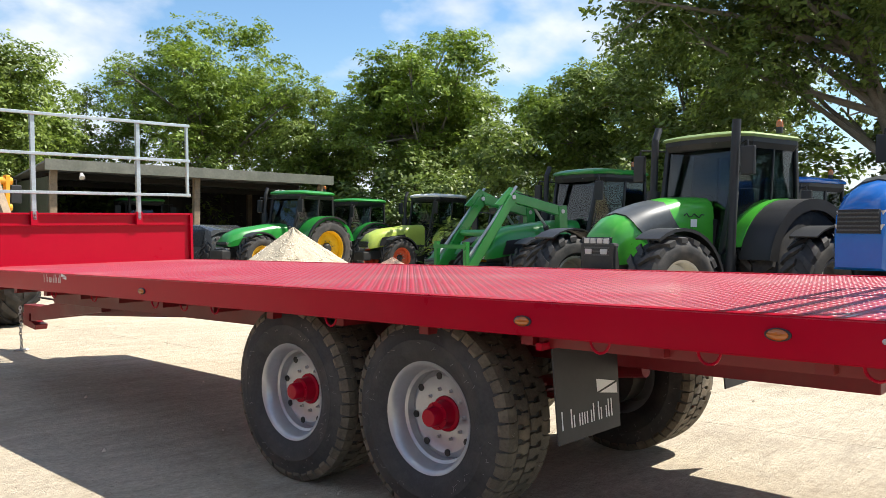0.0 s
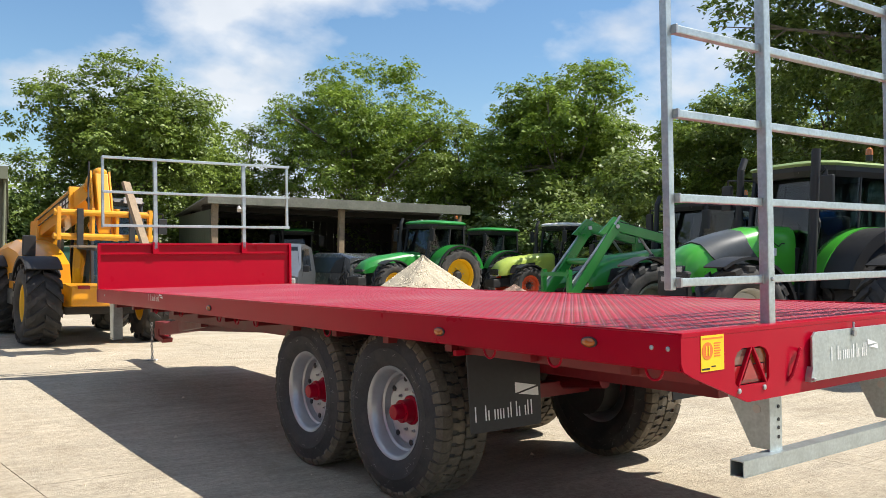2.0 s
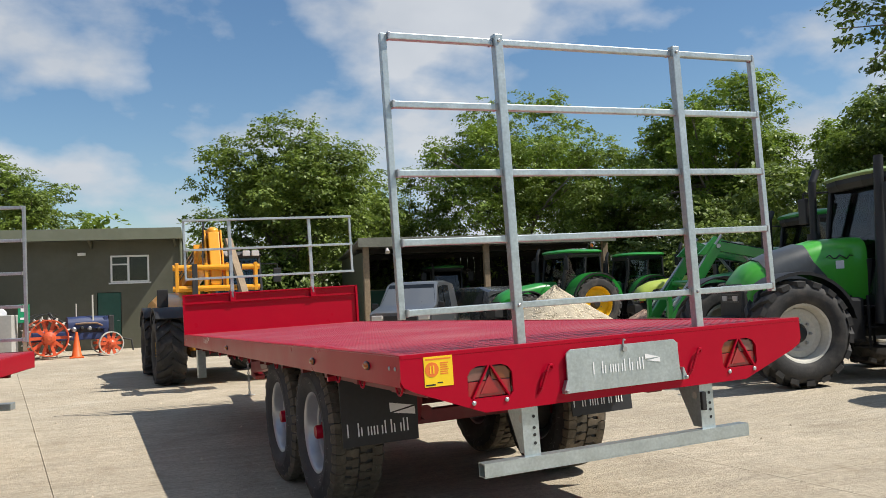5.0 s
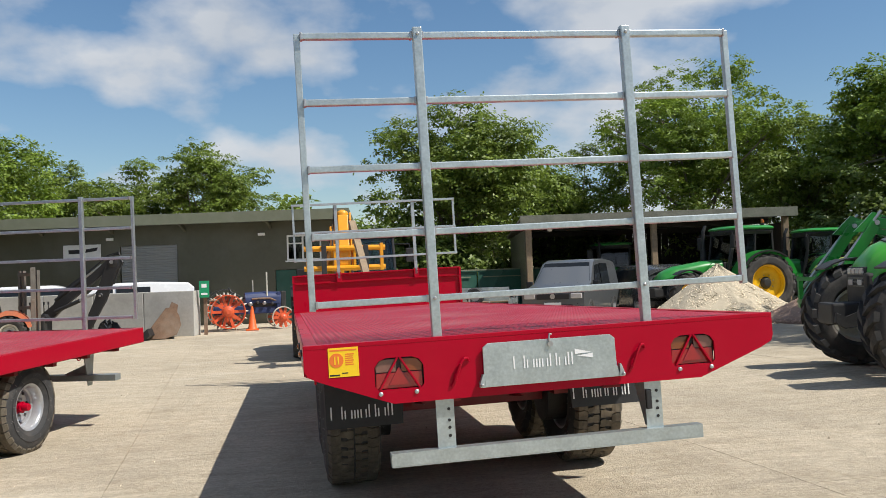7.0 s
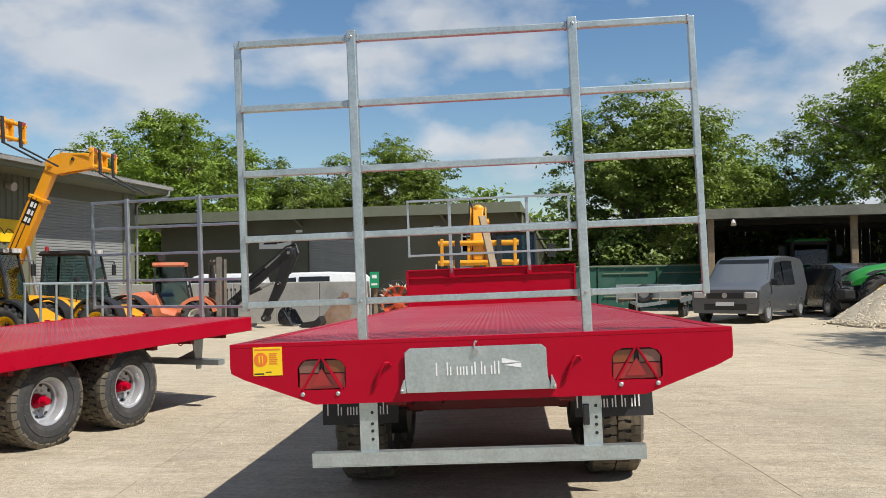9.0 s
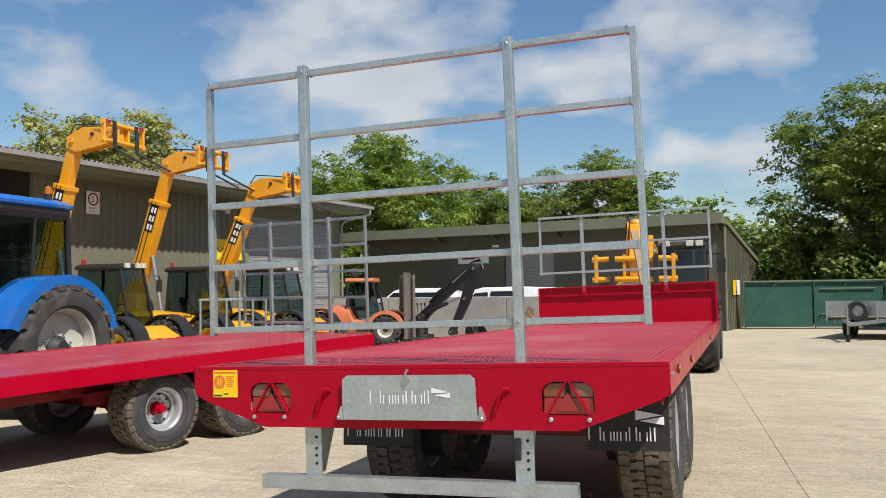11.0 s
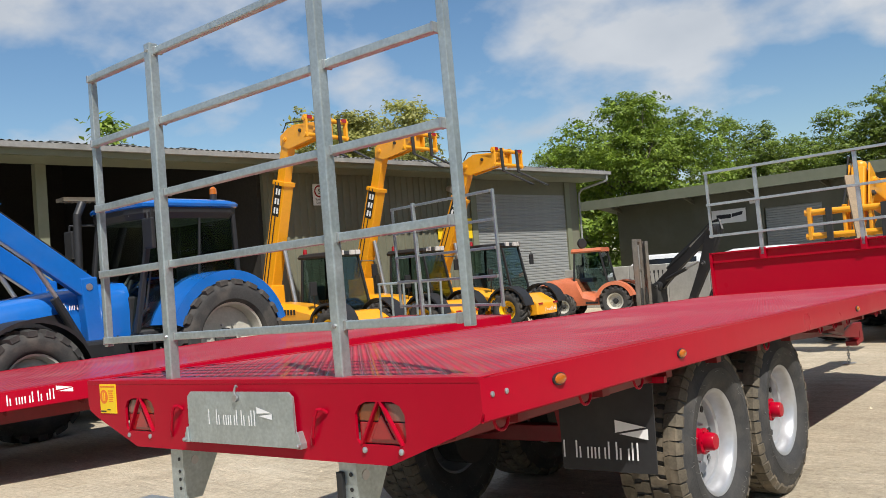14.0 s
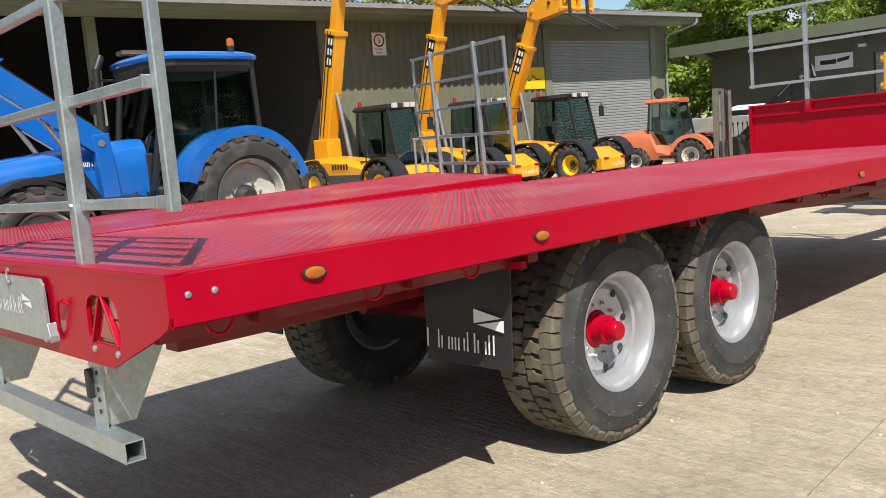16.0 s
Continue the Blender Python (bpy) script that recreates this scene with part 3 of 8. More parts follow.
def rack(parent, y, z0, z1, rows, left, right, in_left, in_right, foot_z, lean=0.0):
    """A galvanised rack of box section: two outer uprights, two long inner posts and level rungs; the top leans aside by lean."""
    rung_z = [z0 + (z1 - z0) * k / (rows - 1) for k in range(rows)]
    slant = lean / (z1 - z0)

    def put(bm):
        for v in bm.verts:
            v.co.x += slant * (v.co.z - z0)
        return bm
    for x in (-left, right):
        bm = B()
        box(bm, x - 0.016, y + 0.022, z0 - 0.03, x + 0.016, y + 0.056, z1 + 0.018, 0.004)
        part("outer_upright", put(bm), GALV, parent)
    for x in (-in_left, in_right):
        bm = B()
        box(bm, x - 0.0235, y - 0.0235, foot_z, x + 0.0235, y + 0.0235, z1 + 0.036, 0.006)
        part("inner_post", put(bm), GALV, parent)
        for z in (rung_z[0], rung_z[-1]):
            bm = B()
            lathe(bm, [(0, 0.009), (0.007, 0.009), (0.009, 0.005)], 6, Matrix.Translation((x, y - 0.0235, z)) @ Matrix.Rotation(radians(-90), 4, "Z"))
            part("post_bolt", put(bm), STEEL, parent)
    for z in rung_z:
        for a, b in ((-left + 0.017, -in_left - 0.025), (-in_left + 0.025, in_right - 0.025), (in_right + 0.025, right - 0.017)):
            bm = B()
            box(bm, a, y + 0.0, z - 0.0165, b, y + 0.036, z + 0.0165, 0.005)
            part("rung", put(bm), GALV, parent)
            for x in (a + 0.004, b - 0.004):
                bm = B()
                box(bm, x - 0.006, y - 0.003, z - 0.019, x + 0.006, y + 0.039, z + 0.019, 0.003)
                part("weld", put(bm), STEEL, parent)


def deck_tread(x0, x1, y0, y1, z, pitch):
    """Raised lozenges, alternately turned, over the whole deck plate."""
    nx, ny = int((x1 - x0) / pitch), int((y1 - y0) / pitch)
    i, j = np.meshgrid(np.arange(nx), np.arange(ny), indexing="ij")
    cx, cy = (x0 + (i + 0.5) * (x1 - x0) / nx).ravel(), (y0 + (j + 0.5) * (y1 - y0) / ny).ravel()
    s = np.where((i + j) % 2 == 0, 1.0, -1.0).ravel()
    l, w, hz = pitch * 0.42, pitch * 0.14, 0.0018
    d = np.stack([np.full_like(s, 0.7071), 0.7071 * s], 1)
    n = np.stack([-d[:, 1], d[:, 0]], 1)
    c = np.stack([cx, cy], 1)
    ring = [c - d * l, c - n * w, c + d * l, c + n * w]
    top = [c - d * l * 0.55, c - n * w * 0.4, c + d * l * 0.55, c + n * w * 0.4]
    v = np.zeros((len(s), 8, 3))
    for k in range(4):
        v[:, k, :2], v[:, k, 2] = ring[k], z - 0.0005
        v[:, 4 + k, :2], v[:, 4 + k, 2] = top[k], z + hz
    quads = np.array([[0, 1, 5, 4], [1, 2, 6, 5], [2, 3, 7, 6], [3, 0, 4, 7], [4, 5, 6, 7]])
    f = (quads[None] + 8 * np.arange(len(s))[:, None, None]).reshape(-1, 4)
    return v.reshape(-1, 3), f


def np_mesh(name, v, f, mat, parent=None):
    me = bpy.data.meshes.new(name)
    me.vertices.add(len(v))
    me.vertices.foreach_set("co", np.ascontiguousarray(v, dtype=np.float32).ravel())
    k = f.shape[1]
    me.loops.add(f.size)
    me.loops.foreach_set("vertex_index", np.ascontiguousarray(f, dtype=np.int32).ravel())
    me.polygons.add(len(f))
    me.polygons.foreach_set("loop_start", np.arange(0, f.size, k, dtype=np.int32))
    me.polygons.foreach_set("loop_total", np.full(len(f), k, dtype=np.int32))
    me.update(calc_edges=True)
    me.materials.append(mat)
    ob = new(name, me)
    if parent is not None:
        ob.parent = parent
    return ob


def flatbed_deck(t, half, length, top, depth):
    """Plate, side rails, treads and cross bearers of a bale trailer."""
    bm = B()
    box(bm, -half + 0.004, 0.012, top - 0.012, half - 0.004, length, top - 0.004)
    plate_ob = part("deck_plate", bm, REDDECK, t, "red painted steel deck with raised tread")
    v, f = deck_tread(-half + 0.075, half - 0.075, 0.05, length - 0.05, top - 0.0035, 0.033)
    tagged(np_mesh("tread_pattern", v, f, REDDECK, plate_ob), kind="stuff")
    for s in (-1, 1):
        bm = B()
        prism(bm, [(s * half, top), (s * half, top - depth), (s * (half - 0.05), top - depth), (s * (half - 0.05), top - depth + 0.006), (s * (half - 0.006), top - depth + 0.006), (s * (half - 0.006), top - 0.006),
                   (s * (half - 0.07), top - 0.006), (s * (half - 0.07), top)], "y", 0.006, length)
        bmesh.ops.bevel(bm, geom=[e for e in bm.edges if abs(e.verts[0].co.x - s * half) < 1e-4 and abs(e.verts[1].co.x - s * half) < 1e-4 and abs(e.verts[0].co.y - e.verts[1].co.y) > 1],
                        offset=0.007, segments=3, affect="EDGES")
        part("side_rail", bm, RED, t)
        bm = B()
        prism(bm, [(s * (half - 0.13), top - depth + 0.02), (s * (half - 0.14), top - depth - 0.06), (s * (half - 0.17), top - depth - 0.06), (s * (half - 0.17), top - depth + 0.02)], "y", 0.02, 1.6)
        part("inner_rail", bm, SHADERED, t)
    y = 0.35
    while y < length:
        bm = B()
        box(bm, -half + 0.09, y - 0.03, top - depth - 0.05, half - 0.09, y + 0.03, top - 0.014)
        part("cross_bearer", bm, SHADERED, t)
        y += 0.62


def main_trailer():
    t = thing("flatbed_trailer", "red tandem axle bale trailer with galvanised racks on the concrete", "trailer", TRAILER)
    half, length, top, depth = 1.22, 8.24, 1.148, 0.15
    flatbed_deck(t, half, length, top, depth)
    # rear face with cut-outs for the lamps
    face = [(-half, top), (-half, 1.03), (-1.205, 1.0), (-1.15, 0.972), (-0.80, 0.842), (0.80, 0.842), (1.15, 0.972), (1.205, 1.0), (half, 1.03), (half, top)]
    bm = B()
    loops = [face]
    for s in (-1, 1):
        loops.append([(s * x, z) for x, z in ((0.645, 0.93), (0.645, 1.02), (0.665, 1.05), (0.70, 1.064), (0.83, 1.064), (0.865, 1.05), (0.885, 1.02), (0.885, 0.93), (0.87, 0.912), (0.66, 0.912))])
    edges = []
    for lp in loops:
        vs = [bm.verts.new((x, -0.006, z)) for x, z in lp]
        edges += [bm.edges.new((vs[k], vs[(k + 1) % len(vs)])) for k in range(len(vs))]
    bmesh.ops.triangle_fill(bm, edges=edges, use_beauty=True)
    grown = bmesh.ops.extrude_face_region(bm, geom=bm.faces[:])
    bmesh.ops.translate(bm, vec=(0, 0.012, 0), verts=[v for v in grown["geom"] if isinstance(v, bmesh.types.BMVert)])
    rear = part("rear_panel", bm, RED, t)
    # folded lip along the top of the rear panel
    bm = B()
    prism(bm, [(-0.008, top + 0.001), (-0.0075, top - 0.02), (0.004, top - 0.02), (0.004, top - 0.004), (0.06, top - 0.004), (0.06, top + 0.001)], "x", -half + 0.002, half - 0.002, 0.003)
    part("rear_lip", bm, RED, t)
    for s in (-1, 1):
        lamp = B()
        box(lamp, s * 0.765 - 0.128, 0.02, 0.905, s * 0.765 + 0.128, 0.10, 1.07, 0.012)
        lamp_ob = part("rear_lamp", lamp, BLACK, t, "rear lamp cluster with red, amber and clear lenses")
        x0 = s * 0.765
        bm = B()
        prism(bm, [(x0 - 0.116, 0.915), (x0 + 0.116, 0.915), (x0 + 0.112, 0.990), (x0 - 0.112, 0.990)], "y", 0.008, 0.022, 0.003)
        part("red_lens", bm, REDLENS, lamp_ob)
        for q, mat in ((-1, LAMPCLEAR if s < 0 else LAMPAMBER), (1, LAMPAMBER if s < 0 else LAMPCLEAR)):
            bm = B()
            prism(bm, [(x0 + q * 0.116, 1.025), (x0 + q * 0.112, 0.994), (x0 + q * 0.012, 0.994), (x0 + q * 0.010, 1.058), (x0 + q * 0.088, 1.056)], "y", 0.008, 0.022, 0.003)
            part("side_lens", bm, mat, lamp_ob)
        for q in (-1, 1):
            bm = B()
            beam(bm, (x0 + q * 0.098, -0.001, 0.912), (x0 + q * 0.006, -0.001, 1.064), 0.010, 0.017, 0.002, (0, 1, 0))
            part("lamp_guard", bm, RED, t)
        bm = B()
        prism(bm, [(x0 - 0.055, 0.93), (x0 + 0.055, 0.93), (x0, 1.02)], "y", 0.002, 0.012, 0.003)
        part("triangle_reflector", bm, REDLENS, lamp_ob)
        for bx in (0.685, 0.86):
            bm = B()
            lathe(bm, [(0, 0.011), (0.006, 0.011), (0.009, 0.006)], 10, Matrix.Translation((s * bx, -0.006, 0.893)) @ Matrix.Rotation(radians(-90), 4, "Z"))
            part("bolt", bm, GALV, t)
        # rope hook
        bm = B()
        x1 = s * 0.46
        pipe(bm, [(x1 - 0.05, -0.006, 0.90), (x1 - 0.035, -0.02, 0.93), (x1 - 0.005, -0.03, 1.01), (x1 + 0.01, -0.028, 1.035), (x1 + 0.03, -0.02, 1.035), (x1 + 0.04, -0.006, 1.02)], 0.007)
        part("rope_hook", bm, RED, t)
    # number board, blank galvanised plate with a printed mark
    bm = B()
    prism(bm, [(-0.345, 0.885), (0.355, 0.885), (0.335, 0.945), (0.335, 1.08), (0.31, 1.10), (-0.325, 1.10), (-0.35, 1.08), (-0.35, 0.945)], "y", -0.028, -0.018, 0.002)
    board = part("number_board", bm, GALV, t, "blank galvanised number board hung on two lugs")
    for s in (-1, 1):
        bm = B()
        prism(bm, [(s * 0.348, 0.885), (s * 0.375, 0.885), (s * 0.375, 0.905), (s * 0.358, 0.95), (s * 0.352, 0.95)], "y", -0.036, -0.004, 0.002)
        part("hinge_lug", bm, GALV, board)
        bm = B()
        lathe(bm, [(0, 0.009), (0.018, 0.009), (0.022, 0.005)], 10, Matrix.Translation((s * 0.366, -0.03, 0.897)) @ Matrix.Rotation(radians(-90), 4, "Z"))
        part("hinge_bolt", bm, STEEL, board)
    bm = B()
    rod(bm, (-0.006, -0.03, 1.075), (-0.006, -0.04, 1.075), 0.014)
    pipe(bm, [(-0.006, -0.034, 1.075), (-0.012, -0.034, 1.10), (-0.006, -0.03, 1.125), (0.004, -0.03, 1.12)], 0.005)
    part("latch", bm, STEEL, board)
    bm = wordmark(B(), -0.20, 0.965, 0.062, lambda x, z: (x, -0.0312, z))
    tagged(part("printed_mark", bm, WHITE, board, "plain white printed mark"), kind="stuff")
    # yellow notice
    bm = B()
    box(bm, -1.103, -0.0088, 0.991, -0.958, -0.0062, 1.131)
    notice = part("notice", bm, YELLOW, t, "square yellow notice sticker with orange print")
    bm = B()
    lathe(bm, [(0, 0.034), (0.0012, 0.034)], 28, Matrix.Translation((-1.064, -0.0092, 1.071)) @ Matrix.Rotation(radians(-90), 4, "Z"))
    part("printed_disc", bm, ORANGEPRINT, notice)
    bm = B()
    for dx in (-0.008, 0.008):
        box(bm, -1.064 + dx - 0.003, -0.0116, 1.052, -1.064 + dx + 0.003, -0.0106, 1.09)
    part("printed_sign", bm, YELLOW, notice)
    bm = B()
    r = random.Random(4)
    box(bm, -1.095, -0.0098, 1.115, -0.966, -0.009, 1.122)
    part("printed_bar", bm, ORANGEPRINT, notice)
    for k in range(6):
        bm = B()
        box(bm, -1.022, -0.0098, 1.046 + 0.01 * k, -1.022 + r.uniform(0.035, 0.054), -0.009, 1.051 + 0.01 * k)
        part("printed_bar", bm, ORANGEPRINT, notice)
    bm = B()
    box(bm, -1.098, -0.0098, 0.997, -1.05, -0.009, 1.004)
    box(bm, -1.04, -0.0098, 1.006, -1.012, -0.009, 1.011)
    part("printed_line", bm, BLACK, notice)
    # underrun bumper
    for s in (-1, 1):
        bm = B()
        x = s * 0.545
        prism(bm, [(0.035, 0.60), (0.035, 0.93), (0.30, 0.93), (0.315, 0.905), (0.30, 0.88), (0.15, 0.60)], "x", x - 0.004, x + 0.004)
        box(bm, x - 0.045, 0.031, 0.60, x + 0.045, 0.039, 0.93)
        leg = part("bumper_leg", bm, GALV, t, "folded galvanised bumper bracket with bolt holes")
        for hz in (0.66, 0.70, 0.735, 0.79):
            bm = B()
            lathe(bm, [(0, 0.008), (0.003, 0.008)], 10, Matrix.Translation((x + 0.018, 0.0305, hz)) @ Matrix.Rotation(radians(-90), 4, "Z"))
            part("bolt_hole", bm, BLACK, leg)
        bm = B()
        lathe(bm, [(-0.006, 0.02), (0.006, 0.02)], 14, Matrix.Translation((x, 0.12, 0.77)))
        part("round_hole", bm, CLEARLENS, leg)
    bm = B()
    box(bm, 0.50, 0.012, 0.70, 0.53, 0.034, 0.80, 0.006)
    part("retaining_clip", bm, BLACK, t)
    bm = B()
    prism(bm, [(0, 0.534), (0.066, 0.534), (0.066, 0.602), (0, 0.602), (0, 0.540), (0.005, 0.540), (0.005, 0.597), (0.061, 0.597), (0.061, 0.539), (0, 0.539)], "x", -0.825, 0.79)
    part("bumper_bar", bm, GALV, t, "galvanised box section underrun bar")
    # loading rack at the back
    rack(t, 0.05, 1.338, 2.665, 5, 1.160, 1.130, 0.562, 0.542, 1.10, -0.005)
    # side marker lamps, bolts and rope rings
    for s in (-1, 1):
        for y, z in ((0.468, 1.083), (1.542, 1.062), (4.77, 1.062)):
            bm = B()
            lathe(bm, [(0, 0.046), (0.006, 0.046), (0.008, 0.04)], 20, Matrix.Translation((s * half, y, z)) @ Matrix.Diagonal((s, 1, 0.5, 1)))
            base = part("marker_lamp", bm, BLACK, t, "oval amber side marker lamp")
            bm = B()
            lathe(bm, [(0.006, 0.038), (0.012, 0.036), (0.018, 0.024), (0.019, 0.002)], 20, Matrix.Translation((s * half, y, z)) @ Matrix.Diagonal((s, 1, 0.52, 1)))
            part("amber_lens", bm, AMBER, base, smooth=True)
        for y in (0.055, 0.135, 7.9):
            bm = B()
            lathe(bm, [(0, 0.010), (0.004, 0.010), (0.007, 0.005)], 10, Matrix.Translation((s * half, y, 1.085)) @ Matrix.Diagonal((s, 1, 1, 1)))
            part("bolt", bm, GALV, t)
        for y in (0.17, 0.74, 1.2, 2.86, 3.97, 4.33, 4.70, 5.6, 6.3):
            bm = B()
            pts = [(s * 1.165, y + 0.045 * math.cos(a), 1.0 + 0.052 * math.sin(a)) for a in [math.pi + k * math.pi / 8 for k in range(9)]]
            pipe(bm, pts, 0.006, 6)
            part("rope_ring", bm, RED, t)
        bm = wordmark(B(), 0, 0, 0.062, lambda a, b: (s * (half + 0.0008), (6.35 - a) if s < 0 else (5.9 + a), 1.075 + b))
        tagged(part("printed_mark", bm, WHITE, t, "plain white printed mark"), kind="stuff")
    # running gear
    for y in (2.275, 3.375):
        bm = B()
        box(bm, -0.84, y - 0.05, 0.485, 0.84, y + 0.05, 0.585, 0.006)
        part("axle", bm, SHADERED, t)
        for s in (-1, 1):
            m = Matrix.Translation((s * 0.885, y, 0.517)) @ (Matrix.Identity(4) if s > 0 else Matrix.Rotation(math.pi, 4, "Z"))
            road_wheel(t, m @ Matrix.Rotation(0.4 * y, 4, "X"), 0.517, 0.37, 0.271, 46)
            # drum coloured black for the shade behind the wheel
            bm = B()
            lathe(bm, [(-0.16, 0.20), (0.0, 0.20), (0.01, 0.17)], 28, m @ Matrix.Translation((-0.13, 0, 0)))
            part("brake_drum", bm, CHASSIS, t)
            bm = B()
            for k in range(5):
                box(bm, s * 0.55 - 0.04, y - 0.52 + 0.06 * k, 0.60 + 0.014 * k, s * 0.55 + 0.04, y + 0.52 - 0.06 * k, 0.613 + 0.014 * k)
            part("leaf_spring", bm, SHADERED, t)
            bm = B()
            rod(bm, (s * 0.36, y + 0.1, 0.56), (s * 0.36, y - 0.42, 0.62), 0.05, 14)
            part("brake_actuator", bm, SHADERED, t)
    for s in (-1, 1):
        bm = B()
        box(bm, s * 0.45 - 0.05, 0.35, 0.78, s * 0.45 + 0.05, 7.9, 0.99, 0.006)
        part("main_beam", bm, SHADERED, t)
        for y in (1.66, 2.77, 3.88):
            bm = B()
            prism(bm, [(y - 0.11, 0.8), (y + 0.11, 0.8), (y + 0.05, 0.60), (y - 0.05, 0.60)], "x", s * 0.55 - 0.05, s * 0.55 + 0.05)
            part("spring_hanger", bm, SHADERED, t)
        # mudflap
        bm = B()
        plate(bm, [(s * 0.56 - 0.0, 1.50, 0.93), (s * 1.08, 1.50, 0.93), (s * 1.08, 1.47, 0.515), (s * 0.58, 1.47, 0.515)], 0.008)
        flap = part("mudflap", bm, FLAP, t, "black rubber mudflap with a plain white mark")
        x_lo = min(s * 0.57, s * 1.07)
        bm = wordmark(B(), x_lo + 0.02, 0.575, 0.082, lambda x, z: (x, 1.500 - (0.93 - z) * 0.0723 - 0.0095, z), wedge=False)
        tagged(part("printed_mark", bm, WHITE, flap), kind="stuff")
        bm = B()
        for tri in (((0.31, 0.70), (0.47, 0.73), (0.31, 0.76)), ((0.33, 0.695), (0.48, 0.672), (0.48, 0.722))):
            bm.faces.new([bm.verts.new((x_lo + px, 1.500 - (0.93 - pz) * 0.0723 - 0.0095, pz)) for px, pz in tri])
        part("printed_wedge", bm, WHITE, flap)
        bm = B()
        beam(bm, (s * 0.45, 1.52, 0.945), (s * 1.14, 1.52, 0.945), 0.03, 0.03)
        part("flap_bar", bm, RED, t)
        # front support bracket
        bm = B()
        prism(bm, [(8.10, 0.99), (8.26, 0.99), (8.25, 0.58), (8.13, 0.58)], "x", s * 1.02 - 0.05, s * 1.02 - 0.042)
        box(bm, s * 1.02 - 0.05, 8.10, 0.56, s * 1.02 + 0.05, 8.11, 0.99)
        box(bm, s * 1.02 - 0.05, 8.10, 0.56, s * 1.02 + 0.05, 8.27, 0.57)
        if s < 0:
            part("front_bracket", bm, GALV, t)
        else:
            bm.free()
    # headboard
    bm = B()
    box(bm, -half, 8.20, 1.0, half, 8.212, 1.672)
    box(bm, -half, 8.165, 1.655, half, 8.212, 1.674, 0.003)
    box(bm, -half, 8.165, 1.545, half, 8.20, 1.556)
    box(bm, -half, 8.165, 1.0, -half + 0.03, 8.212, 1.672)
    box(bm, half - 0.03, 8.165, 1.0, half, 8.212, 1.672)
    board = part("headboard", bm, RED, t, "low red steel headboard with folded top channel")
    for s in (-1, 1):
        bm = B()
        box(bm, s * 0.56 - 0.035, 8.15, 1.545, s * 0.56 + 0.035, 8.2, 1.69, 0.004)
        part("post_socket", bm, RED, board)
    # front rail
    for s in (-1, 1):
        bm = B()
        box(bm, s * 0.56 - 0.022, 8.15, 1.6, s * 0.56 + 0.022, 8.19, 2.675, 0.004)
        part("rail_post", bm, GALV, t)
        bm = B()
        box(bm, s * 1.163 - 0.015, 8.155, 1.86, s * 1.163 + 0.015, 8.185, 2.68, 0.003)
        part("rail_end", bm, GALV, t)
    for z in (1.88, 2.27, 2.67):
        bm = B()
        box(bm, -1.178, 8.12, z - 0.015, 1.178, 8.15, z + 0.015, 0.003)
        part("front_rail", bm, GALV, t)
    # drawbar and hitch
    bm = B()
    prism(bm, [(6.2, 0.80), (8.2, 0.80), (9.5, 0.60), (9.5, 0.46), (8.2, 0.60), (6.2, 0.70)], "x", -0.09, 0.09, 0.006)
    draw = part("drawbar", bm, SHADERED, t, "dark red tapered drawbar")
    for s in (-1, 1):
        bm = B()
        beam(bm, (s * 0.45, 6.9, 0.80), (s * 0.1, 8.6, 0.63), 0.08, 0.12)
        part("drawbar_brace", bm, SHADERED, t)
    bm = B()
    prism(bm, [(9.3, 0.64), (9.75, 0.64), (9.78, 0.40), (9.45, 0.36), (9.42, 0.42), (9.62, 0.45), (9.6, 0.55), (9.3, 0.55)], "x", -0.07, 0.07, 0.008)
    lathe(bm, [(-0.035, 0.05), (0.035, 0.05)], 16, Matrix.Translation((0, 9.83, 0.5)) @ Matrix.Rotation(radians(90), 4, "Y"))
    part("hitch", bm, SHADERED, t)
    bm = B()
    z = 0.60
    k = 0
    while z > 0.10:
        pts = [Vector((0.016 * math.cos(a), 0, 0.026 * math.sin(a))) for a in [j * math.tau / 8 for j in range(9)]]
        turn = Matrix.Rotation(radians(90 * (k % 2)), 4, "Z")
        pipe(bm, [turn @ p + Vector((-0.12, 9.72 + 0.01 * math.sin(k), z)) for p in pts], 0.006, 5)
        z -= 0.037
        k += 1
    for k in range(10):
        a = k * 0.9
        pts = [Vector((0.03 * math.cos(b), 0.018 * math.sin(b), 0.006)) for b in [j * math.tau / 8 for j in range(9)]]
        pipe(bm, [Matrix.Rotation(a, 4, "Z") @ p + Vector((-0.12 + 0.05 * math.cos(a), 9.72 + 0.05 * math.sin(a), 0.11)) for p in pts], 0.006, 5)
    part("safety_chain", bm, STEEL, t, "steel safety chain hanging to the ground")
    bm = B()
    pipe(bm, [(0.1, 6.5, 0.86), (0.12, 7.5, 0.74), (0.1, 8.3, 0.72), (0.08, 9.0, 0.70), (0.05, 9.6, 0.72)], 0.012)
    pipe(bm, [(0.16, 6.5, 0.86), (0.2, 7.6, 0.66), (0.15, 8.5, 0.62), (0.1, 9.3, 0.70)], 0.009)
    part("hose", bm, BLACK, t)
    return t


main_trailer()

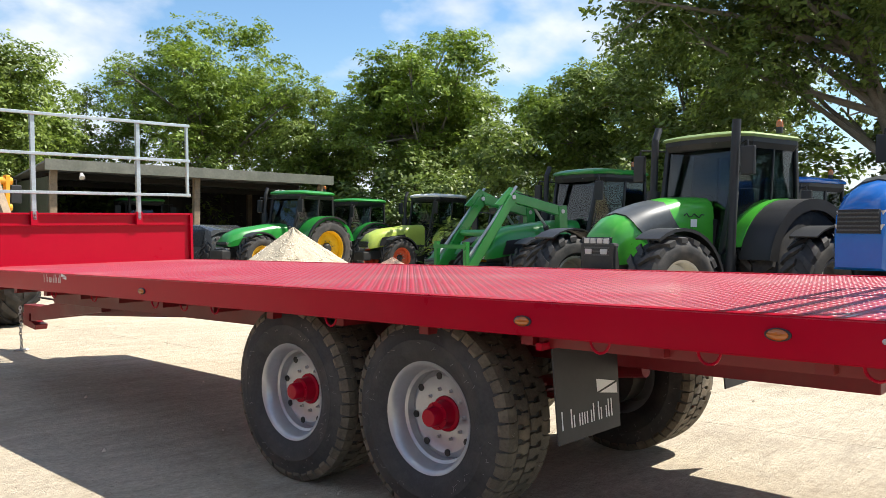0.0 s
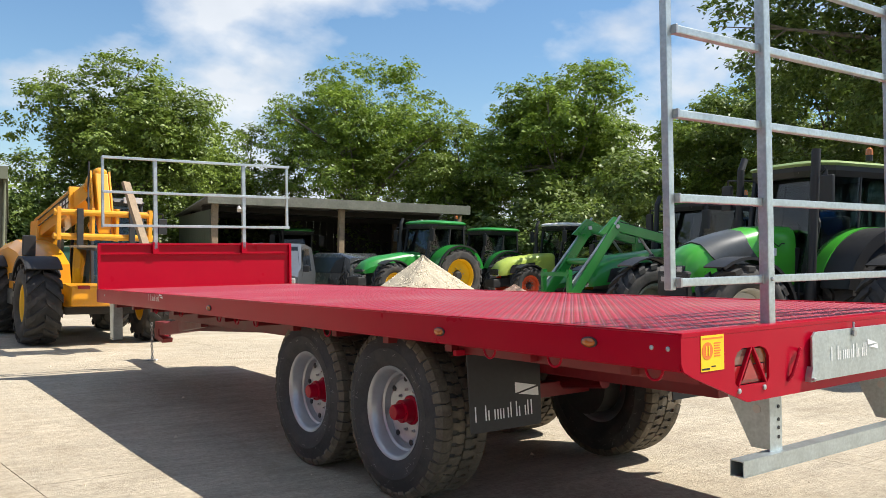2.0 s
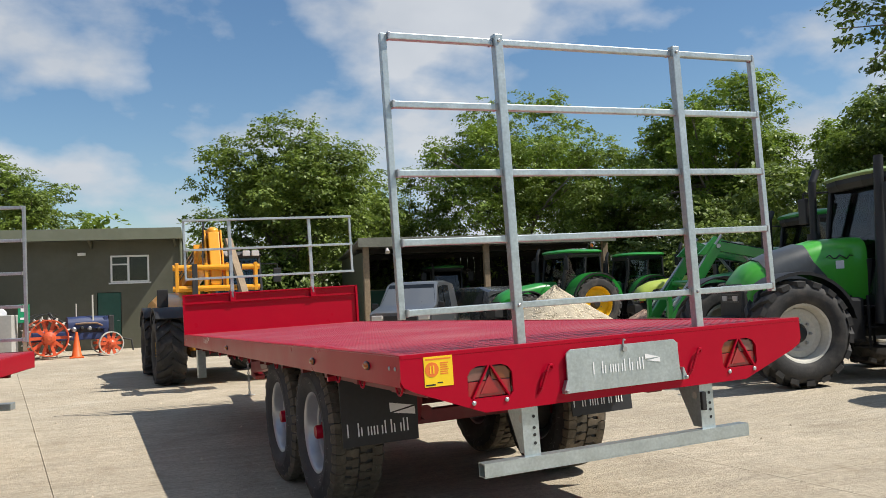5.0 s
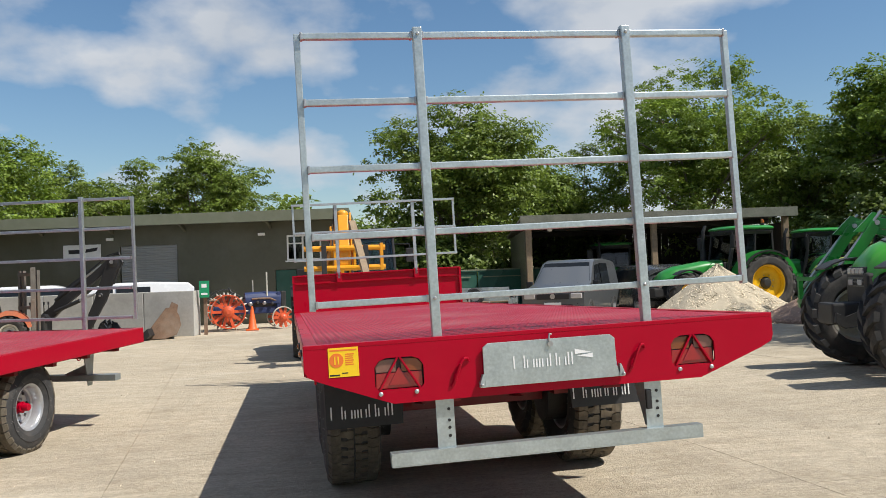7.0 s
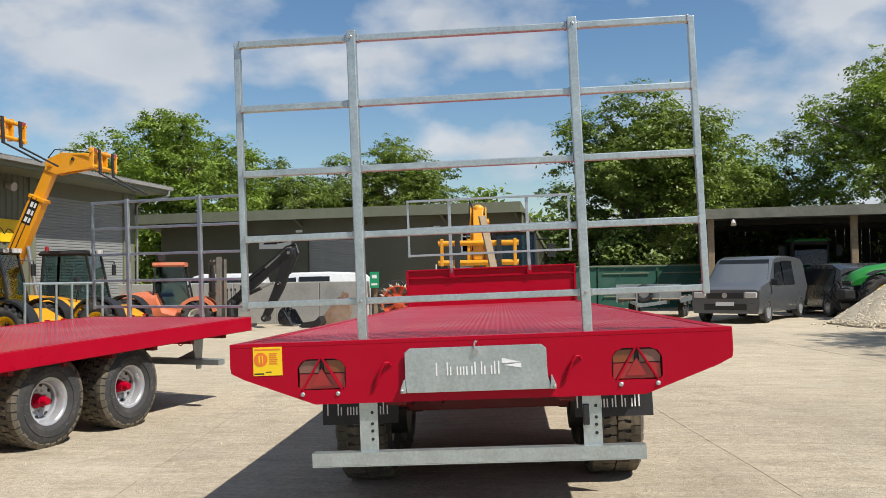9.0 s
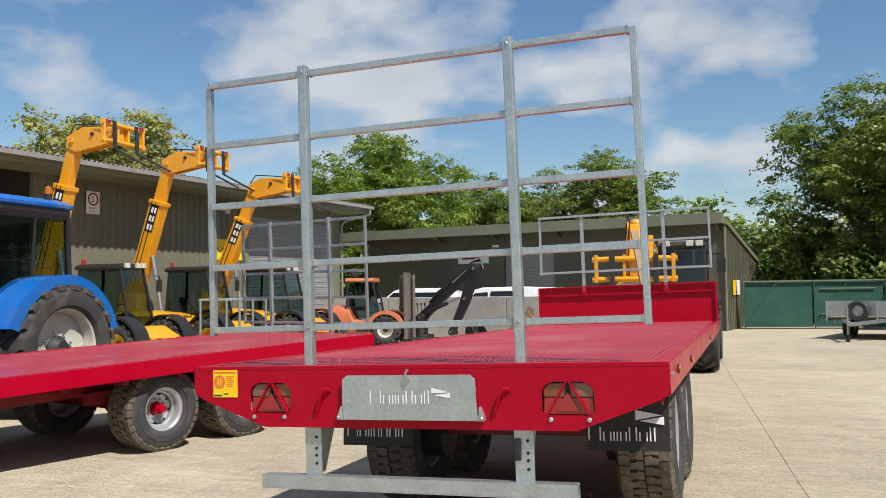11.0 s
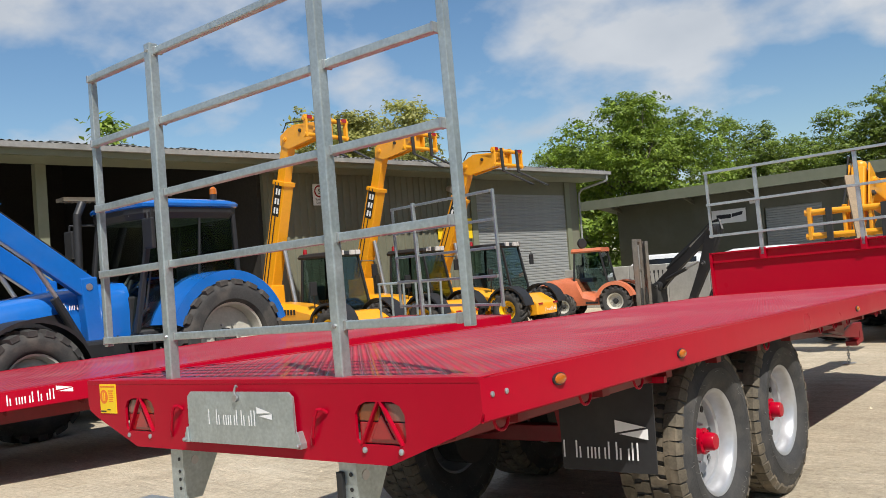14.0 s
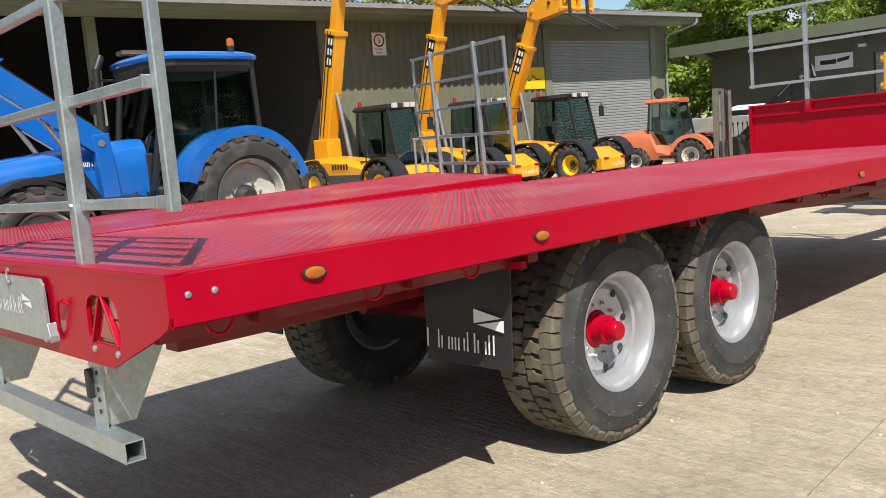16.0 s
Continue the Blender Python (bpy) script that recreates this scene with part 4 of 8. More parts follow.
# ---- buildings ----


def holed_wall(bm, x0, x1, z0, z1, y0, y1, holes):
    """A wall in the xz plane built of slabs round its openings (x0, x1, z0, z1)."""
    xs = sorted({x0, x1, *[v for h in holes for v in h[:2]]})
    for a, b in zip(xs, xs[1:]):
        cuts = sorted((h[2], h[3]) for h in holes if h[0] <= a + 1e-6 and h[1] >= b - 1e-6)
        z = z0
        for lo, hi in cuts:
            if lo > z + 1e-6:
                box(bm, a, y0, z, b, y1, lo)
            z = hi
        if z < z1 - 1e-6:
            box(bm, a, y0, z, b, y1, z1)
    bmesh.ops.remove_doubles(bm, verts=bm.verts[:], dist=0.0005)
    return bm


def ribs(bm, a, b, z0, z1, put, pitch=0.2, depth=0.028):
    """Trapezoid cladding ribs; put(along, out, z) gives a point."""
    x = a
    while x + pitch <= b + 1e-6:
        prof = [(x, 0), (x + pitch * 0.5, 0), (x + pitch * 0.6, depth), (x + pitch * 0.9, depth), (x + pitch, 0)]
        for (p, d), (q, e) in zip(prof, prof[1:]):
            bm.faces.new([bm.verts.new(put(*v)) for v in ((p, d, z0), (q, e, z0), (q, e, z1), (p, d, z1))])
        x += pitch
    return bm


def shutter(parent, x0, x1, z0, z1, y, m=None):
    bm = B()
    box(bm, x0, y + 0.002, z0, x1, y + 0.03, z1)
    box(bm, x0, y - 0.03, z0, x1, y, z0 + 0.06)
    door = part("roller_door", bm, SHUTTER, parent, "grey steel roller shutter, closed", m=m)
    first = None
    z = z0 + 0.06
    while z < z1 - 0.05:
        if first is None:
            bm = B()
            prism(bm, [(y, 0), (y - 0.022, 0.018), (y - 0.022, 0.07), (y, 0.088)], "x", x0, x1)
            first = part("slat", bm, SHUTTER, door, m=Matrix.Translation((0, 0, z)))
        else:
            twin(first, Matrix.Translation((0, 0, z)))
        z += 0.088
    return door


def long_store():
    """The low olive store across the end of the yard: front along -x from its corner."""
    m = pose(1.0, 28.0, 0, 0, 0, -10)
    t = thing("farm_building", "low olive green clad farm store with pale fascia and roller door", "building", m)
    holes = [(-2.39, -1.10, 2.31, 3.26), (-2.85, -2.05, 0.0, 1.98), (-8.65, -6.5, 0.0, 3.06)]
    bm = holed_wall(B(), -15.2, 0.0, 0.0, 3.8, 0.0, 0.15, holes)
    part("front_wall", bm, OLIVE, t)
    bm = B()
    box(bm, -15.2, 7.85, 0, 0, 8, 2.3)
    part("back_wall", bm, OLIVE, t)
    for x in (-15.2, -0.15):
        bm = B()
        prism(bm, [(0.15, 0), (7.85, 0), (7.85, 2.36), (0.15, 3.84)], "x", x, x + 0.15)
        part("side_wall", bm, OLIVE, t)
    bm = B()
    k = 0.02
    while k < 7.9:
        prism(bm, [(k, 0.03), (k + 0.05, 0.03), (k + 0.05, 3.80 - 0.19 * k), (k, 3.81 - 0.19 * k)], "x", 0.001, 0.022)
        k += 0.33
    part("side_cladding", bm, OLIVE, t)
    bm = B()
    prism(bm, [(-1.0, 4.06), (-1.0, 4.1), (8.2, 2.36), (8.2, 2.32)], "x", -16.4, 0.06)
    part("roof", bm, ROOFGREY, t)
    bm = B()
    box(bm, -16.42, -1.03, 3.74, 0.075, -0.98, 4.13, 0.004)
    prism(bm, [(-0.98, 4.12), (8.2, 2.38), (8.2, 2.22), (0.0, 3.77), (-0.98, 3.76)], "x", 0.035, 0.07)
    part("fascia", bm, OLIVEFASCIA, t, "pale olive roof fascia board")
    for x in (-15.0, -11.5, -8.9, -6.2, -3.0, -0.2):
        bm = B()
        beam(bm, (x, -0.95, 3.9), (x, 0.1, 3.55), 0.08, 0.14)
        part("eaves_bracket", bm, OLIVE, t)
    shutter(t, -8.62, -6.53, 0.0, 3.06, 0.09)
    bm = B()
    for a, b, c, d in ((-2.39, -1.10, 2.31, 2.37), (-2.39, -1.10, 3.2, 3.26), (-2.39, -2.33, 2.37, 3.2), (-1.16, -1.10, 2.37, 3.2), (-1.83, -1.76, 2.37, 3.2)):
        box(bm, a, -0.02, c, b, 0.06, d, 0.006)
    box(bm, -2.33, -0.01, 2.92, -1.83, 0.05, 2.97)
    w = part("window", bm, FRAMEWHITE, t, "white framed two-light window")
    bm = B()
    box(bm, -2.33, 0.02, 2.37, -1.16, 0.03, 3.2)
    part("pane", bm, DARKGLASS, w)
    bm = B()
    box(bm, -2.45, -0.06, 2.26, -1.04, 0.02, 2.305)
    part("sill", bm, FRAMEWHITE, w)
    bm = B()
    box(bm, -2.83, 0.03, 0.0, -2.07, 0.08, 1.96, 0.004)
    d = part("door", bm, GREENDOOR, t, "dark green steel side door, shut")
    bm = B()
    box(bm, -2.2, 0.0, 0.98, -2.12, 0.03, 1.0)
    part("handle", bm, STEEL, d)
    bm = B()
    box(bm, -10.75, -0.03, 2.65, -9.35, -0.004, 3.16, 0.003)
    sign = part("name_board", bm, FRAMEWHITE, t, "white company board with a plain dark mark")
    bm = B()
    prism(bm, [(-10.55, 2.83), (-9.95, 2.83), (-9.95, 2.98), (-10.55, 2.98)], "y", -0.036, -0.0305)
    prism(bm, [(-9.93, 2.86), (-9.5, 2.92), (-9.45, 3.05), (-9.9, 2.99)], "y", -0.036, -0.0305)
    tagged(part("printed_mark", bm, BLACK, sign), kind="stuff")
    for x in (-3.32, -9.0):
        bm = B()
        box(bm, x - 0.13, -0.09, 3.28, x + 0.13, -0.002, 3.38, 0.01)
        part("security_light", bm, FRAMEWHITE, t)
    # notices by the corner on the gable
    bm = B()
    box(bm, 0.032, 1.6, 1.25, 0.045, 2.2, 1.8)
    part("notice", bm, WHITE, t)
    bm = B()
    box(bm, 0.032, 0.9, 1.25, 0.045, 1.4, 1.8)
    part("notice", bm, YELLOW, t, "yellow and white safety notice")
    bm = B()
    rod(bm, (-0.02, -0.06, 0.0), (-0.02, -0.06, 3.8), 0.045)
    part("drainpipe", bm, OLIVEFASCIA, t)
    bm = B()
    box(bm, -15.1, 0.2, -0.04, -0.1, 7.8, 0.01)
    part("floor_slab", bm, CONCRETEWALL, t)


def workshop():
    """The workshop along the side: its open front and clad wall look along +x."""
    m = Matrix.Translation((0, 20, 0)) @ Matrix.Rotation(radians(-7), 4, "Z") @ Matrix.Translation((0, -20, 0))
    t = thing("workshop_building", "olive green clad workshop with an overhanging grey roof and open bay", "building", m)
    x, y_end, y_open, y_far = -13.2, 23.5, 10.3, -24.0
    # sunlight on this wall is partly in its paler colour
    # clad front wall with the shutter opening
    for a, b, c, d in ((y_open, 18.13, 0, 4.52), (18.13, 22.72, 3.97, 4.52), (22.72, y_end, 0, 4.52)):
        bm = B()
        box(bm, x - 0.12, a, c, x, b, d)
        part("front_wall", bm, OLIVELIT, t)
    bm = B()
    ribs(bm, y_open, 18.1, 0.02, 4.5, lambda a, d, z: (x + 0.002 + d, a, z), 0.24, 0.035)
    part("front_cladding", bm, OLIVELIT, t, "ribbed olive sheet cladding")
    shut = Matrix.Translation((x - 0.02, 0, 0)) @ Matrix.Rotation(radians(90), 4, "Z")
    shutter(t, 18.13, 22.72, 0.0, 3.99, 0.0, shut)
    for a in (17.99, 22.86):
        bm = B()
        box(bm, x, a - 0.13, 0, x + 0.06, a + 0.13, 4.46)
        part("door_post", bm, OLIVEFASCIA, t)
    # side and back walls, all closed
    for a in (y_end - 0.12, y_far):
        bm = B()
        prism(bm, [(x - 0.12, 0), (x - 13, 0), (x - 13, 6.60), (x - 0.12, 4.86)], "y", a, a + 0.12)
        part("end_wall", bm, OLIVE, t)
    # inner walls coloured near black for the shade of the open bay
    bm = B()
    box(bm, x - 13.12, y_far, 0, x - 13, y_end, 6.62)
    part("back_wall", bm, SHADEIN, t)
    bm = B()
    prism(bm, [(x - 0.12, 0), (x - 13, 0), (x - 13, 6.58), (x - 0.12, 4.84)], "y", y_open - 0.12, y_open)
    part("dividing_wall", bm, SHADEIN, t)
    bm = B()
    n = int((y_end + 0.4 - y_far) / 0.146)
    for k in range(n):
        a = y_far + k * 0.146
        prof = [(a, 0.0), (a + 0.03, 0.045), (a + 0.073, 0.06), (a + 0.116, 0.045), (a + 0.146, 0.0)]
        for (p, d), (q, e) in zip(prof, prof[1:]):
            bm.faces.new([bm.verts.new(v) for v in ((-12.100, p, 4.73 + d), (-12.100, q, 4.73 + e), (x - 13, q, 6.6 + e), (x - 13, p, 6.6 + d))])
    part("roof", bm, ROOFGREY, t, "weathered corrugated fibre cement roof")
    k = y_far + 1.2
    while k < y_end:
        bm = B()
        box(bm, -13.15, k, 4.86, -12.75, k + 0.42, 4.93, 0.02)
        part("roof_cap", bm, DARKGREY, t)
        k += 1.46
    bm = B()
    box(bm, -12.110, y_far, 4.50, -12.060, y_end + 0.4, 4.71)
    box(bm, -12.110, y_far, 4.48, x, y_end + 0.38, 4.502)
    part("fascia", bm, OLIVEFASCIA, t)
    bm = B()
    for a, b, c, d in ((-12.060, -11.940, 4.62, 4.632), (-11.952, -11.940, 4.632, 4.73), (-12.060, -12.048, 4.632, 4.73)):
        box(bm, a, y_far, c, b, y_end + 0.42, d)
    part("gutter", bm, ROOFGREY, t, "grey rain gutter along the eaves")
    bm = B()
    pipe(bm, [(-12.000, y_end + 0.2, 4.62), (-12.000, y_end + 0.2, 4.42), (-12.95, y_end - 0.02, 4.2), (-13.1, y_end - 0.02, 4.05), (-13.1, y_end - 0.02, 0.05)], 0.04)
    part("downpipe", bm, SHUTTER, t)
    for y in (-17.2, -11.7, -6.2, -0.66, 4.84):
        bm = B()
        box(bm, x - 0.11, y - 0.11, 0, x + 0.11, y + 0.11, 4.48)
        part("stanchion", bm, OLIVEFASCIA, t)
    for y in (-12.0, -6.5, 1.0, 6.6):
        bm = B()
        box(bm, x - 2.6, y - 0.5, 3.95, x - 2.1, y + 0.5, 4.05, 0.02)
        part("roof_light", bm, CLEARLENS, t)
    bm = B()
    box(bm, x + 0.045, 11.80, 3.62, x + 0.06, 12.22, 4.20, 0.004)
    sign = part("speed_sign", bm, FRAMEWHITE, t, "white speed limit sign with a red ring")
    bm = B()
    lathe(bm, [(0, 0.165), (0.004, 0.165), (0.004, 0.125), (0, 0.125)], 36, Matrix.Translation((x + 0.0605, 12.01, 4.0)), closed=True)
    part("red_ring", bm, REDLENS, sign)
    for size, y, z, txt in ((0.2, 11.955, 3.93, "5"), (0.085, 11.87, 3.755, "Speed"), (0.085, 11.89, 3.665, "Limit")):
        cu = bpy.data.curves.new("digit", "FONT")
        cu.body, cu.size = txt, size
        ob = new("sign_text", cu)
        ob.matrix_world = Matrix.Translation((x + 0.066, y, z)) @ Matrix.Rotation(radians(90), 4, "Z") @ Matrix.Rotation(radians(90), 4, "X")
        bpy.context.view_layer.update()
        me = bpy.data.meshes.new_from_object(ob.evaluated_get(bpy.context.evaluated_depsgraph_get()))
        me.transform(ob.matrix_world)
        bpy.data.objects.remove(ob)
        me.materials.clear()
        me.materials.append(BLACK)
        o2 = new("lettering", me)
        o2.parent = sign
    bm = B()
    box(bm, x + 0.045, 16.33, 2.59, x + 0.06, 17.83, 3.22, 0.004)
    sign = part("yellow_board", bm, YELLOW, t, "yellow board with a dark flowing mark")
    bm = B()
    pipe(bm, [(x + 0.066, 16.5 + 0.14 * k, 2.9 + 0.09 * math.sin(2.3 * k)) for k in range(9)], 0.012, 5)
    tagged(part("printed_mark", bm, BLACK, sign), kind="stuff")
    bm = B()
    rod(bm, (x + 0.05, 16.9, 4.15), (x + 0.28, 16.9, 4.1), 0.09, 14, 0.13)
    part("flood_lamp", bm, CLEARLENS, t)
    bm = B()
    box(bm, x - 13, y_far, -0.04, x, y_end, 0.005)
    part("floor_slab", bm, CONCRETEWALL, t)


def open_shed():
    m = pose(17.9, 26.2, 0, 0, 0, -10)
    t = thing("open_shed", "old open fronted timber shed with a low flat roof", "shed", m)
    bm = B()
    prism(bm, [(-0.35, 3.66), (-0.35, 3.72), (7.0, 3.25), (7.0, 3.19)], "x", -10.45, 0.15)
    part("roof", bm, ROOFGREY, t)
    bm = B()
    box(bm, -10.5, -0.42, 3.38, 0.2, -0.355, 3.74, 0.005)
    part("fascia", bm, material("weathered_grey_board", (0.20, 0.20, 0.16), 0.8, vary=0.25, scale=3, dirt_sheen=(0.12, 0.13, 0.09), dirt_sheen_amount=0.5), t)
    for x in (-10.15, -5.28, -0.15):
        bm = B()
        box(bm, x - 0.11, -0.1, 0, x + 0.11, 0.12, 3.42, 0.01)
        part("post", bm, TIMBER, t)
        bm = B()
        box(bm, x - 0.1, 6.6, 0, x + 0.1, 6.8, 3.2)
        part("back_post", bm, TIMBER, t)
    # inside boards and purlins carry the shed's shade in their near-black colour
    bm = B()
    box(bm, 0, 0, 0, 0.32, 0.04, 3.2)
    board = part("back_board", bm, SHADEIN, t, m=Matrix.Translation((-10.25, 6.8, 0)))
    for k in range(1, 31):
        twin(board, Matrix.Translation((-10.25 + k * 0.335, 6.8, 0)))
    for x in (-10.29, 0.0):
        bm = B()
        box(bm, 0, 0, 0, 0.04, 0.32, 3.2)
        board = part("side_board", bm, OLIVE if x < -1 else SHADEIN, t, m=Matrix.Translation((x, 0.13, 0)))
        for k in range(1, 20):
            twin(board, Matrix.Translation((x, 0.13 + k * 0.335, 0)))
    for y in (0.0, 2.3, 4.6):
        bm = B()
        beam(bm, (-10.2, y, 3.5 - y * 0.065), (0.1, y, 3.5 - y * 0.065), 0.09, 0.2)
        part("purlin", bm, SHADEIN, t)
    bm = B()
    rod(bm, (-9.4, -0.5, 3.3), (-9.4, -0.62, 3.15), 0.05, 10, 0.1)
    part("flood_lamp", bm, CLEARLENS, t)


def yard_gate():
    t = thing("yard_gate", "dark green sheeted steel yard gate, closed", "gate")
    bm = B()
    p, q = Vector((1.55, 29.4, 0)), Vector((13.5, 31.2, 0))
    d = (q - p).normalized()
    n = Vector((-d.y, d.x, 0))
    for k in range(5):
        a, b = p + d * (2.4 * k + 0.03), p + d * (2.4 * k + 2.37)
        sheet = B()
        beam(sheet, a + Vector((0, 0, 0.9)), b + Vector((0, 0, 0.9)), 0.012, 1.62)
        part("sheet", sheet, GREENDOOR, t)
        f = B()
        for z in (0.1, 1.7):
            beam(f, a - n * 0.05 + Vector((0, 0, z)), b - n * 0.05 + Vector((0, 0, z)), 0.05, 0.06)
        beam(f, a - n * 0.05 + Vector((0, 0, 0.13)), a - n * 0.05 + d * 1.1 + Vector((0, 0, 1.66)), 0.03, 0.04)
        part("gate_frame", f, GREENDOOR, t)
        f = B()
        beam(f, a - d * 0.03 - n * 0.02 + Vector((0, 0, 1.735)), b + d * 0.03 - n * 0.02 + Vector((0, 0, 1.735)), 0.12, 0.05)
        part("top_rail", f, OLIVEFASCIA, t, "pale top rail")
        if k in (1, 2):
            f = B()
            for z in (0.55, 1.45):
                beam(f, a - n * 0.055 + d * 0.2 + Vector((0, 0, z)), b - n * 0.055 - d * 0.3 + Vector((0, 0, z)), 0.03, 0.04)
            part("brace_rail", f, OLIVEFASCIA, t)
        g = B()
        beam(g, a - n * 0.03, a - n * 0.03 + Vector((0, 0, 1.70)), 0.05, 0.06)
        part("gate_post", g, GREENDOOR, t)


long_store()
workshop()
open_shed()
yard_gate()

# ---- trees ----


def leaf_material(name, a, b):
    m = bpy.data.materials.new(name)
    m.use_nodes = True
    nodes, links = m.node_tree.nodes, m.node_tree.links
    bsdf = nodes["Principled BSDF"]
    geo = nodes.new("ShaderNodeNewGeometry")
    ramp = nodes.new("ShaderNodeMix")
    ramp.data_type = "RGBA"
    ramp.inputs[6].default_value, ramp.inputs[7].default_value = (*a, 1), (*b, 1)
    links.new(geo.outputs["Random Per Island"], ramp.inputs[0])
    big = nodes.new("ShaderNodeTexNoise")
    big.inputs["Scale"].default_value = 0.55
    links.new(geo.outputs["Position"], big.inputs["Vector"])
    rng = nodes.new("ShaderNodeMapRange")
    rng.inputs[1].default_value, rng.inputs[2].default_value, rng.inputs[3].default_value, rng.inputs[4].default_value = 0.3, 0.7, 0.72, 1.25
    links.new(big.outputs["Fac"], rng.inputs[0])
    mul = nodes.new("ShaderNodeMix")
    mul.data_type, mul.blend_type = "RGBA", "MULTIPLY"
    mul.inputs[0].default_value = 1.0
    links.new(ramp.outputs[2], mul.inputs[6])
    links.new(rng.outputs[0], mul.inputs[7])
    links.new(mul.outputs[2], bsdf.inputs["Base Color"])
    bsdf.inputs["Roughness"].default_value = 0.5
    thru = nodes.new("ShaderNodeBsdfTranslucent")
    links.new(mul.outputs[2], thru.inputs[0])
    mix = nodes.new("ShaderNodeMixShader")
    mix.inputs[0].default_value = 0.38
    links.new(bsdf.outputs[0], mix.inputs[1])
    links.new(thru.outputs[0], mix.inputs[2])
    links.new(mix.outputs[0], nodes["Material Output"].inputs[0])
    return m


OAK = leaf_material("oak_leaves", (0.10, 0.155, 0.022), (0.25, 0.33, 0.055))
ASH = leaf_material("ash_leaves", (0.115, 0.19, 0.022), (0.28, 0.375, 0.05))
WILLOW = leaf_material("willow_leaves", (0.26, 0.27, 0.07), (0.44, 0.43, 0.13))
DEEP = leaf_material("dark_hedge_leaves", (0.085, 0.135, 0.024), (0.22, 0.29, 0.06))
IVY = leaf_material("pale_bush_leaves", (0.12, 0.15, 0.055), (0.27, 0.29, 0.13))


def leaves(rng, centres, radii, n, size, squash=0.8):
    """Leaf blades gathered in small sprays over rounded clumps, held mostly flat to the light."""
    spray = 26
    m = max(n // spray, 1)
    which = rng.choice(len(centres), m, p=radii ** 2 / np.sum(radii ** 2))
    d = rng.normal(size=(m, 3))
    d[:, 2] += 0.25
    d /= np.linalg.norm(d, axis=1, keepdims=True)
    r = radii[which] * rng.uniform(0.25, 1, m) ** 0.4 * (1 + 0.17 * rng.normal(size=m))
    hub = centres[which] + d * r[:, None] * np.array([1, 1, squash])
    reach = size * rng.uniform(2.0, 4.6, m)
    own = np.repeat(np.arange(m), spray)
    n = len(own)
    off = rng.normal(size=(n, 3)) * np.array([1.0, 1.0, 0.42])
    c = hub[own] + off * reach[own][:, None] * 0.62
    c[:, 2] -= 0.22 * np.linalg.norm(off[:, :2], axis=1) * reach[own]
    face = np.array([0, 0, 0.9]) + d[own] * 0.75 + rng.normal(size=(n, 3)) * 0.5
    face /= np.linalg.norm(face, axis=1, keepdims=True)
    u = np.cross(face, rng.normal(size=(n, 3)))
    u /= np.linalg.norm(u, axis=1, keepdims=True) + 1e-9
    w = np.cross(face, u)
    s = size * rng.uniform(0.6, 1.35, n)[:, None]
    fold = face * s * 0.2
    v = np.stack([c - u * s, c + w * s * 0.55 + fold, c + u * s * 1.05, c - w * s * 0.55 + fold], 1).reshape(-1, 3)
    return v, np.arange(n * 4).reshape(-1, 4)


def tree(name, label, x, y, h, r, mat, seed, trunk=0.22, n=15000, size=0.16, lean=(0, 0), base=None, clumps=26, group=""):
    rng = np.random.default_rng(seed)
    t = thing(name, label, "tree", Matrix.Translation((x, y, -0.05)), group)
    lowest = h * 0.24 if base is None else base
    mid, ry = (h + lowest) / 2, (h - lowest) / 2
    cs, rs = [], []
    for k in range(clumps):
        u = rng.normal(size=3)
        u /= np.linalg.norm(u)
        s = rng.uniform(0.3, 1.0)
        rad = r * rng.uniform(0.11, 0.26)
        px = Vector((u[0] * s * (r - rad * 0.6) + lean[0], u[1] * s * (r - rad * 0.6) + lean[1], mid + u[2] * s * (ry - rad * 0.55)))
        cs.append(px)
        rs.append(rad)
    cs.append(Vector((lean[0] * 1.1 + rng.uniform(-0.3, 0.3) * r, lean[1] * 1.1, h - r * 0.24)))
    rs.append(r * 0.25)
    bm = B()
    bend = [Vector((0, 0, 0))]
    for k in range(1, 6):
        f = k / 5
        bend.append(Vector((lean[0] * f * f + rng.normal() * 0.12 * f, lean[1] * f * f + rng.normal() * 0.12 * f, lowest * 0.9 * f + (mid - lowest) * f * 0.8)))
    for k in range(5):
        rod(bm, bend[k], bend[k + 1], trunk * (1.25 - 0.2 * k if k else 1.45), 10, trunk * (1.05 - 0.2 * k), cap=False)
    tr = part("trunk", bm, BARK, t, smooth=True)
    for c, rad in zip(cs[::4], rs[::4]):
        bm = B()
        k = rng.integers(2, 6)
        a = bend[k]
        b = a.lerp(c, 0.55) + Vector(rng.normal(size=3) * 0.25)
        rod(bm, a, b, trunk * 0.34, 6, trunk * 0.17, cap=False)
        rod(bm, b, c, trunk * 0.2, 6, trunk * 0.07, cap=False)
        for _ in range(3):
            e = c + Vector(rng.normal(size=3)).normalized() * rad * 0.8
            rod(bm, b.lerp(c, 0.7), e, trunk * 0.08, 4, trunk * 0.03, cap=False)
        part("limb", bm, BARK, t)
    v, f = leaves(rng, np.array([list(c) for c in cs]), np.array(rs), n, size)
    crown = np_mesh("crown", v, f, mat, t)
    return t


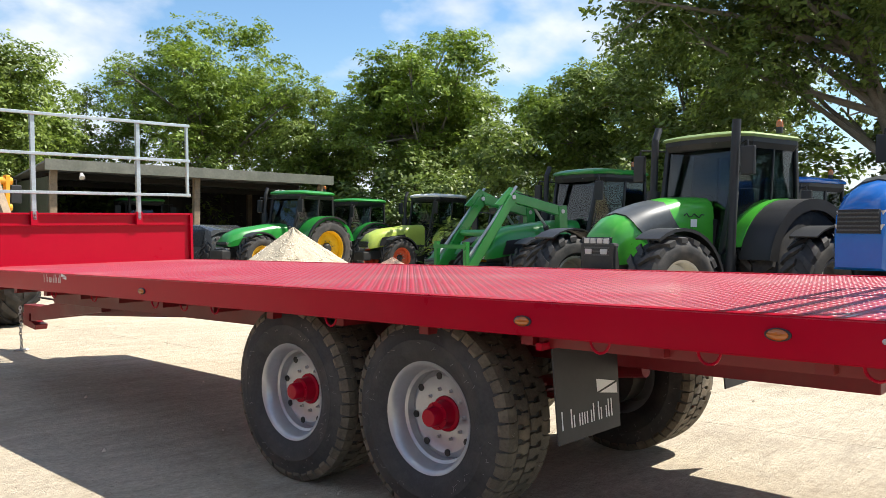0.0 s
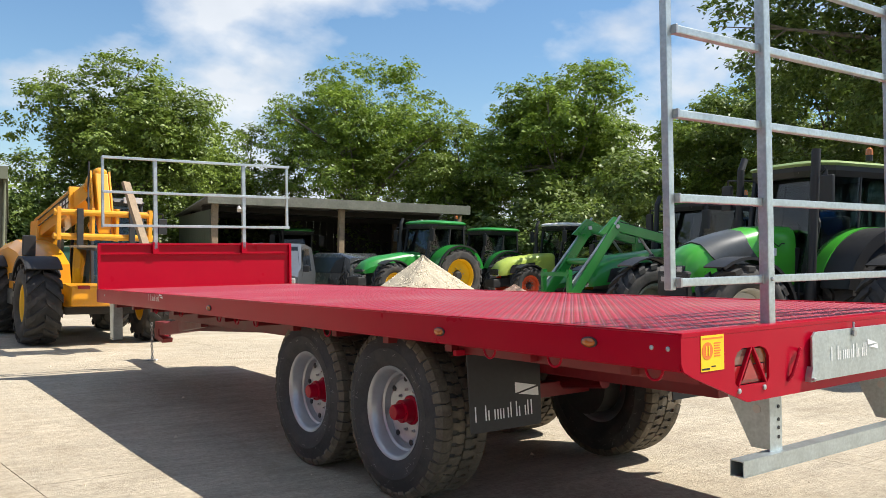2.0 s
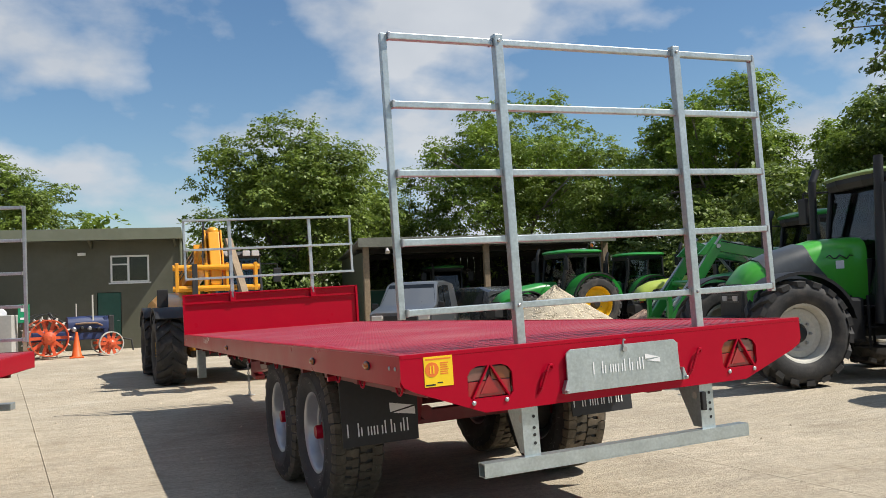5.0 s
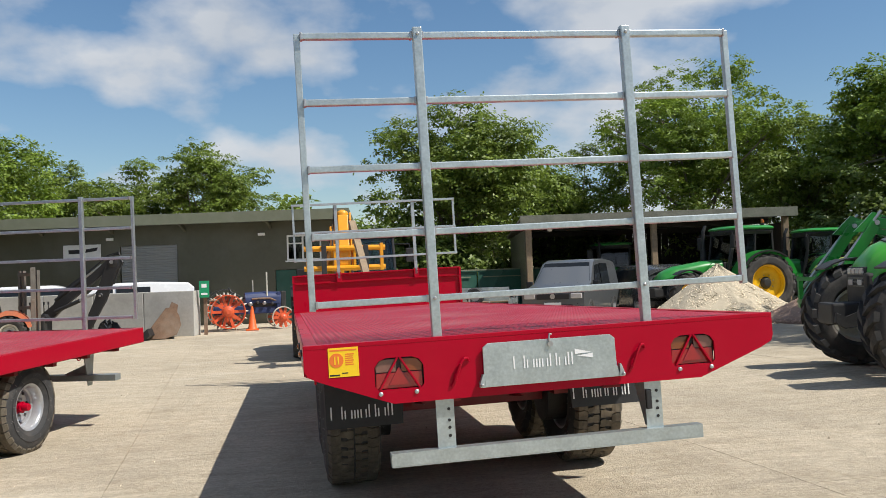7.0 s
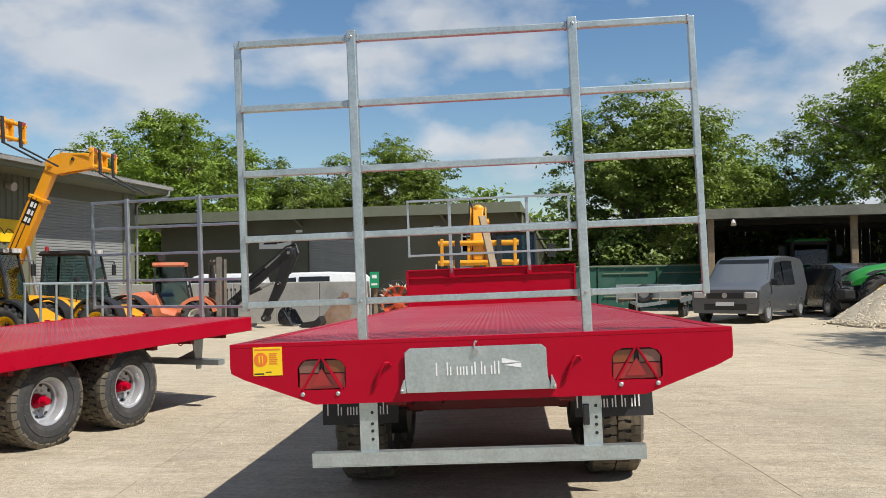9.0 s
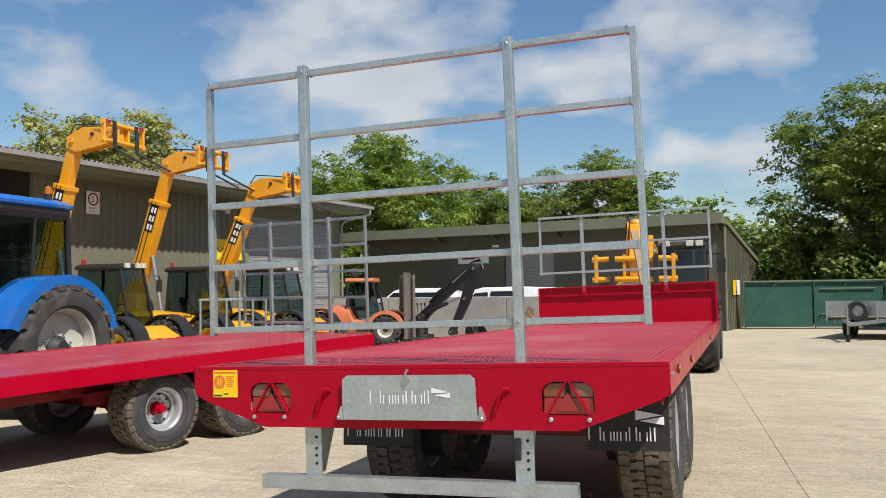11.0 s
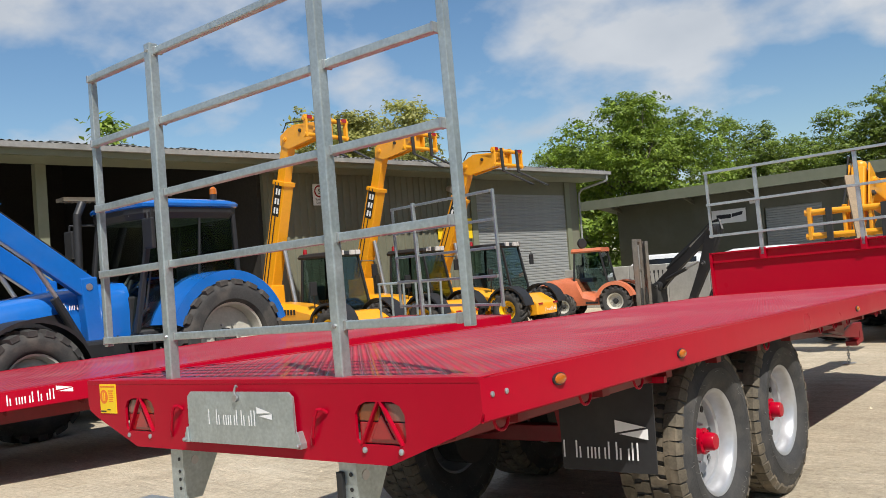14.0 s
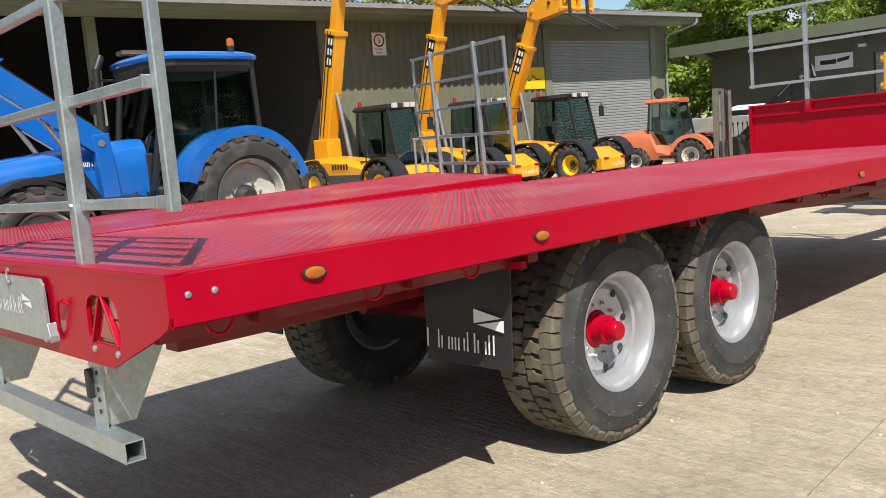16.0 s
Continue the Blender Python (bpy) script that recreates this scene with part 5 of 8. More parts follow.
def thicket(name, label, spots, mat, seed, size=0.115, per=5200):
    """A run of bushes, each spot (x, y, radius, height)."""
    rng = np.random.default_rng(seed)
    vs, fs, off = [], [], 0
    for x, y, r, h in spots:
        cs = np.array([[x + rng.normal() * r * 0.45, y + rng.normal() * r * 0.3, h * rng.uniform(0.12, 0.86)] for _ in range(9)])
        v, f = leaves(rng, cs, np.full(9, r * 0.55) * rng.uniform(0.7, 1.2, 9), per, size, 0.85)
        v[:, 2] = np.abs(v[:, 2])
        vs.append(v)
        fs.append(f + off)
        off += len(v)
    ob = np_mesh(name, np.concatenate(vs), np.concatenate(fs), mat)
    return tagged(ob, label, "hedge", kind="stuff")


WOOD = "trees round the yard"
OAKS = (("broad leafy oak tree behind the sheds", 6.9, 36.5, 10.2, 5.6, OAK, 1, 0.3, 30000, 60), ("tall leafy oak tree behind the open shed", 20.6, 38.8, 12.9, 6.2, ASH, 2, 0.32, 30000, 60),
        ("tall ragged oak tree with an open crown", 25.0, 27.4, 11.8, 5.0, ASH, 3, 0.28, 24000, 52), ("smaller leafy tree at the wood's edge", 28.6, 22.6, 8.6, 3.6, ASH, 4, 0.2, 12000, 36),
        ("leafy tree filling the gap behind the shed", 14.2, 41.5, 9.0, 4.4, OAK, 5, 0.2, 14000, 40), ("leafy tree behind the yard gate", 10.8, 45.0, 8.4, 4.4, OAK, 18, 0.2, 12000, 40),
        ("leafy tree between two taller oaks", 23.6, 33.2, 8.8, 3.9, OAK, 21, 0.2, 14000, 40), ("leafy tree at the wood's edge", 29.5, 29.5, 8.8, 4.2, OAK, 22, 0.2, 12000, 40),
        ("rounded dark green tree beyond the store", -6.0, 50.3, 10.8, 4.9, OAK, 9, 0.25, 17000, 44), ("leafy tree beyond the store", -11.2, 51.8, 9.9, 4.2, OAK, 10, 0.22, 12000, 40),
        ("leafy tree beyond the store", -15.5, 51.0, 10.2, 3.9, OAK, 11, 0.22, 11000, 40))
for label, x, y, h, r, mat, seed, trunk, n, clumps in OAKS:
    tree("oak_tree", label, x, y, h, r, mat, seed, trunk, int(n * 2.45), 0.088, clumps=int(clumps * 1.7), group=WOOD)
ASHES = (("large dark tree with pale leaning limbs behind the tractors", 20.8, 5.2, 16.0, 6.4, DEEP, 6, 0.36, 38000, (-1.0, 2.6), 3.2, 66), ("large dark tree with bare lower trunk behind the tractors", 22.6, 1.6, 15.5, 6.6, DEEP, 7, 0.3, 32000, (0.4, 0.9), 3.2, 60),
         ("dark tree closing the wood behind the tractors", 25.5, 14.5, 10.8, 5.2, DEEP, 8, 0.25, 20000, (0, 0), 2.0, 44), ("dark tree closing the wood behind the tractors", 27.5, 18.5, 10.0, 4.4, OAK, 23, 0.25, 15000, (0, 0), 2.0, 40),
         ("fresh green ash tree behind the buildings", -16.4, 38.2, 10.5, 4.7, ASH, 12, 0.25, 21000, (0, 0), 2.6, 50), ("fresh green ash tree behind the buildings", -21.5, 41.0, 9.8, 3.9, ASH, 13, 0.22, 12000, (0, 0), 2.4, 40))
for label, x, y, h, r, mat, seed, trunk, n, lean, base, clumps in ASHES:
    tree("ash_tree", label, x, y, h, r, mat, seed, trunk, int(n * 2.45), 0.088, lean, base, int(clumps * 1.8), group=WOOD)
tree("willow_tree", "sparse yellowish willow tree behind the workshop roof", -32.5, 37.5, 12.6, 5.0, WILLOW, 14, 0.22, 11000, 0.14, base=5.0, clumps=44, group=WOOD)
tree("willow_tree", "sparse yellowish willow tree behind the workshop roof", -31.0, 31.5, 11.5, 4.2, WILLOW, 15, 0.2, 8500, 0.14, base=5.0, clumps=40, group=WOOD)
tree("ash_tree", "small sprig of a tree showing over the workshop roof", -31.7, 17.9, 9.6, 1.9, ASH, 16, 0.12, 1500, 0.17, base=5.5, clumps=12, group=WOOD)
tree("ash_tree", "small sprig of a tree showing over the workshop roof", -36.0, 10.0, 10.5, 2.0, ASH, 17, 0.12, 1500, 0.17, base=5.5, clumps=12, group=WOOD)
thicket("hedge", "dense dark undergrowth behind the open shed", [(2.5 + 1.9 * k, 35.5 + 1.2 * math.sin(2.1 * k), 2.2, 3.6 + 1.1 * math.sin(1.7 * k)) for k in range(14)], DEEP, 31)
thicket("hedge", "dense dark undergrowth behind the parked tractors", [(21.5 + 1.0 * math.sin(1.3 * k), 27.5 - 2.0 * k, 2.2, 4.6 + 1.2 * math.sin(1.9 * k)) for k in range(14)], DEEP, 32)
thicket("ivy_bush", "pale ivy clad bush at the end of the open shed", [(19.3, 27.3, 0.9, 3.3), (20.4, 27.8, 1.1, 2.9), (21.6, 27.2, 1.0, 2.2), (23.2, 25.5, 1.2, 2.6)], IVY, 33, 0.1, 2600)
thicket("far_wood", "far line of leafy woodland", [(-38 + 3.4 * k, 62 + 2 * math.sin(k * 2.2), 3.4, 7.0 + 1.5 * math.sin(1.3 * k)) for k in range(16)], OAK, 34, 0.3, 1800)
thicket("ash_bush", "light green bushes between the two buildings", [(-15.0, 34.0, 1.6, 4.0), (-17.5, 33.0, 1.8, 4.4), (-14.6, 37.5, 1.8, 4.2)], ASH, 35, 0.14, 2600)

# ---- farm machines: forward is +y, ground at 0 ----


def farm_wheel(parent, m, R, w, rim, rim_mat, lugs=20, front=1.0, single=False):
    """A lugged tractor wheel, outer face along +x; lug bars swept into a V."""
    rr = R * rim
    h = w / 2
    bm = B()
    lathe(bm, [(-h * 0.75, rr), (-h * 0.98, rr + 0.05), (-h * 1.02, (R + rr) / 2), (-h * 0.96, R - 0.11), (-h * 0.8, R - 0.065), (0, R - 0.045), (h * 0.8, R - 0.065), (h * 0.96, R - 0.11), (h * 1.02, (R + rr) / 2),
               (h * 0.98, rr + 0.05), (h * 0.86, rr + 0.015), (h * 0.75, rr)], 44, closed=True)
    tyre = part("tyre", bm, BIGTYRE, parent, smooth=True, m=m)
    bm = B()
    for k in range(lugs):
        for s in (-1, 1):
            if single and k:
                break
            if single:
                bm = B()
            a0 = (k + (0.5 if s > 0 else 0)) * math.tau / lugs
            sweep = 0.9 * math.tau / lugs * front
            lo, hi = [], []
            for f, wd in ((0.02, 0.16), (0.55, 0.19), (1.0, 0.26)):
                aa, x = a0 - sweep * f, s * h * f
                half = wd * math.tau / lugs
                drop = 0.0 if f < 0.9 else 0.035
                for q in (-1, 1):
                    for lst, rad in ((lo, R - 0.10), (hi, R - drop)):
                        lst.append(bm.verts.new((x, rad * math.cos(aa + q * half), rad * math.sin(aa + q * half))))
            for i in range(2):
                a, b, c, d = 2 * i, 2 * i + 1, 2 * i + 3, 2 * i + 2
                bm.faces.new((hi[a], hi[b], hi[c], hi[d]))
                bm.faces.new((lo[a], hi[a], hi[d], lo[d]))
                bm.faces.new((lo[b], lo[c], hi[c], hi[b]))
            bm.faces.new((lo[4], hi[4], hi[5], lo[5]))
            bm.faces.new((lo[0], lo[1], hi[1], hi[0]))
            if single:
                lug = part("lug", bm, BIGTYRE, tyre)
                for j in range(1, lugs):
                    twin(lug, Matrix.Rotation(j * math.tau / lugs, 4, "X"))
    if not single:
        tagged(part("lug", bm, BIGTYRE, tyre, "swept rubber tread lugs"), kind="stuff")
    bm = B()
    e = h * 0.8
    lathe(bm, [(-e, rr + 0.005), (-e, rr - 0.03), (0.0, rr - 0.06), (e * 0.3, rr - 0.06), (e * 0.35, rr * 0.62), (e * 0.2, rr * 0.5), (e * 0.2, rr * 0.3), (e * 0.1, rr * 0.3), (e * 0.1, rr * 0.55), (e * 0.22, rr - 0.09), (0, rr - 0.03)], 36, closed=True)
    lathe(bm, [(0, rr - 0.058), (e * 0.6, rr - 0.045), (e * 0.92, rr - 0.02), (e, rr + 0.012), (e * 0.93, rr + 0.012), (0, rr - 0.035)], 40, closed=True)
    rim_ob = part("rim", bm, rim_mat, parent, smooth=True, m=m)
    bm = B()
    lathe(bm, [(-0.1, rr * 0.34), (e * 0.25, rr * 0.34), (e * 0.45, rr * 0.28), (e * 0.7, rr * 0.2), (e * 0.75, 0.002)], 20)
    part("hub", bm, CHASSIS, rim_ob, smooth=True)
    bm = B()
    lathe(bm, [(e * 0.28, 0.02), (e * 0.28 + 0.03, 0.018)], 6, Matrix.Translation((0, rr * 0.44, 0)))
    nut = part("wheel_nut", bm, STEEL, rim_ob)
    for k in range(1, 8):
        twin(nut, Matrix.Rotation(k * math.tau / 8, 4, "X"))
    return tyre


def arc_fender(bm, x0, x1, cy, cz, r, a0, a1, thick=0.03, n=12, lip=0.0):
    pts_o = [(cy + r * math.cos(a0 + (a1 - a0) * k / n), cz + r * math.sin(a0 + (a1 - a0) * k / n)) for k in range(n + 1)]
    pts_i = [(cy + (r - thick) * math.cos(a0 + (a1 - a0) * k / n), cz + (r - thick) * math.sin(a0 + (a1 - a0) * k / n)) for k in range(n, -1, -1)]
    prism(bm, pts_o + pts_i, "x", x0, x1)
    if lip:
        pts_i = [(cy + (r - lip) * math.cos(a0 + (a1 - a0) * k / n), cz + (r - lip) * math.sin(a0 + (a1 - a0) * k / n)) for k in range(n, -1, -1)]
        xe = x1 if abs(x1) > abs(x0) else x0
        prism(bm, pts_o + pts_i, "x", xe - 0.012, xe + 0.012)
    return bm


def rounded(y, z0, z1, w, r=0.12, top=0.0):
    """A hood section: flat bottom, rounded shoulders."""
    pts = [(-w / 2, z0), (-w / 2 - 0.01, (z0 + z1) / 2), (-w / 2 + 0.01, z1 - r), (-w / 2 + 0.05, z1 - r * 0.4), (-w / 2 + r, z1 - r * 0.05 + top * 0.4), (0, z1 + top), (w / 2 - r, z1 - r * 0.05 + top * 0.4), (w / 2 - 0.05, z1 - r * 0.4),
           (w / 2 - 0.01, z1 - r), (w / 2 + 0.01, (z0 + z1) / 2), (w / 2, z0)]
    return [(x, y, z) for x, z in pts]


def tractor(label, m, body, roof_mat, rim_rear, rim_front, H=3.02, R=0.93, r=0.68, wb=2.7, w_rear=0.58, w_front=0.46, track=1.86, hood_mat=None, stack=True, fender=None, glass_mat=None, beacon=True, group="parked tractors", nose=None, steer=0.0,
            near=False, hood_z=None, snout=0.80, cab=None, dark_fender=False, name="tractor"):
    t = thing(name, label, "tractor", m, group)
    fender = fender or body
    gl = glass_mat or GLASS
    for s in (-1, 1):
        flip = Matrix.Identity(4) if s > 0 else Matrix.Rotation(math.pi, 4, "Z")
        farm_wheel(t, Matrix.Translation((s * track / 2, 0, R)) @ flip @ Matrix.Rotation(0.3, 4, "X"), R, w_rear, 0.60, rim_rear, 20, single=near)
        farm_wheel(t, Matrix.Translation((s * (track / 2 + 0.02), wb, r)) @ Matrix.Rotation(radians(steer), 4, "Z") @ flip @ Matrix.Rotation(0.7, 4, "X"), r, w_front, 0.54, rim_front, 18, single=near)
        bm = B()
        lathe(bm, [(0, 0.16), (s * (track / 2 - 0.1), 0.12)], 14, Matrix.Translation((0, 0, R)))
        part("rear_axle", bm, CHASSIS, t)
        bm = B()
        beam(bm, (s * 0.12, wb, r), (s * (track / 2 - 0.15), wb, r), 0.16, 0.18, 0.02)
        part("front_axle", bm, CHASSIS, t)
    zc = R * 0.92
    bm = B()
    box(bm, -0.28, -0.45, zc - 0.3, 0.28, wb - 0.6, zc + 0.1, 0.03)
    box(bm, -0.25, wb - 0.7, zc - 0.22, 0.25, wb + 0.75, zc + 0.05, 0.03)
    box(bm, -0.33, 0.95, zc, 0.33, wb + 0.35, zc + 0.42, 0.04)
    part("chassis", bm, CHASSIS, t)
    # hood
    cab = cab or (-0.48, 1.12)
    yb, yn = cab[1] - 0.02, wb + snout
    z_top = hood_z or H * 0.60
    bm = B()
    secs = [rounded(yb, zc + 0.22, z_top, 0.86, 0.14, 0.03), rounded(yb + 0.6, zc + 0.22, z_top - 0.04, 0.84, 0.14, 0.04), rounded(yn - 0.55, zc + 0.2, z_top - 0.20, 0.78, 0.16, 0.05),
            rounded(yn - 0.18, zc + 0.14, z_top - 0.34, 0.72, 0.18, 0.04), rounded(yn - 0.02, zc + 0.12, z_top - 0.50, 0.64, 0.15, 0.02), rounded(yn + 0.02, zc + 0.15, z_top - 0.6, 0.56, 0.1, 0.0)]
    loft(bm, secs)
    hood = part("hood", bm, body, t, smooth=True)
    marks = [(yb, z_top, 0.86, 0.14), (yb + 0.6, z_top - 0.04, 0.84, 0.14), (yn - 0.55, z_top - 0.20, 0.78, 0.16), (yn - 0.18, z_top - 0.34, 0.72, 0.18), (yn - 0.02, z_top - 0.50, 0.64, 0.15)]

    def skin(y0, low, i):
        """Point i of a hood section that slants back towards its foot, a little proud of the hood."""
        q = None
        for _ in range(2):
            y = y0 if q is None else y0 - 0.75 * max(z_top - 0.1 - 0.35 * (y0 - yb) / (yn - yb) - q[2], 0)
            y = min(max(y, marks[0][0]), marks[-1][0])
            k = max(j for j in range(len(marks) - 1) if marks[j][0] <= y)
            f = (y - marks[k][0]) / (marks[k + 1][0] - marks[k][0])
            z, w, rd = (marks[k][j] + f * (marks[k + 1][j] - marks[k][j]) for j in (1, 2, 3))
            q = rounded(y, z - low, z + 0.012, w + 0.03, rd, 0.05)[i]
        return q
    if hood_mat:
        bm = B()
        span = yn - yb
        loft(bm, [[skin(yb + span * f, low, i) for i in range(11)] for f, low in ((0.48, 0.48), (0.58, 0.54), (0.68, 0.54), (0.77, 0.48), (0.84, 0.38))])
        part("hood_top", bm, hood_mat, hood, "dark hood insert", smooth=True)
    for s in (() if hood_mat else (-1, 1)):
        bm = B()
        prism(bm, [(yb + 0.75, zc + 0.26), (yn - 0.35, zc + 0.22), (yn - 0.45, z_top - 0.44), (yb + 0.85, z_top - 0.32)], "x", s * 0.405, s * 0.428)
        part("side_grille", bm, BLACK, hood, "black mesh side grille")
    bm = B()
    g0, g1 = max(zc + 0.16, z_top - 0.86), z_top - 0.58
    prism(bm, [(-0.27, g0), (0.27, g0), (0.25, g1), (-0.25, g1)], "y", yn - 0.02, yn + 0.04, 0.01)
    grille = part("grille", bm, nose or BLACK, hood)
    for k in range(5):
        zz = g0 + 0.03 + (g1 - g0 - 0.08) * k / 4
        bm = B()
        box(bm, -0.25, yn + 0.038, zz, 0.25, yn + 0.052, zz + 0.018, 0.004)
        part("grille_bar", bm, DARKGREY, hood)
    if dark_fender:
        bm = B()
        rod(bm, (-0.80, cab[1] + 0.08, zc - 0.1), (-0.80, cab[1] + 0.06, zc + 0.28), 0.085, 16)
        rod(bm, (-0.80, cab[1] + 0.06, zc + 0.25), (-0.80, cab[1] - 0.02, H + 0.02), 0.066, 16, 0.062)
        part("exhaust", bm, BLACK, t, smooth=True)
        for q in (-0.19, -0.065, 0.065, 0.19):
            bm = B()
            box(bm, q - 0.05, yn + 0.035, g1 - 0.085, q + 0.05, yn + 0.062, g1 - 0.015, 0.008)
            part("headlamp", bm, CLEARLENS, hood)
        for q in (-0.15, 0.15):
            bm = B()
            prism(bm, [(q - 0.06, g0 + 0.05), (q + 0.06, g0 + 0.05), (q + 0.07, g0 + 0.12), (q - 0.07, g0 + 0.12)], "y", yn + 0.05, yn + 0.066, 0.006)
            part("headlamp", bm, CLEARLENS, hood)
        for s in (-1, 1):
            bm = B()
            pipe(bm, [(s * 0.446, yb + 0.62 - 0.05 * k, z_top - 0.26 + 0.03 * math.sin(1.9 * k)) for k in range(9)], 0.008, 5)
            tagged(part("printed_mark", bm, BLACK, hood), kind="stuff")
            bm = B()
            box(bm, *sorted((s * 0.438, s * 0.446))[:1], yb + 0.36, z_top - 0.42, sorted((s * 0.438, s * 0.446))[1], yb + 0.48, z_top - 0.31)
            part("sticker", bm, WHITE, hood)
    for s in (() if dark_fender else (-1, 1)):
        for k, zz in ((0, z_top - 0.64), (1, z_top - 0.80)):
            bm = B()
            prism(bm, [(s * 0.10, zz - 0.035), (s * 0.27, zz - 0.02), (s * 0.30, zz + 0.05), (s * 0.13, zz + 0.03)], "y", yn - 0.06, yn + 0.03 - 0.03 * (1 - k), 0.008)
            part("headlamp", bm, CLEARLENS, hood)
    if near:
        for s in (-1, 1):
            bm = B()
            prism(bm, [(yn - 0.3, 0.85), (yn - 0.1, 0.9), (yn + 0.3, 0.72), (yn + 0.42, 0.78), (yn + 0.44, 0.66), (yn + 0.32, 0.58), (yn - 0.3, 0.66)], "x", s * 0.3 - 0.03, s * 0.3 + 0.03, 0.008)
            part("front_linkage_arm", bm, CHASSIS, t)
    else:
        bm = B()
        box(bm, -0.3, yn - 0.1, zc - 0.28, 0.3, yn + 0.22, zc + 0.02, 0.04)
        part("front_weight", bm, CHASSIS, t)
    # cab
    y0, y1 = cab
    zf, zr = zc + 0.28, H - 0.2
    wbm, wt = 0.74, 0.70
    bm = B()
    box(bm, -wbm, y0 + 0.1, zf - 0.15, wbm, y1, zf + 0.02, 0.03)
    box(bm, -0.45, y1 - 0.12, zf, 0.45, y1, zf + 0.5, 0.03)
    part("cab_floor", bm, BLACK, t)
    legs = {"fl": ((-wbm * 0.8, y1, zf), (-wt * 0.97, y1 - 0.28, zr)), "fr": ((wbm * 0.8, y1, zf), (wt * 0.97, y1 - 0.28, zr)),
            "ml": ((-wbm - 0.03, 0.28, zf), (-wt - 0.03, 0.12, zr)), "mr": ((wbm + 0.03, 0.28, zf), (wt + 0.03, 0.12, zr)),
            "rl": ((-wbm, y0, zf + 0.45), (-wt, y0 + 0.02, zr)), "rr": ((wbm, y0, zf + 0.45), (wt, y0 + 0.02, zr))}
    for key, (a, b) in legs.items():
        bm = B()
        wide = {"f": 0.075, "m": 0.035 if near else 0.055, "r": 0.07}[key[0]]
        beam(bm, a, b, wide, wide * 0.9, 0.012, (0, 1, 0))
        part("pillar", bm, BLACK, t)
    for s in (-1, 1):
        # sill under the side glass, door handle and grab rail
        bm = B()
        pipe(bm, [(s * (wbm * 0.8 + 0.005), y1, zf + 0.02), (s * (wbm + 0.03), 0.30, zf + 0.02), (s * (wbm + 0.02), 0.05, zf + 0.22), (s * wbm, y0, zf + 0.47)], 0.028, 8)
        part("door_sill", bm, BLACK, t)
        bm = B()
        pipe(bm, [(s * (wbm + 0.05), 0.42, zf + 0.34), (s * (wbm + 0.075), 0.45, zf + 0.36), (s * (wbm + 0.075), 0.45, zf + 0.50), (s * (wbm + 0.05), 0.42, zf + 0.52)], 0.012, 6)
        part("door_handle", bm, BLACK, t)
        bm = B()
        pipe(bm, [(s * (wbm * 0.85 + 0.03), y1 - 0.06, zf + 0.25), (s * (wbm * 0.85 + 0.07), y1 - 0.09, zf + 0.32), (s * (wbm * 0.85 + 0.07), y1 - 0.2, zf + 0.85), (s * (wbm * 0.85 + 0.03), y1 - 0.22, zf + 0.92)], 0.014, 6)
        part("grab_rail", bm, BLACK, t)

    def pane(a, b, name="window"):
        (p, q), (u, v) = legs[a], legs[b]
        bm = B()
        plate(bm, [p, u, v, q], 0.006)
        ob = part(name, bm, gl, t)
        ob.visible_shadow = False
    pane("fl", "fr", "windscreen")
    pane("rr", "rl", "rear_window")
    for s, f, mid, b in ((-1, "fl", "ml", "rl"), (1, "fr", "mr", "rr")):
        pane(f, mid, "door_glass")
        pane(mid, b)
    bm = B()
    yr0, yr1 = y0 - 0.03, y1 - 0.14
    shape = lambda k, z: [(x * k, yc + (y - yc) * k, z) for x, y in ((-0.80, yr0 + 0.12), (-0.74, yr0), (0.74, yr0), (0.80, yr0 + 0.12), (0.80, yr1 - 0.25), (0.66, yr1 - 0.02), (0.3, yr1 + 0.06), (-0.3, yr1 + 0.06), (-0.66, yr1 - 0.02), (-0.80, yr1 - 0.25))]
    yc = (yr0 + yr1) / 2
    tk = 0.62 if dark_fender else 0.9
    loft(bm, [shape(0.97, zr + 0.01), shape(1.02, zr + 0.035), shape(1.03, zr + 0.01 + 0.07 * tk), shape(0.99, zr + 0.01 + 0.11 * tk), shape(0.86, zr + 0.01 + 0.15 * tk), shape(0.5, zr + 0.01 + 0.175 * tk)])
    roof = part("roof", bm, roof_mat, t, smooth=True)
    bm = B()
    loft(bm, [shape(0.93, zr - 0.13), shape(0.985, zr - 0.05), shape(0.985, zr + 0.02)])
    part("roof_band", bm, BLACK, roof)
    for x in (-0.55, -0.3, 0.3, 0.55):
        for yy, sg in ((yr1 - 0.02 - 0.12 * (abs(x) > 0.4), 1), (yr0 + 0.02, -1)):
            bm = B()
            box(bm, x - 0.075, yy - 0.03, zr - 0.075, x + 0.075, yy + 0.045 * sg + 0.0, zr + 0.005, 0.012)
            part("work_lamp", bm, CLEARLENS, roof)
    # inside
    bm = B()
    box(bm, -0.25, -0.1, zf + 0.25, 0.25, 0.4, zf + 0.4, 0.04)
    box(bm, -0.24, -0.22, zf + 0.38, 0.24, -0.08, zf + 1.0, 0.05)
    part("seat", bm, DARKGREY, t)
    bm = B()
    lathe(bm, [(0, 0.19), (0.025, 0.21), (0.05, 0.19), (0.025, 0.17)], 20, Matrix.Translation((0, 0.78, zf + 0.72)) @ Matrix.Rotation(radians(-55), 4, "X") @ Matrix.Rotation(radians(90), 4, "Y"), closed=True)
    rod(bm, (0, 0.8, zf + 0.72), (0, y1 - 0.15, zf + 0.3), 0.04)
    part("steering_wheel", bm, BLACK, t)
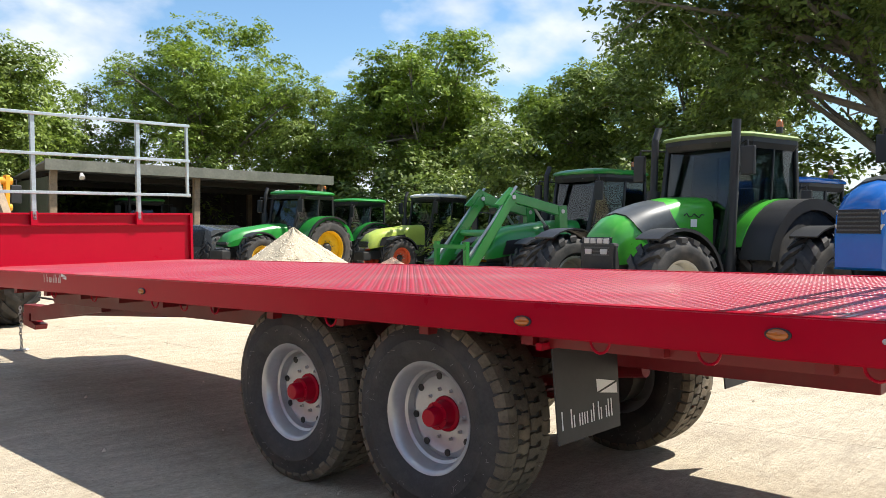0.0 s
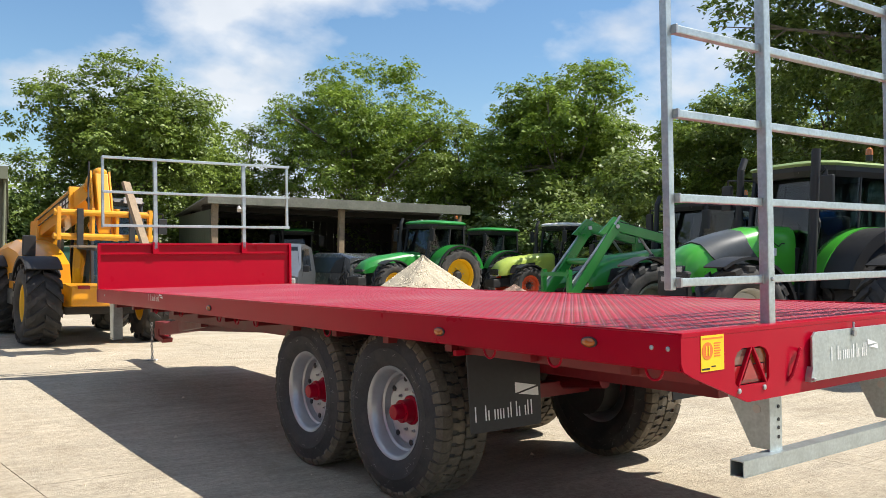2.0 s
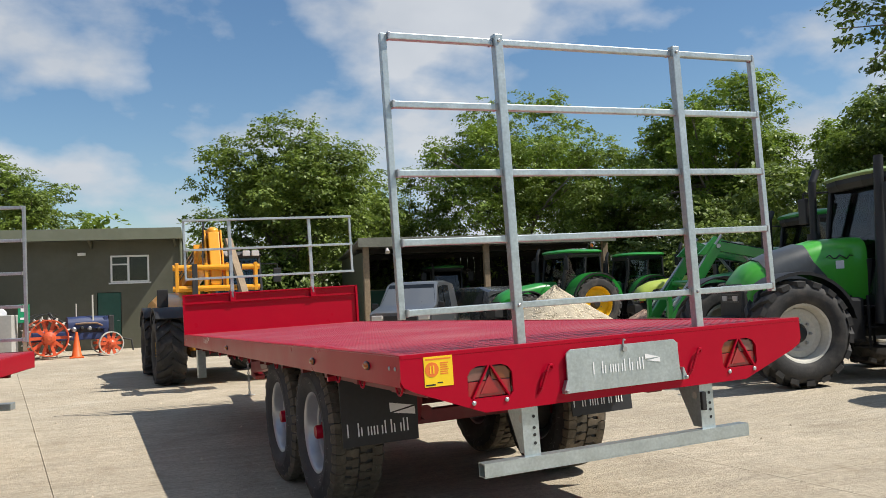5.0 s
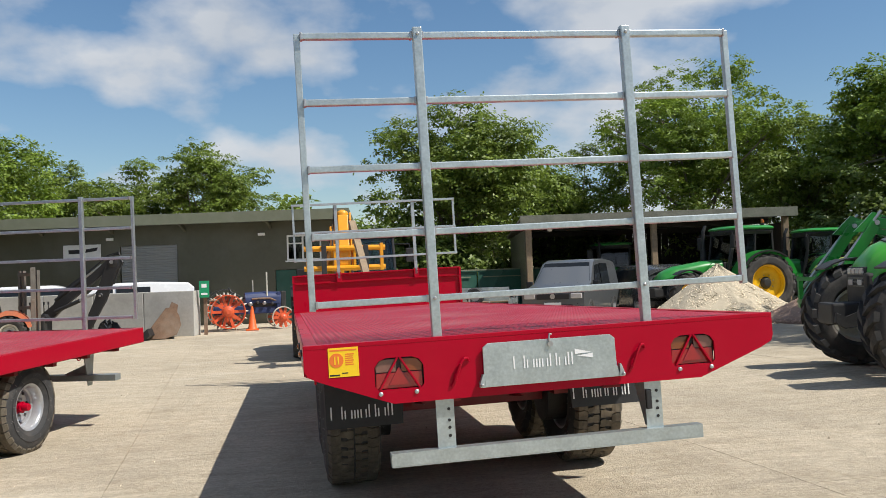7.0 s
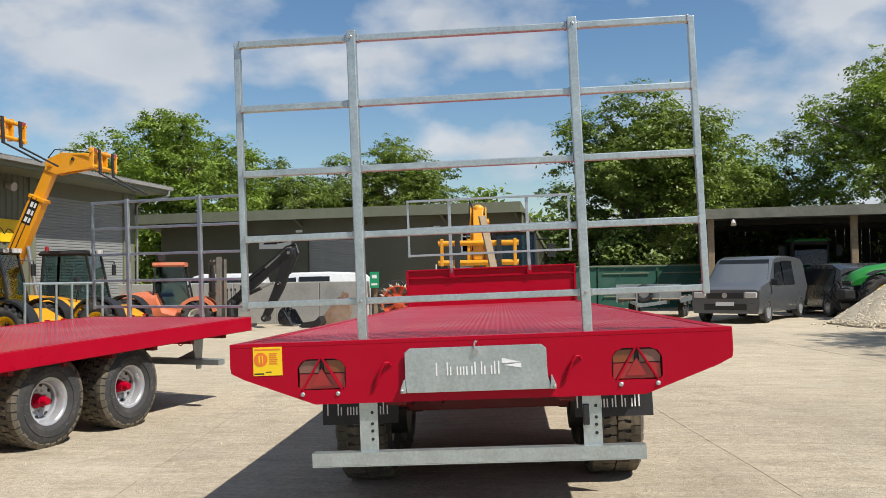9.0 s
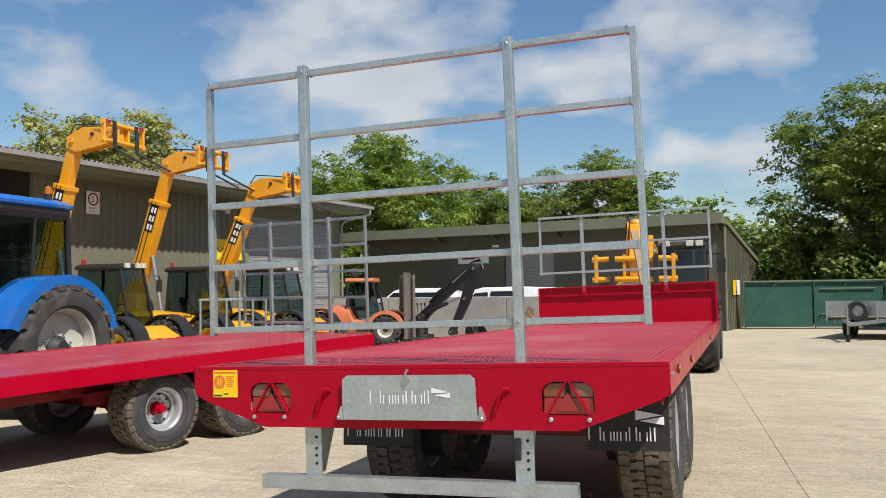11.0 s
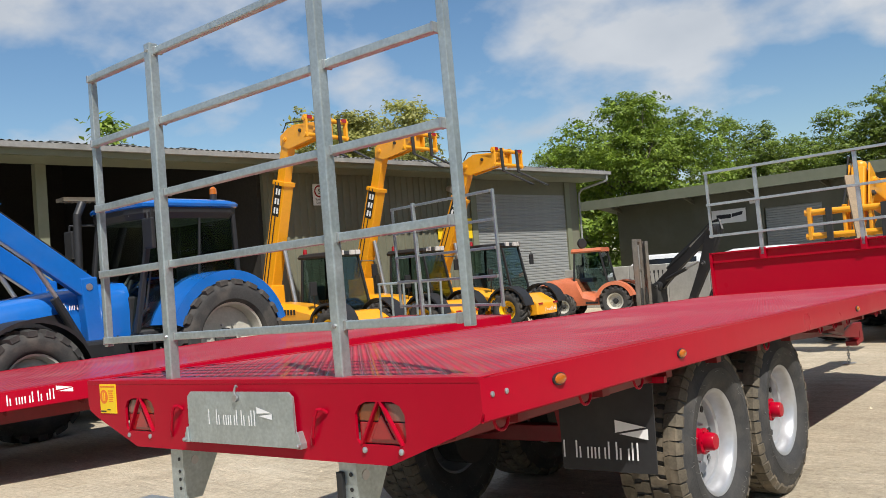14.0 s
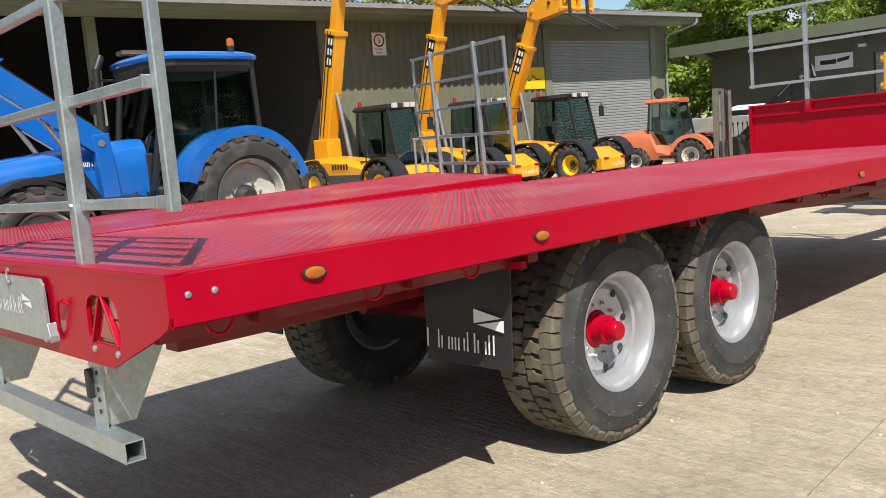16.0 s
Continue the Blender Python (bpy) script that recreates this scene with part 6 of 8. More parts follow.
    # fenders
    for s in (-1, 1):
        bm = B()
        xo = s * (track / 2 + w_rear / 2 - 0.06)
        edge = s * 0.86 if dark_fender else xo
        arc_fender(bm, *sorted((s * 0.60, edge)), 0, R, R + 0.10, radians(18), radians(165), 0.035, 18, 0.0 if dark_fender else 0.14)
        part("rear_fender", bm, fender, t, smooth=True)
        bm = B()
        arc_fender(bm, *sorted((edge if dark_fender else xo - s * 0.03, xo + s * 0.09)), 0, R, R + 0.085, radians(8), radians(140 if dark_fender else 128), 0.03, 18, 0.16 if dark_fender else 0.05)
        if near and not dark_fender:
            bm.free()
        else:
            part("fender_extension", bm, BLACK, t, smooth=True)
        bm = B()
        arc_fender(bm, *sorted((s * (track / 2 + 0.02 - w_front * 0.42), s * (track / 2 + 0.02 + w_front * 0.42))), wb, r, r + 0.09, radians(55), radians(168), 0.02, 10, 0.04)
        beam(bm, (s * 0.5, wb - 0.1, r + 0.05), (s * track / 2, wb - 0.1, r + 0.085), 0.05, 0.03)
        part("front_fender", bm, BLACK, t, smooth=True)
        for k in range(3):
            bm = B()
            box(bm, s * 0.62 - 0.16, 0.98, 0.42 + 0.27 * k, s * 0.62 + 0.2, 1.3, 0.445 + 0.27 * k)
            part("step", bm, BLACK, t)
        for yy in (0.98, 1.29):
            for dx in (-0.17, 0.19):
                bm = B()
                box(bm, s * 0.62 + dx, yy, 0.4, s * 0.62 + dx + 0.02, yy + 0.03, zf)
                part("step_rail", bm, BLACK, t)
        bm = B()
        box(bm, *sorted((s * 0.38, s * 0.78))[:1], 1.35, 0.5, sorted((s * 0.38, s * 0.78))[1], wb - 0.75, zf - 0.02, 0.05)
        part("tank", bm, BLACK, t)
        bm = B()
        pipe(bm, [(s * 0.7, y1 - 0.22, zr - 0.1), (s * 1.0, y1 + 0.0, zr - 0.08), (s * 1.02, y1, zr - 0.2)], 0.015)
        mir = part("mirror_arm", bm, BLACK, t)
        bm = B()
        box(bm, s * 1.02 - 0.11, y1 - 0.03, zr - 0.56, s * 1.02 + 0.11, y1 + 0.03, zr - 0.16, 0.02)
        part("mirror", bm, BLACK, mir)
    if stack:
        bm = B()
        x = 0.62
        rod(bm, (x, y1 + 0.12, zc + 0.55), (x, y1 + 0.10, zc + 1.2), 0.10, 16)
        rod(bm, (x, y1 + 0.10, zc + 1.15), (x, y1 + 0.08, H - 0.15), 0.055, 14)
        rod(bm, (x, y1 + 0.08, H - 0.17), (x + 0.03, y1 - 0.02, H + 0.02), 0.055, 14)
        part("exhaust", bm, BLACK, t, smooth=True)
    if beacon:
        bm = B()
        rod(bm, (-0.6, y0 + 0.25, zr + 0.14), (-0.6, y0 + 0.25, zr + 0.24), 0.05, 12)
        bc = part("beacon_base", bm, BLACK, t)
        bm = B()
        lathe(bm, [(0, 0.055), (0.08, 0.05), (0.11, 0.02)], 14, Matrix.Translation((-0.6, y0 + 0.25, zr + 0.23)) @ Matrix.Rotation(radians(-90), 4, "Y"))
        part("beacon", bm, AMBER, bc, smooth=True)
    bm = B()
    for s in (-1, 1):
        beam(bm, (s * 0.3, -0.5, 0.6), (s * 0.42, -1.15, 0.55), 0.06, 0.08)
        rod(bm, (s * 0.4, -1.0, 0.58), (s * 0.35, -0.6, 1.2), 0.025)
    part("linkage", bm, CHASSIS, t)
    return t


def loader_arms(t, mat, pivot, elbow, tip, half=0.5, tool=True, fork_mat=None, deep=0.2):
    """A front loader on a tractor: pivot, elbow and tip are (y, z)."""
    for s in (-1, 1):
        bm = B()
        beam(bm, (s * half, *pivot), (s * half, *elbow), 0.13, deep, 0.015)
        beam(bm, (s * half, *elbow), (s * half, *tip), 0.13, deep, 0.015)
        prism(bm, [(elbow[0] - 0.35, elbow[1] + 0.05), (elbow[0] + 0.05, elbow[1] + 0.2), (elbow[0] + 0.4, elbow[1] - 0.15), (elbow[0], elbow[1] - 0.2)], "x", s * half - 0.03, s * half + 0.03)
        arm = part("loader_arm", bm, mat, t, "painted front loader arm")
        p, q = Vector((s * half, *pivot)), Vector((s * half, *elbow))
        up = Vector((0, -(q - p).z, (q - p).y)).normalized() * (deep / 2 + 0.012)
        bm = B()
        pipe(bm, [p.lerp(q, f) + up + Vector((s * 0.03, 0, 0)) for f in (0.1, 0.5, 0.95)], 0.012, 6)
        pipe(bm, [p.lerp(q, f) + up - Vector((s * 0.01, 0, 0)) for f in (0.1, 0.5, 0.95)], 0.012, 6)
        part("hose", bm, BLACK, arm)
        for c in (p, q, Vector((s * half, *tip))):
            bm = B()
            rod(bm, c - Vector((0.09, 0, 0)), c + Vector((0.09, 0, 0)), 0.045, 12)
            part("pivot_pin", bm, STEEL, arm)
        bm = B()
        beam(bm, (s * half, pivot[0] - 0.1, pivot[1] - 1.1), (s * half, pivot[0], pivot[1] + 0.12), 0.16, 0.22, 0.015, (0, 1, 0))
        part("loader_bracket", bm, mat, t)
        bm = B()
        mid = (pivot[0] * 0.45 + elbow[0] * 0.55, pivot[1] * 0.45 + elbow[1] * 0.55 - 0.08)
        rod(bm, (s * half, pivot[0] + 0.1, pivot[1] - 0.7), (s * half, (pivot[0] + mid[0]) / 2 + 0.05, (pivot[1] - 0.7 + mid[1]) / 2), 0.055, 12)
        part("lift_ram", bm, BLACK, t)
        bm = B()
        rod(bm, (s * half, (pivot[0] + mid[0]) / 2, (pivot[1] - 0.7 + mid[1]) / 2 - 0.03), (s * half, *mid), 0.03, 10)
        rod(bm, (s * (half + 0.02), elbow[0] - 0.1, elbow[1] + 0.22), (s * (half + 0.02), tip[0], tip[1] + 0.28), 0.03, 10)
        part("ram_rod", bm, STEEL, t)
    bm = B()
    y, z = elbow[0] + (tip[0] - elbow[0]) * 0.5, elbow[1] + (tip[1] - elbow[1]) * 0.5
    rod(bm, (-half, y, z), (half, y, z), 0.07, 14)
    part("cross_tube", bm, mat, t)
    if tool:
        bm = B()
        for dz in (0.0, 0.45):
            beam(bm, (-0.62, tip[0] + 0.08, tip[1] + dz), (0.62, tip[0] + 0.08, tip[1] + dz), 0.06, 0.08)
        for s in (-1, 1):
            beam(bm, (s * half, tip[0] + 0.06, tip[1] - 0.12), (s * half, tip[0] + 0.06, tip[1] + 0.55), 0.1, 0.08, 0, (0, 1, 0))
        part("tool_carrier", bm, fork_mat or BLACK, t)


def telehandler(label, m, scale, boom, angle, length, fork="forks", group="", roof_z=2.05, big=False, name="telehandler"):
    """A telescopic handler: boom pivots at the back on the right side, cab on the left."""
    t = thing(name, label, "telehandler", m, group)
    k = scale
    wb, R, tw, track = 2.3 * k, (0.58 if big else 0.50) * k, (0.46 if big else 0.38) * k, (1.62 if big else 1.5) * k
    swell = 1.32 if big else 1.0
    for s in (-1, 1):
        flip = Matrix.Identity(4) if s > 0 else Matrix.Rotation(math.pi, 4, "Z")
        for y in (0, wb):
            farm_wheel(t, Matrix.Translation((s * track / 2, y, R)) @ flip @ Matrix.Rotation(0.5 * y, 4, "X"), R, tw, 0.47, WHEELYELLOW, 16)
            bm = B()
            arc_fender(bm, *sorted((s * (track / 2 - tw * 0.5), s * (track / 2 + tw * 0.5))), y, R, R + 0.09 * k, radians(48 if big else 10), radians(150 if big else 170), 0.025, 10, 0.05)
            part("fender", bm, BLACK, t, smooth=True)
    bm = B()
    box(bm, -0.5 * k, -0.55 * k, (0.42 if big else 0.34) * k, 0.5 * k, wb + (0.2 if big else 0.35) * k, 0.75 * k, 0.04)
    part("chassis", bm, CHASSIS if big else HANDLER, t)
    bm = B()
    toe = 0.56 * k if big else 0.34 * k
    prism(bm, [(wb + 0.1 * k, toe - 0.04 * k), (wb + 0.62 * k, toe), (wb + 0.62 * k, toe + 0.28 * k), (wb + 0.2 * k, 0.86 * k), (wb - 0.2 * k, 0.86 * k)], "x", -0.42 * k, 0.5 * k, 0.03)
    bump = part("front_frame", bm, HANDLER, t)
    bm = wordmark(B(), -0.16 * k, toe + 0.07 * k, 0.10 * k, lambda x, z: (-x, wb + 0.623 * k, z), wedge=False)
    tagged(part("printed_mark", bm, WHITE, bump), kind="stuff")
    for s in (-1, 1):
        bm = B()
        box(bm, s * 0.34 * k - 0.09, wb + 0.55 * k, toe + 0.24 * k, s * 0.34 * k + 0.09, wb + 0.64 * k, toe + 0.29 * k, 0.01)
        part("front_lamp", bm, REDLENS, bump)
    # engine cover on the right
    bm = B()
    loft(bm, [[(0.30 * k, y, z0), (0.86 * k, y, z0), (0.90 * k, y, z1 - 0.12 * k), (0.78 * k, y, z1), (0.34 * k, y, z1)] for y, z0, z1 in ((-0.75 * k, 0.6 * k, 0.95 * k * swell), (-0.55 * k, 0.5 * k, 1.08 * k * swell), (0.5 * k, 0.5 * k, 1.14 * k * swell), (1.2 * k, 0.5 * k, 1.08 * k * swell), (1.7 * k, 0.5 * k, 0.98 * k * swell), (2.1 * k, 0.6 * k, 0.86 * k * swell))])
    cover_ob = part("engine_cover", bm, HANDLER, t, smooth=True)
    bm = B()
    box(bm, 0.885 * k, 0.55 * k, 0.50 * k, 0.905 * k, 1.70 * k, 0.74 * k, 0.008)
    part("side_panel", bm, DARKGREY, cover_ob, "dark grey lower side panel")
    for q in range(6):
        bm = B()
        box(bm, 0.895 * k, (0.72 + 0.10 * q) * k, 0.86 * k, 0.912 * k, (0.77 + 0.10 * q) * k, 0.98 * k, 0.004)
        part("vent_slot", bm, BLACK, cover_ob)
    bm = B()
    box(bm, -0.5 * k, -0.86 * k, 0.45 * k, 0.5 * k, -0.5 * k, 1.05 * k, 0.06)
    part("counterweight", bm, HANDLER, t)
    # cab on the left
    x0, x1, y0, y1, zf, zr = -0.86 * k, -0.04 * k, 0.42 * k, 1.75 * k, 0.62 * k, roof_z
    corners = {"a": ((x0, y1 + 0.1 * k, zf + 0.25), (x0 + 0.04, y1 - 0.16 * k, zr - 0.06)), "b": ((x1, y1 + 0.1 * k, zf + 0.25), (x1 - 0.04, y1 - 0.16 * k, zr - 0.06)),
               "c": ((x0, y0, zf), (x0 + 0.04, y0 + 0.1, zr - 0.08)), "d": ((x1, y0, zf), (x1 - 0.04, y0 + 0.1, zr - 0.08))}
    for p, q in corners.values():
        bm = B()
        beam(bm, p, q, 0.05, 0.055, 0.01, (0, 1, 0))
        part("pillar", bm, BLACK, t)
    for u, v, nm in (("a", "b", "windscreen"), ("c", "a", "door_glass"), ("d", "c", "rear_window"), ("b", "d", "window")):
        bm = B()
        plate(bm, [corners[u][0], corners[v][0], corners[v][1], corners[u][1]], 0.005)
        part(nm, bm, GLASS, t).visible_shadow = False
    bm = B()
    box(bm, x0, y0, zf - 0.22, x1, y1 + 0.12 * k, zf + 0.22, 0.03)
    part("cab_base", bm, BLACK, t)
    bm = B()
    loft(bm, [[(x0 + d, y0 - 0.02 + d, z), (x1 - d, y0 - 0.02 + d, z), (x1 - d, y1 - 0.1 * k - d, z), (x0 + d, y1 - 0.1 * k - d, z)] for d, z in ((0.02, zr - 0.08), (0.0, zr - 0.03), (0.04, zr + 0.03), (0.12, zr + 0.05))])
    roof = part("roof", bm, BLACK, t, "black cab roof")
    for x in (x0 + 0.12, x0 + 0.30, x1 - 0.18):
        bm = B()
        box(bm, x - 0.07, y1 - 0.11 * k, zr - 0.05, x + 0.07, y1 - 0.05 * k, zr + 0.06, 0.01)
        part("work_lamp", bm, CLEARLENS, roof)
    bm = B()
    lathe(bm, [(0, 0.05), (0.1, 0.045), (0.12, 0.02)], 12, Matrix.Translation((x1 - 0.1, y0 + 0.15, zr + 0.04)) @ Matrix.Rotation(radians(-90), 4, "Y"))
    part("beacon", bm, REDLENS, roof)
    bm = B()
    box(bm, x0 + 0.2, y0 + 0.15, zf + 0.2, x1 - 0.15, y0 + 0.6, zf + 0.36, 0.04)
    box(bm, x0 + 0.2, y0 + 0.08, zf + 0.3, x1 - 0.15, y0 + 0.2, zf + 0.85, 0.04)
    part("seat", bm, DARKGREY, t)
    bm = B()
    lathe(bm, [(0, 0.15), (0.02, 0.17), (0.04, 0.15), (0.02, 0.13)], 16, Matrix.Translation(((x0 + x1) / 2, y1 - 0.35, zf + 0.62)) @ Matrix.Rotation(radians(-50), 4, "X") @ Matrix.Rotation(radians(90), 4, "Y"), closed=True)
    part("steering_wheel", bm, BLACK, t)
    bm = B()
    pipe(bm, [(x0 + 0.02, y1 - 0.3, zr - 0.2), (x0 - 0.28, y1 + 0.05, zr - 0.22), (x0 - 0.28, y1 + 0.05, zr - 0.35)], 0.013)
    arm = part("mirror_arm", bm, BLACK, t)
    bm = B()
    box(bm, x0 - 0.36, y1 + 0.02, zr - 0.58, x0 - 0.2, y1 + 0.07, zr - 0.3, 0.015)
    part("mirror", bm, BLACK, arm)
    bm = B()
    pipe(bm, [(0.75 * k, 1.75 * k, 0.95 * k), (0.85 * k, 1.85 * k, 1.25 * k), (0.85 * k, 1.85 * k, 1.4 * k)], 0.013)
    box(bm, 0.76 * k, 1.82 * k, 1.25 * k, 0.94 * k, 1.87 * k, 1.55 * k, 0.015)
    part("side_mirror", bm, BLACK, t)
    # boom
    bx = 0.17 * k
    a = radians(angle)
    piv = Vector((bx, -0.35 * k, boom))
    d = Vector((0, math.cos(a), math.sin(a)))
    n = Vector((0, -math.sin(a), math.cos(a)))
    bm = B()
    box(bm, bx - 0.2 * k, -0.65 * k, 0.7 * k, bx + 0.2 * k, -0.1 * k, boom + 0.12, 0.03)
    part("boom_tower", bm, HANDLER, t)
    bm = B()
    beam(bm, piv - d * 0.3, piv + d * length * 0.72, 0.29 * k, 0.37 * k, 0.02, n)
    main = part("outer_boom", bm, HANDLER, t, "yellow outer boom with a plain white mark")
    bm = B()
    beam(bm, piv + d * length * 0.68, piv + d * length, 0.22 * k, 0.25 * k, 0.015, n)
    beam(bm, piv + d * length * 0.70, piv + d * length * 0.73, 0.34 * k, 0.42 * k, 0.015, n)
    part("inner_boom", bm, HANDLER, t)
    for s in (-1, 1):
        bm = B()
        off = Vector((s * (0.145 * k + 0.003), 0, 0))
        c0, w = piv + d * length * 0.50 + off, length * 0.2
        bm.faces.new([bm.verts.new(p) for p in (c0 - n * 0.11 * k, c0 + d * w - n * 0.11 * k, c0 + d * w + n * 0.11 * k, c0 + n * 0.11 * k)])
        panel = part("mark_panel", bm, BLACK, main)
        bm = B()
        for j in range(3):
            q = c0 + d * w * (0.08 + 0.31 * j) + Vector((s * 0.003, 0, 0))
            bm.faces.new([bm.verts.new(p) for p in (q - n * 0.075 * k, q + d * w * 0.2 - n * 0.075 * k, q + d * w * 0.2 + n * 0.075 * k, q + n * 0.075 * k)])
        tagged(part("printed_mark", bm, WHITE, panel), kind="stuff")
    bm = B()
    pipe(bm, [piv + Vector((0.17 * k, 0, 0)) + d * length * f + n * 0.1 for f in (0.05, 0.3, 0.55, 0.72)], 0.012)
    part("hose", bm, BLACK, t)
    bm = B()
    pipe(bm, [piv + Vector((0.17 * k, 0, 0)) + d * length * f - n * 0.02 for f in (0.05, 0.3, 0.55, 0.72)], 0.012)
    part("hose", bm, BLACK, t)
    bm = B()
    rod(bm, (bx, 0.55 * k, 0.75 * k), piv + d * length * 0.34 - n * 0.2 * k, 0.05 * k, 12)
    part("lift_ram", bm, STEEL, t)
    # head and carriage
    tip = piv + d * length
    head = tip + Vector((0, 0.34 * k if angle < 45 else 1.1 * k, -0.55 * k if angle < 45 else 0.04))
    bm = B()
    up = Vector((0, 0, 1))
    prism(bm, [(tip.y - 0.05, tip.z - 0.16 * k), (tip.y - 0.12, tip.z + 0.14 * k), (tip.y + 0.22 * k, tip.z + (0.20 if big else 0.3) * k), (head.y + 0.1, head.z + 0.2 * k), (head.y + 0.1, head.z - 0.1 * k), (tip.y + 0.1, tip.z - 0.2 * k)], "x", bx - 0.085 * k, bx + 0.085 * k, 0.02)
    nose_ob = part("boom_head", bm, HANDLER, t)
    if big:
        bm = B()
        lathe(bm, [(0, 0.10), (0.06, 0.11), (0.10, 0.09), (0.13, 0.03)], 16, Matrix.Translation((bx, tip.y + 0.14, tip.z + 0.17 * k)) @ Matrix.Rotation(radians(-90), 4, "Y"))
        part("head_cap", bm, HANDLER, nose_ob, smooth=True)
    for s in (-1, 1):
        bm = B()
        prism(bm, [(tip.y - 0.16, tip.z - 0.12 * k), (tip.y - 0.14, tip.z + 0.10 * k), (tip.y + 0.14 * k, tip.z + 0.24 * k), (head.y + 0.04, head.z + 0.16 * k), (head.y + 0.04, head.z - 0.12 * k), (tip.y + 0.12, tip.z - 0.24 * k)], "x", bx + s * 0.125 * k - 0.014, bx + s * 0.125 * k + 0.014, 0.005)
        cheek = part("cheek_plate", bm, HANDLER, nose_ob)
        for py, pz, pr in ((tip.y, tip.z, 0.055), (head.y - 0.06, head.z + 0.02, 0.05), ((tip.y + head.y) / 2, (tip.z + head.z) / 2 + 0.1 * k, 0.04)):
            bm = B()
            rod(bm, (bx + s * 0.13 * k, py, pz), (bx + s * 0.17 * k, py, pz), pr * k, 14)
            rod(bm, (bx + s * 0.165 * k, py, pz), (bx + s * 0.185 * k, py, pz), pr * 0.45 * k, 8)
            part("pin_boss", bm, CHASSIS if pr < 0.045 else HANDLER, nose_ob)
    bm = B()
    rod(bm, (bx, tip.y - 0.1, tip.z + 0.16 * k), (bx, (tip.y + head.y) / 2, (tip.z + head.z) / 2 + 0.22 * k), 0.045 * k, 12)
    rod(bm, (bx, (tip.y + head.y) / 2, (tip.z + head.z) / 2 + 0.22 * k), (bx, head.y + 0.06, head.z + 0.16 * k), 0.026 * k, 10)
    part("tilt_ram", bm, STEEL, nose_ob)
    bm = B()
    pipe(bm, [(bx + 0.09 * k, tip.y - 0.1, tip.z + 0.17 * k), (bx + 0.14 * k, tip.y + 0.1 * k, tip.z + 0.36 * k), (bx + 0.16 * k, (tip.y + head.y) / 2, (tip.z + head.z) / 2 + 0.3 * k), (bx + 0.2 * k, head.y + 0.05, head.z + 0.2 * k)], 0.014, 6)
    part("hose", bm, BLACK, nose_ob)
    bm = B()
    y, z = head.y + 0.14, head.z
    for dz in (-0.16, 0.2):
        rod(bm, (bx - 0.66 * k, y, z + dz), (bx + 0.66 * k, y, z + dz), 0.05, 12)
    for s in (-1, 1):
        beam(bm, (bx + s * 0.6 * k, y, z - 0.22), (bx + s * 0.6 * k, y, z + 0.28), 0.06, 0.1, 0.01, (0, 1, 0))
        beam(bm, (bx + s * 0.16 * k, y - 0.05, z - 0.22), (bx + s * 0.16 * k, y - 0.05, z + 0.28), 0.05, 0.14, 0.01, (0, 1, 0))
    car = part("fork_carriage", bm, HANDLER, t)
    for s in (() if big else (-1, 1)):
        bm = B()
        box(bm, bx + s * 0.515 * k - 0.07 * k, y + 0.03, z + 0.19, bx + s * 0.515 * k + 0.07 * k, y + 0.055, z + 0.27)
        part("warning_label", bm, REDLENS, car)
    for s in (-1, 1):
        bm = B()
        x = bx + s * 0.34 * k
        beam(bm, (x, y + 0.06, z + 0.26), (x, y + 0.09, z - 0.34), 0.09, 0.04, 0.006, (0, 1, 0))
        if fork == "down":
            beam(bm, (x, y + 0.08, z - 0.32), (x, y + 0.95, z - 0.78), 0.09, 0.035, 0.006)
        else:
            beam(bm, (x, y + 0.08, z - 0.33), (x, y + 1.1, z - 0.36), 0.09, 0.035, 0.006)
        part("fork_tine", bm, CHASSIS, car, "dark steel fork tine")
    return t


LEFT_ROW = "machines in front of the workshop"
nh = tractor("blue tractor with a front loader beside the workshop", pose(-8.08, 5.2, -0.03, 0, 0, 180), BLUE, BLUE, CREAM, CREAM, H=2.95, R=0.88, r=0.66, wb=2.75, glass_mat=GLASS, group=LEFT_ROW, near=True)
loader_arms(nh, BLUE, (1.75, 1.75), (3.1, 2.75), (4.3, 1.6), 0.52, deep=0.28)
bm = wordmark(B(), 0.0, 0.0, 0.09, lambda a, b: (-0.452, 2.1 - a, 1.47 + b), wedge=False)
tagged(part("printed_mark", bm, WHITE, nh), kind="stuff")
ag = tractor("bright green tractor with a dark hood insert and pale roof", pose(8.56, 4.94, 0.078, 0, 0, 74.7), LIME, PALEGREEN, CREAM, CREAM, H=2.98, R=0.92, r=0.69, wb=2.5, w_rear=0.62, w_front=0.48, track=2.0, hood_mat=DARKGREY, glass_mat=DARKGLASS, nose=BLACK, near=True, snout=0.30, cab=(-0.42, 1.05), hood_z=1.92, dark_fender=True)
jl = tractor("deep green tractor with a lowered front loader", pose(12.4, 9.65, 0, 0, 0, 74), JDGREEN, JDGREEN, WHEELYELLOW, WHEELYELLOW, H=2.95, R=0.9, r=0.66, wb=2.65, glass_mat=DARKGLASS)
loader_arms(jl, JDGREEN, (1.75, 1.95), (3.0, 2.2), (4.0, 0.75), 0.55, fork_mat=JDGREEN)
cl = tractor("yellow green tractor with a white roof and red wheels", pose(18.65, 20.4, 0, 0, 0, 81), CLGREEN, FRAMEWHITE, ORANGE, ORANGE, H=2.95, R=0.9, r=0.65, wb=2.55, w_rear=0.5, w_front=0.42, track=1.8, glass_mat=GLASS, beacon=False)
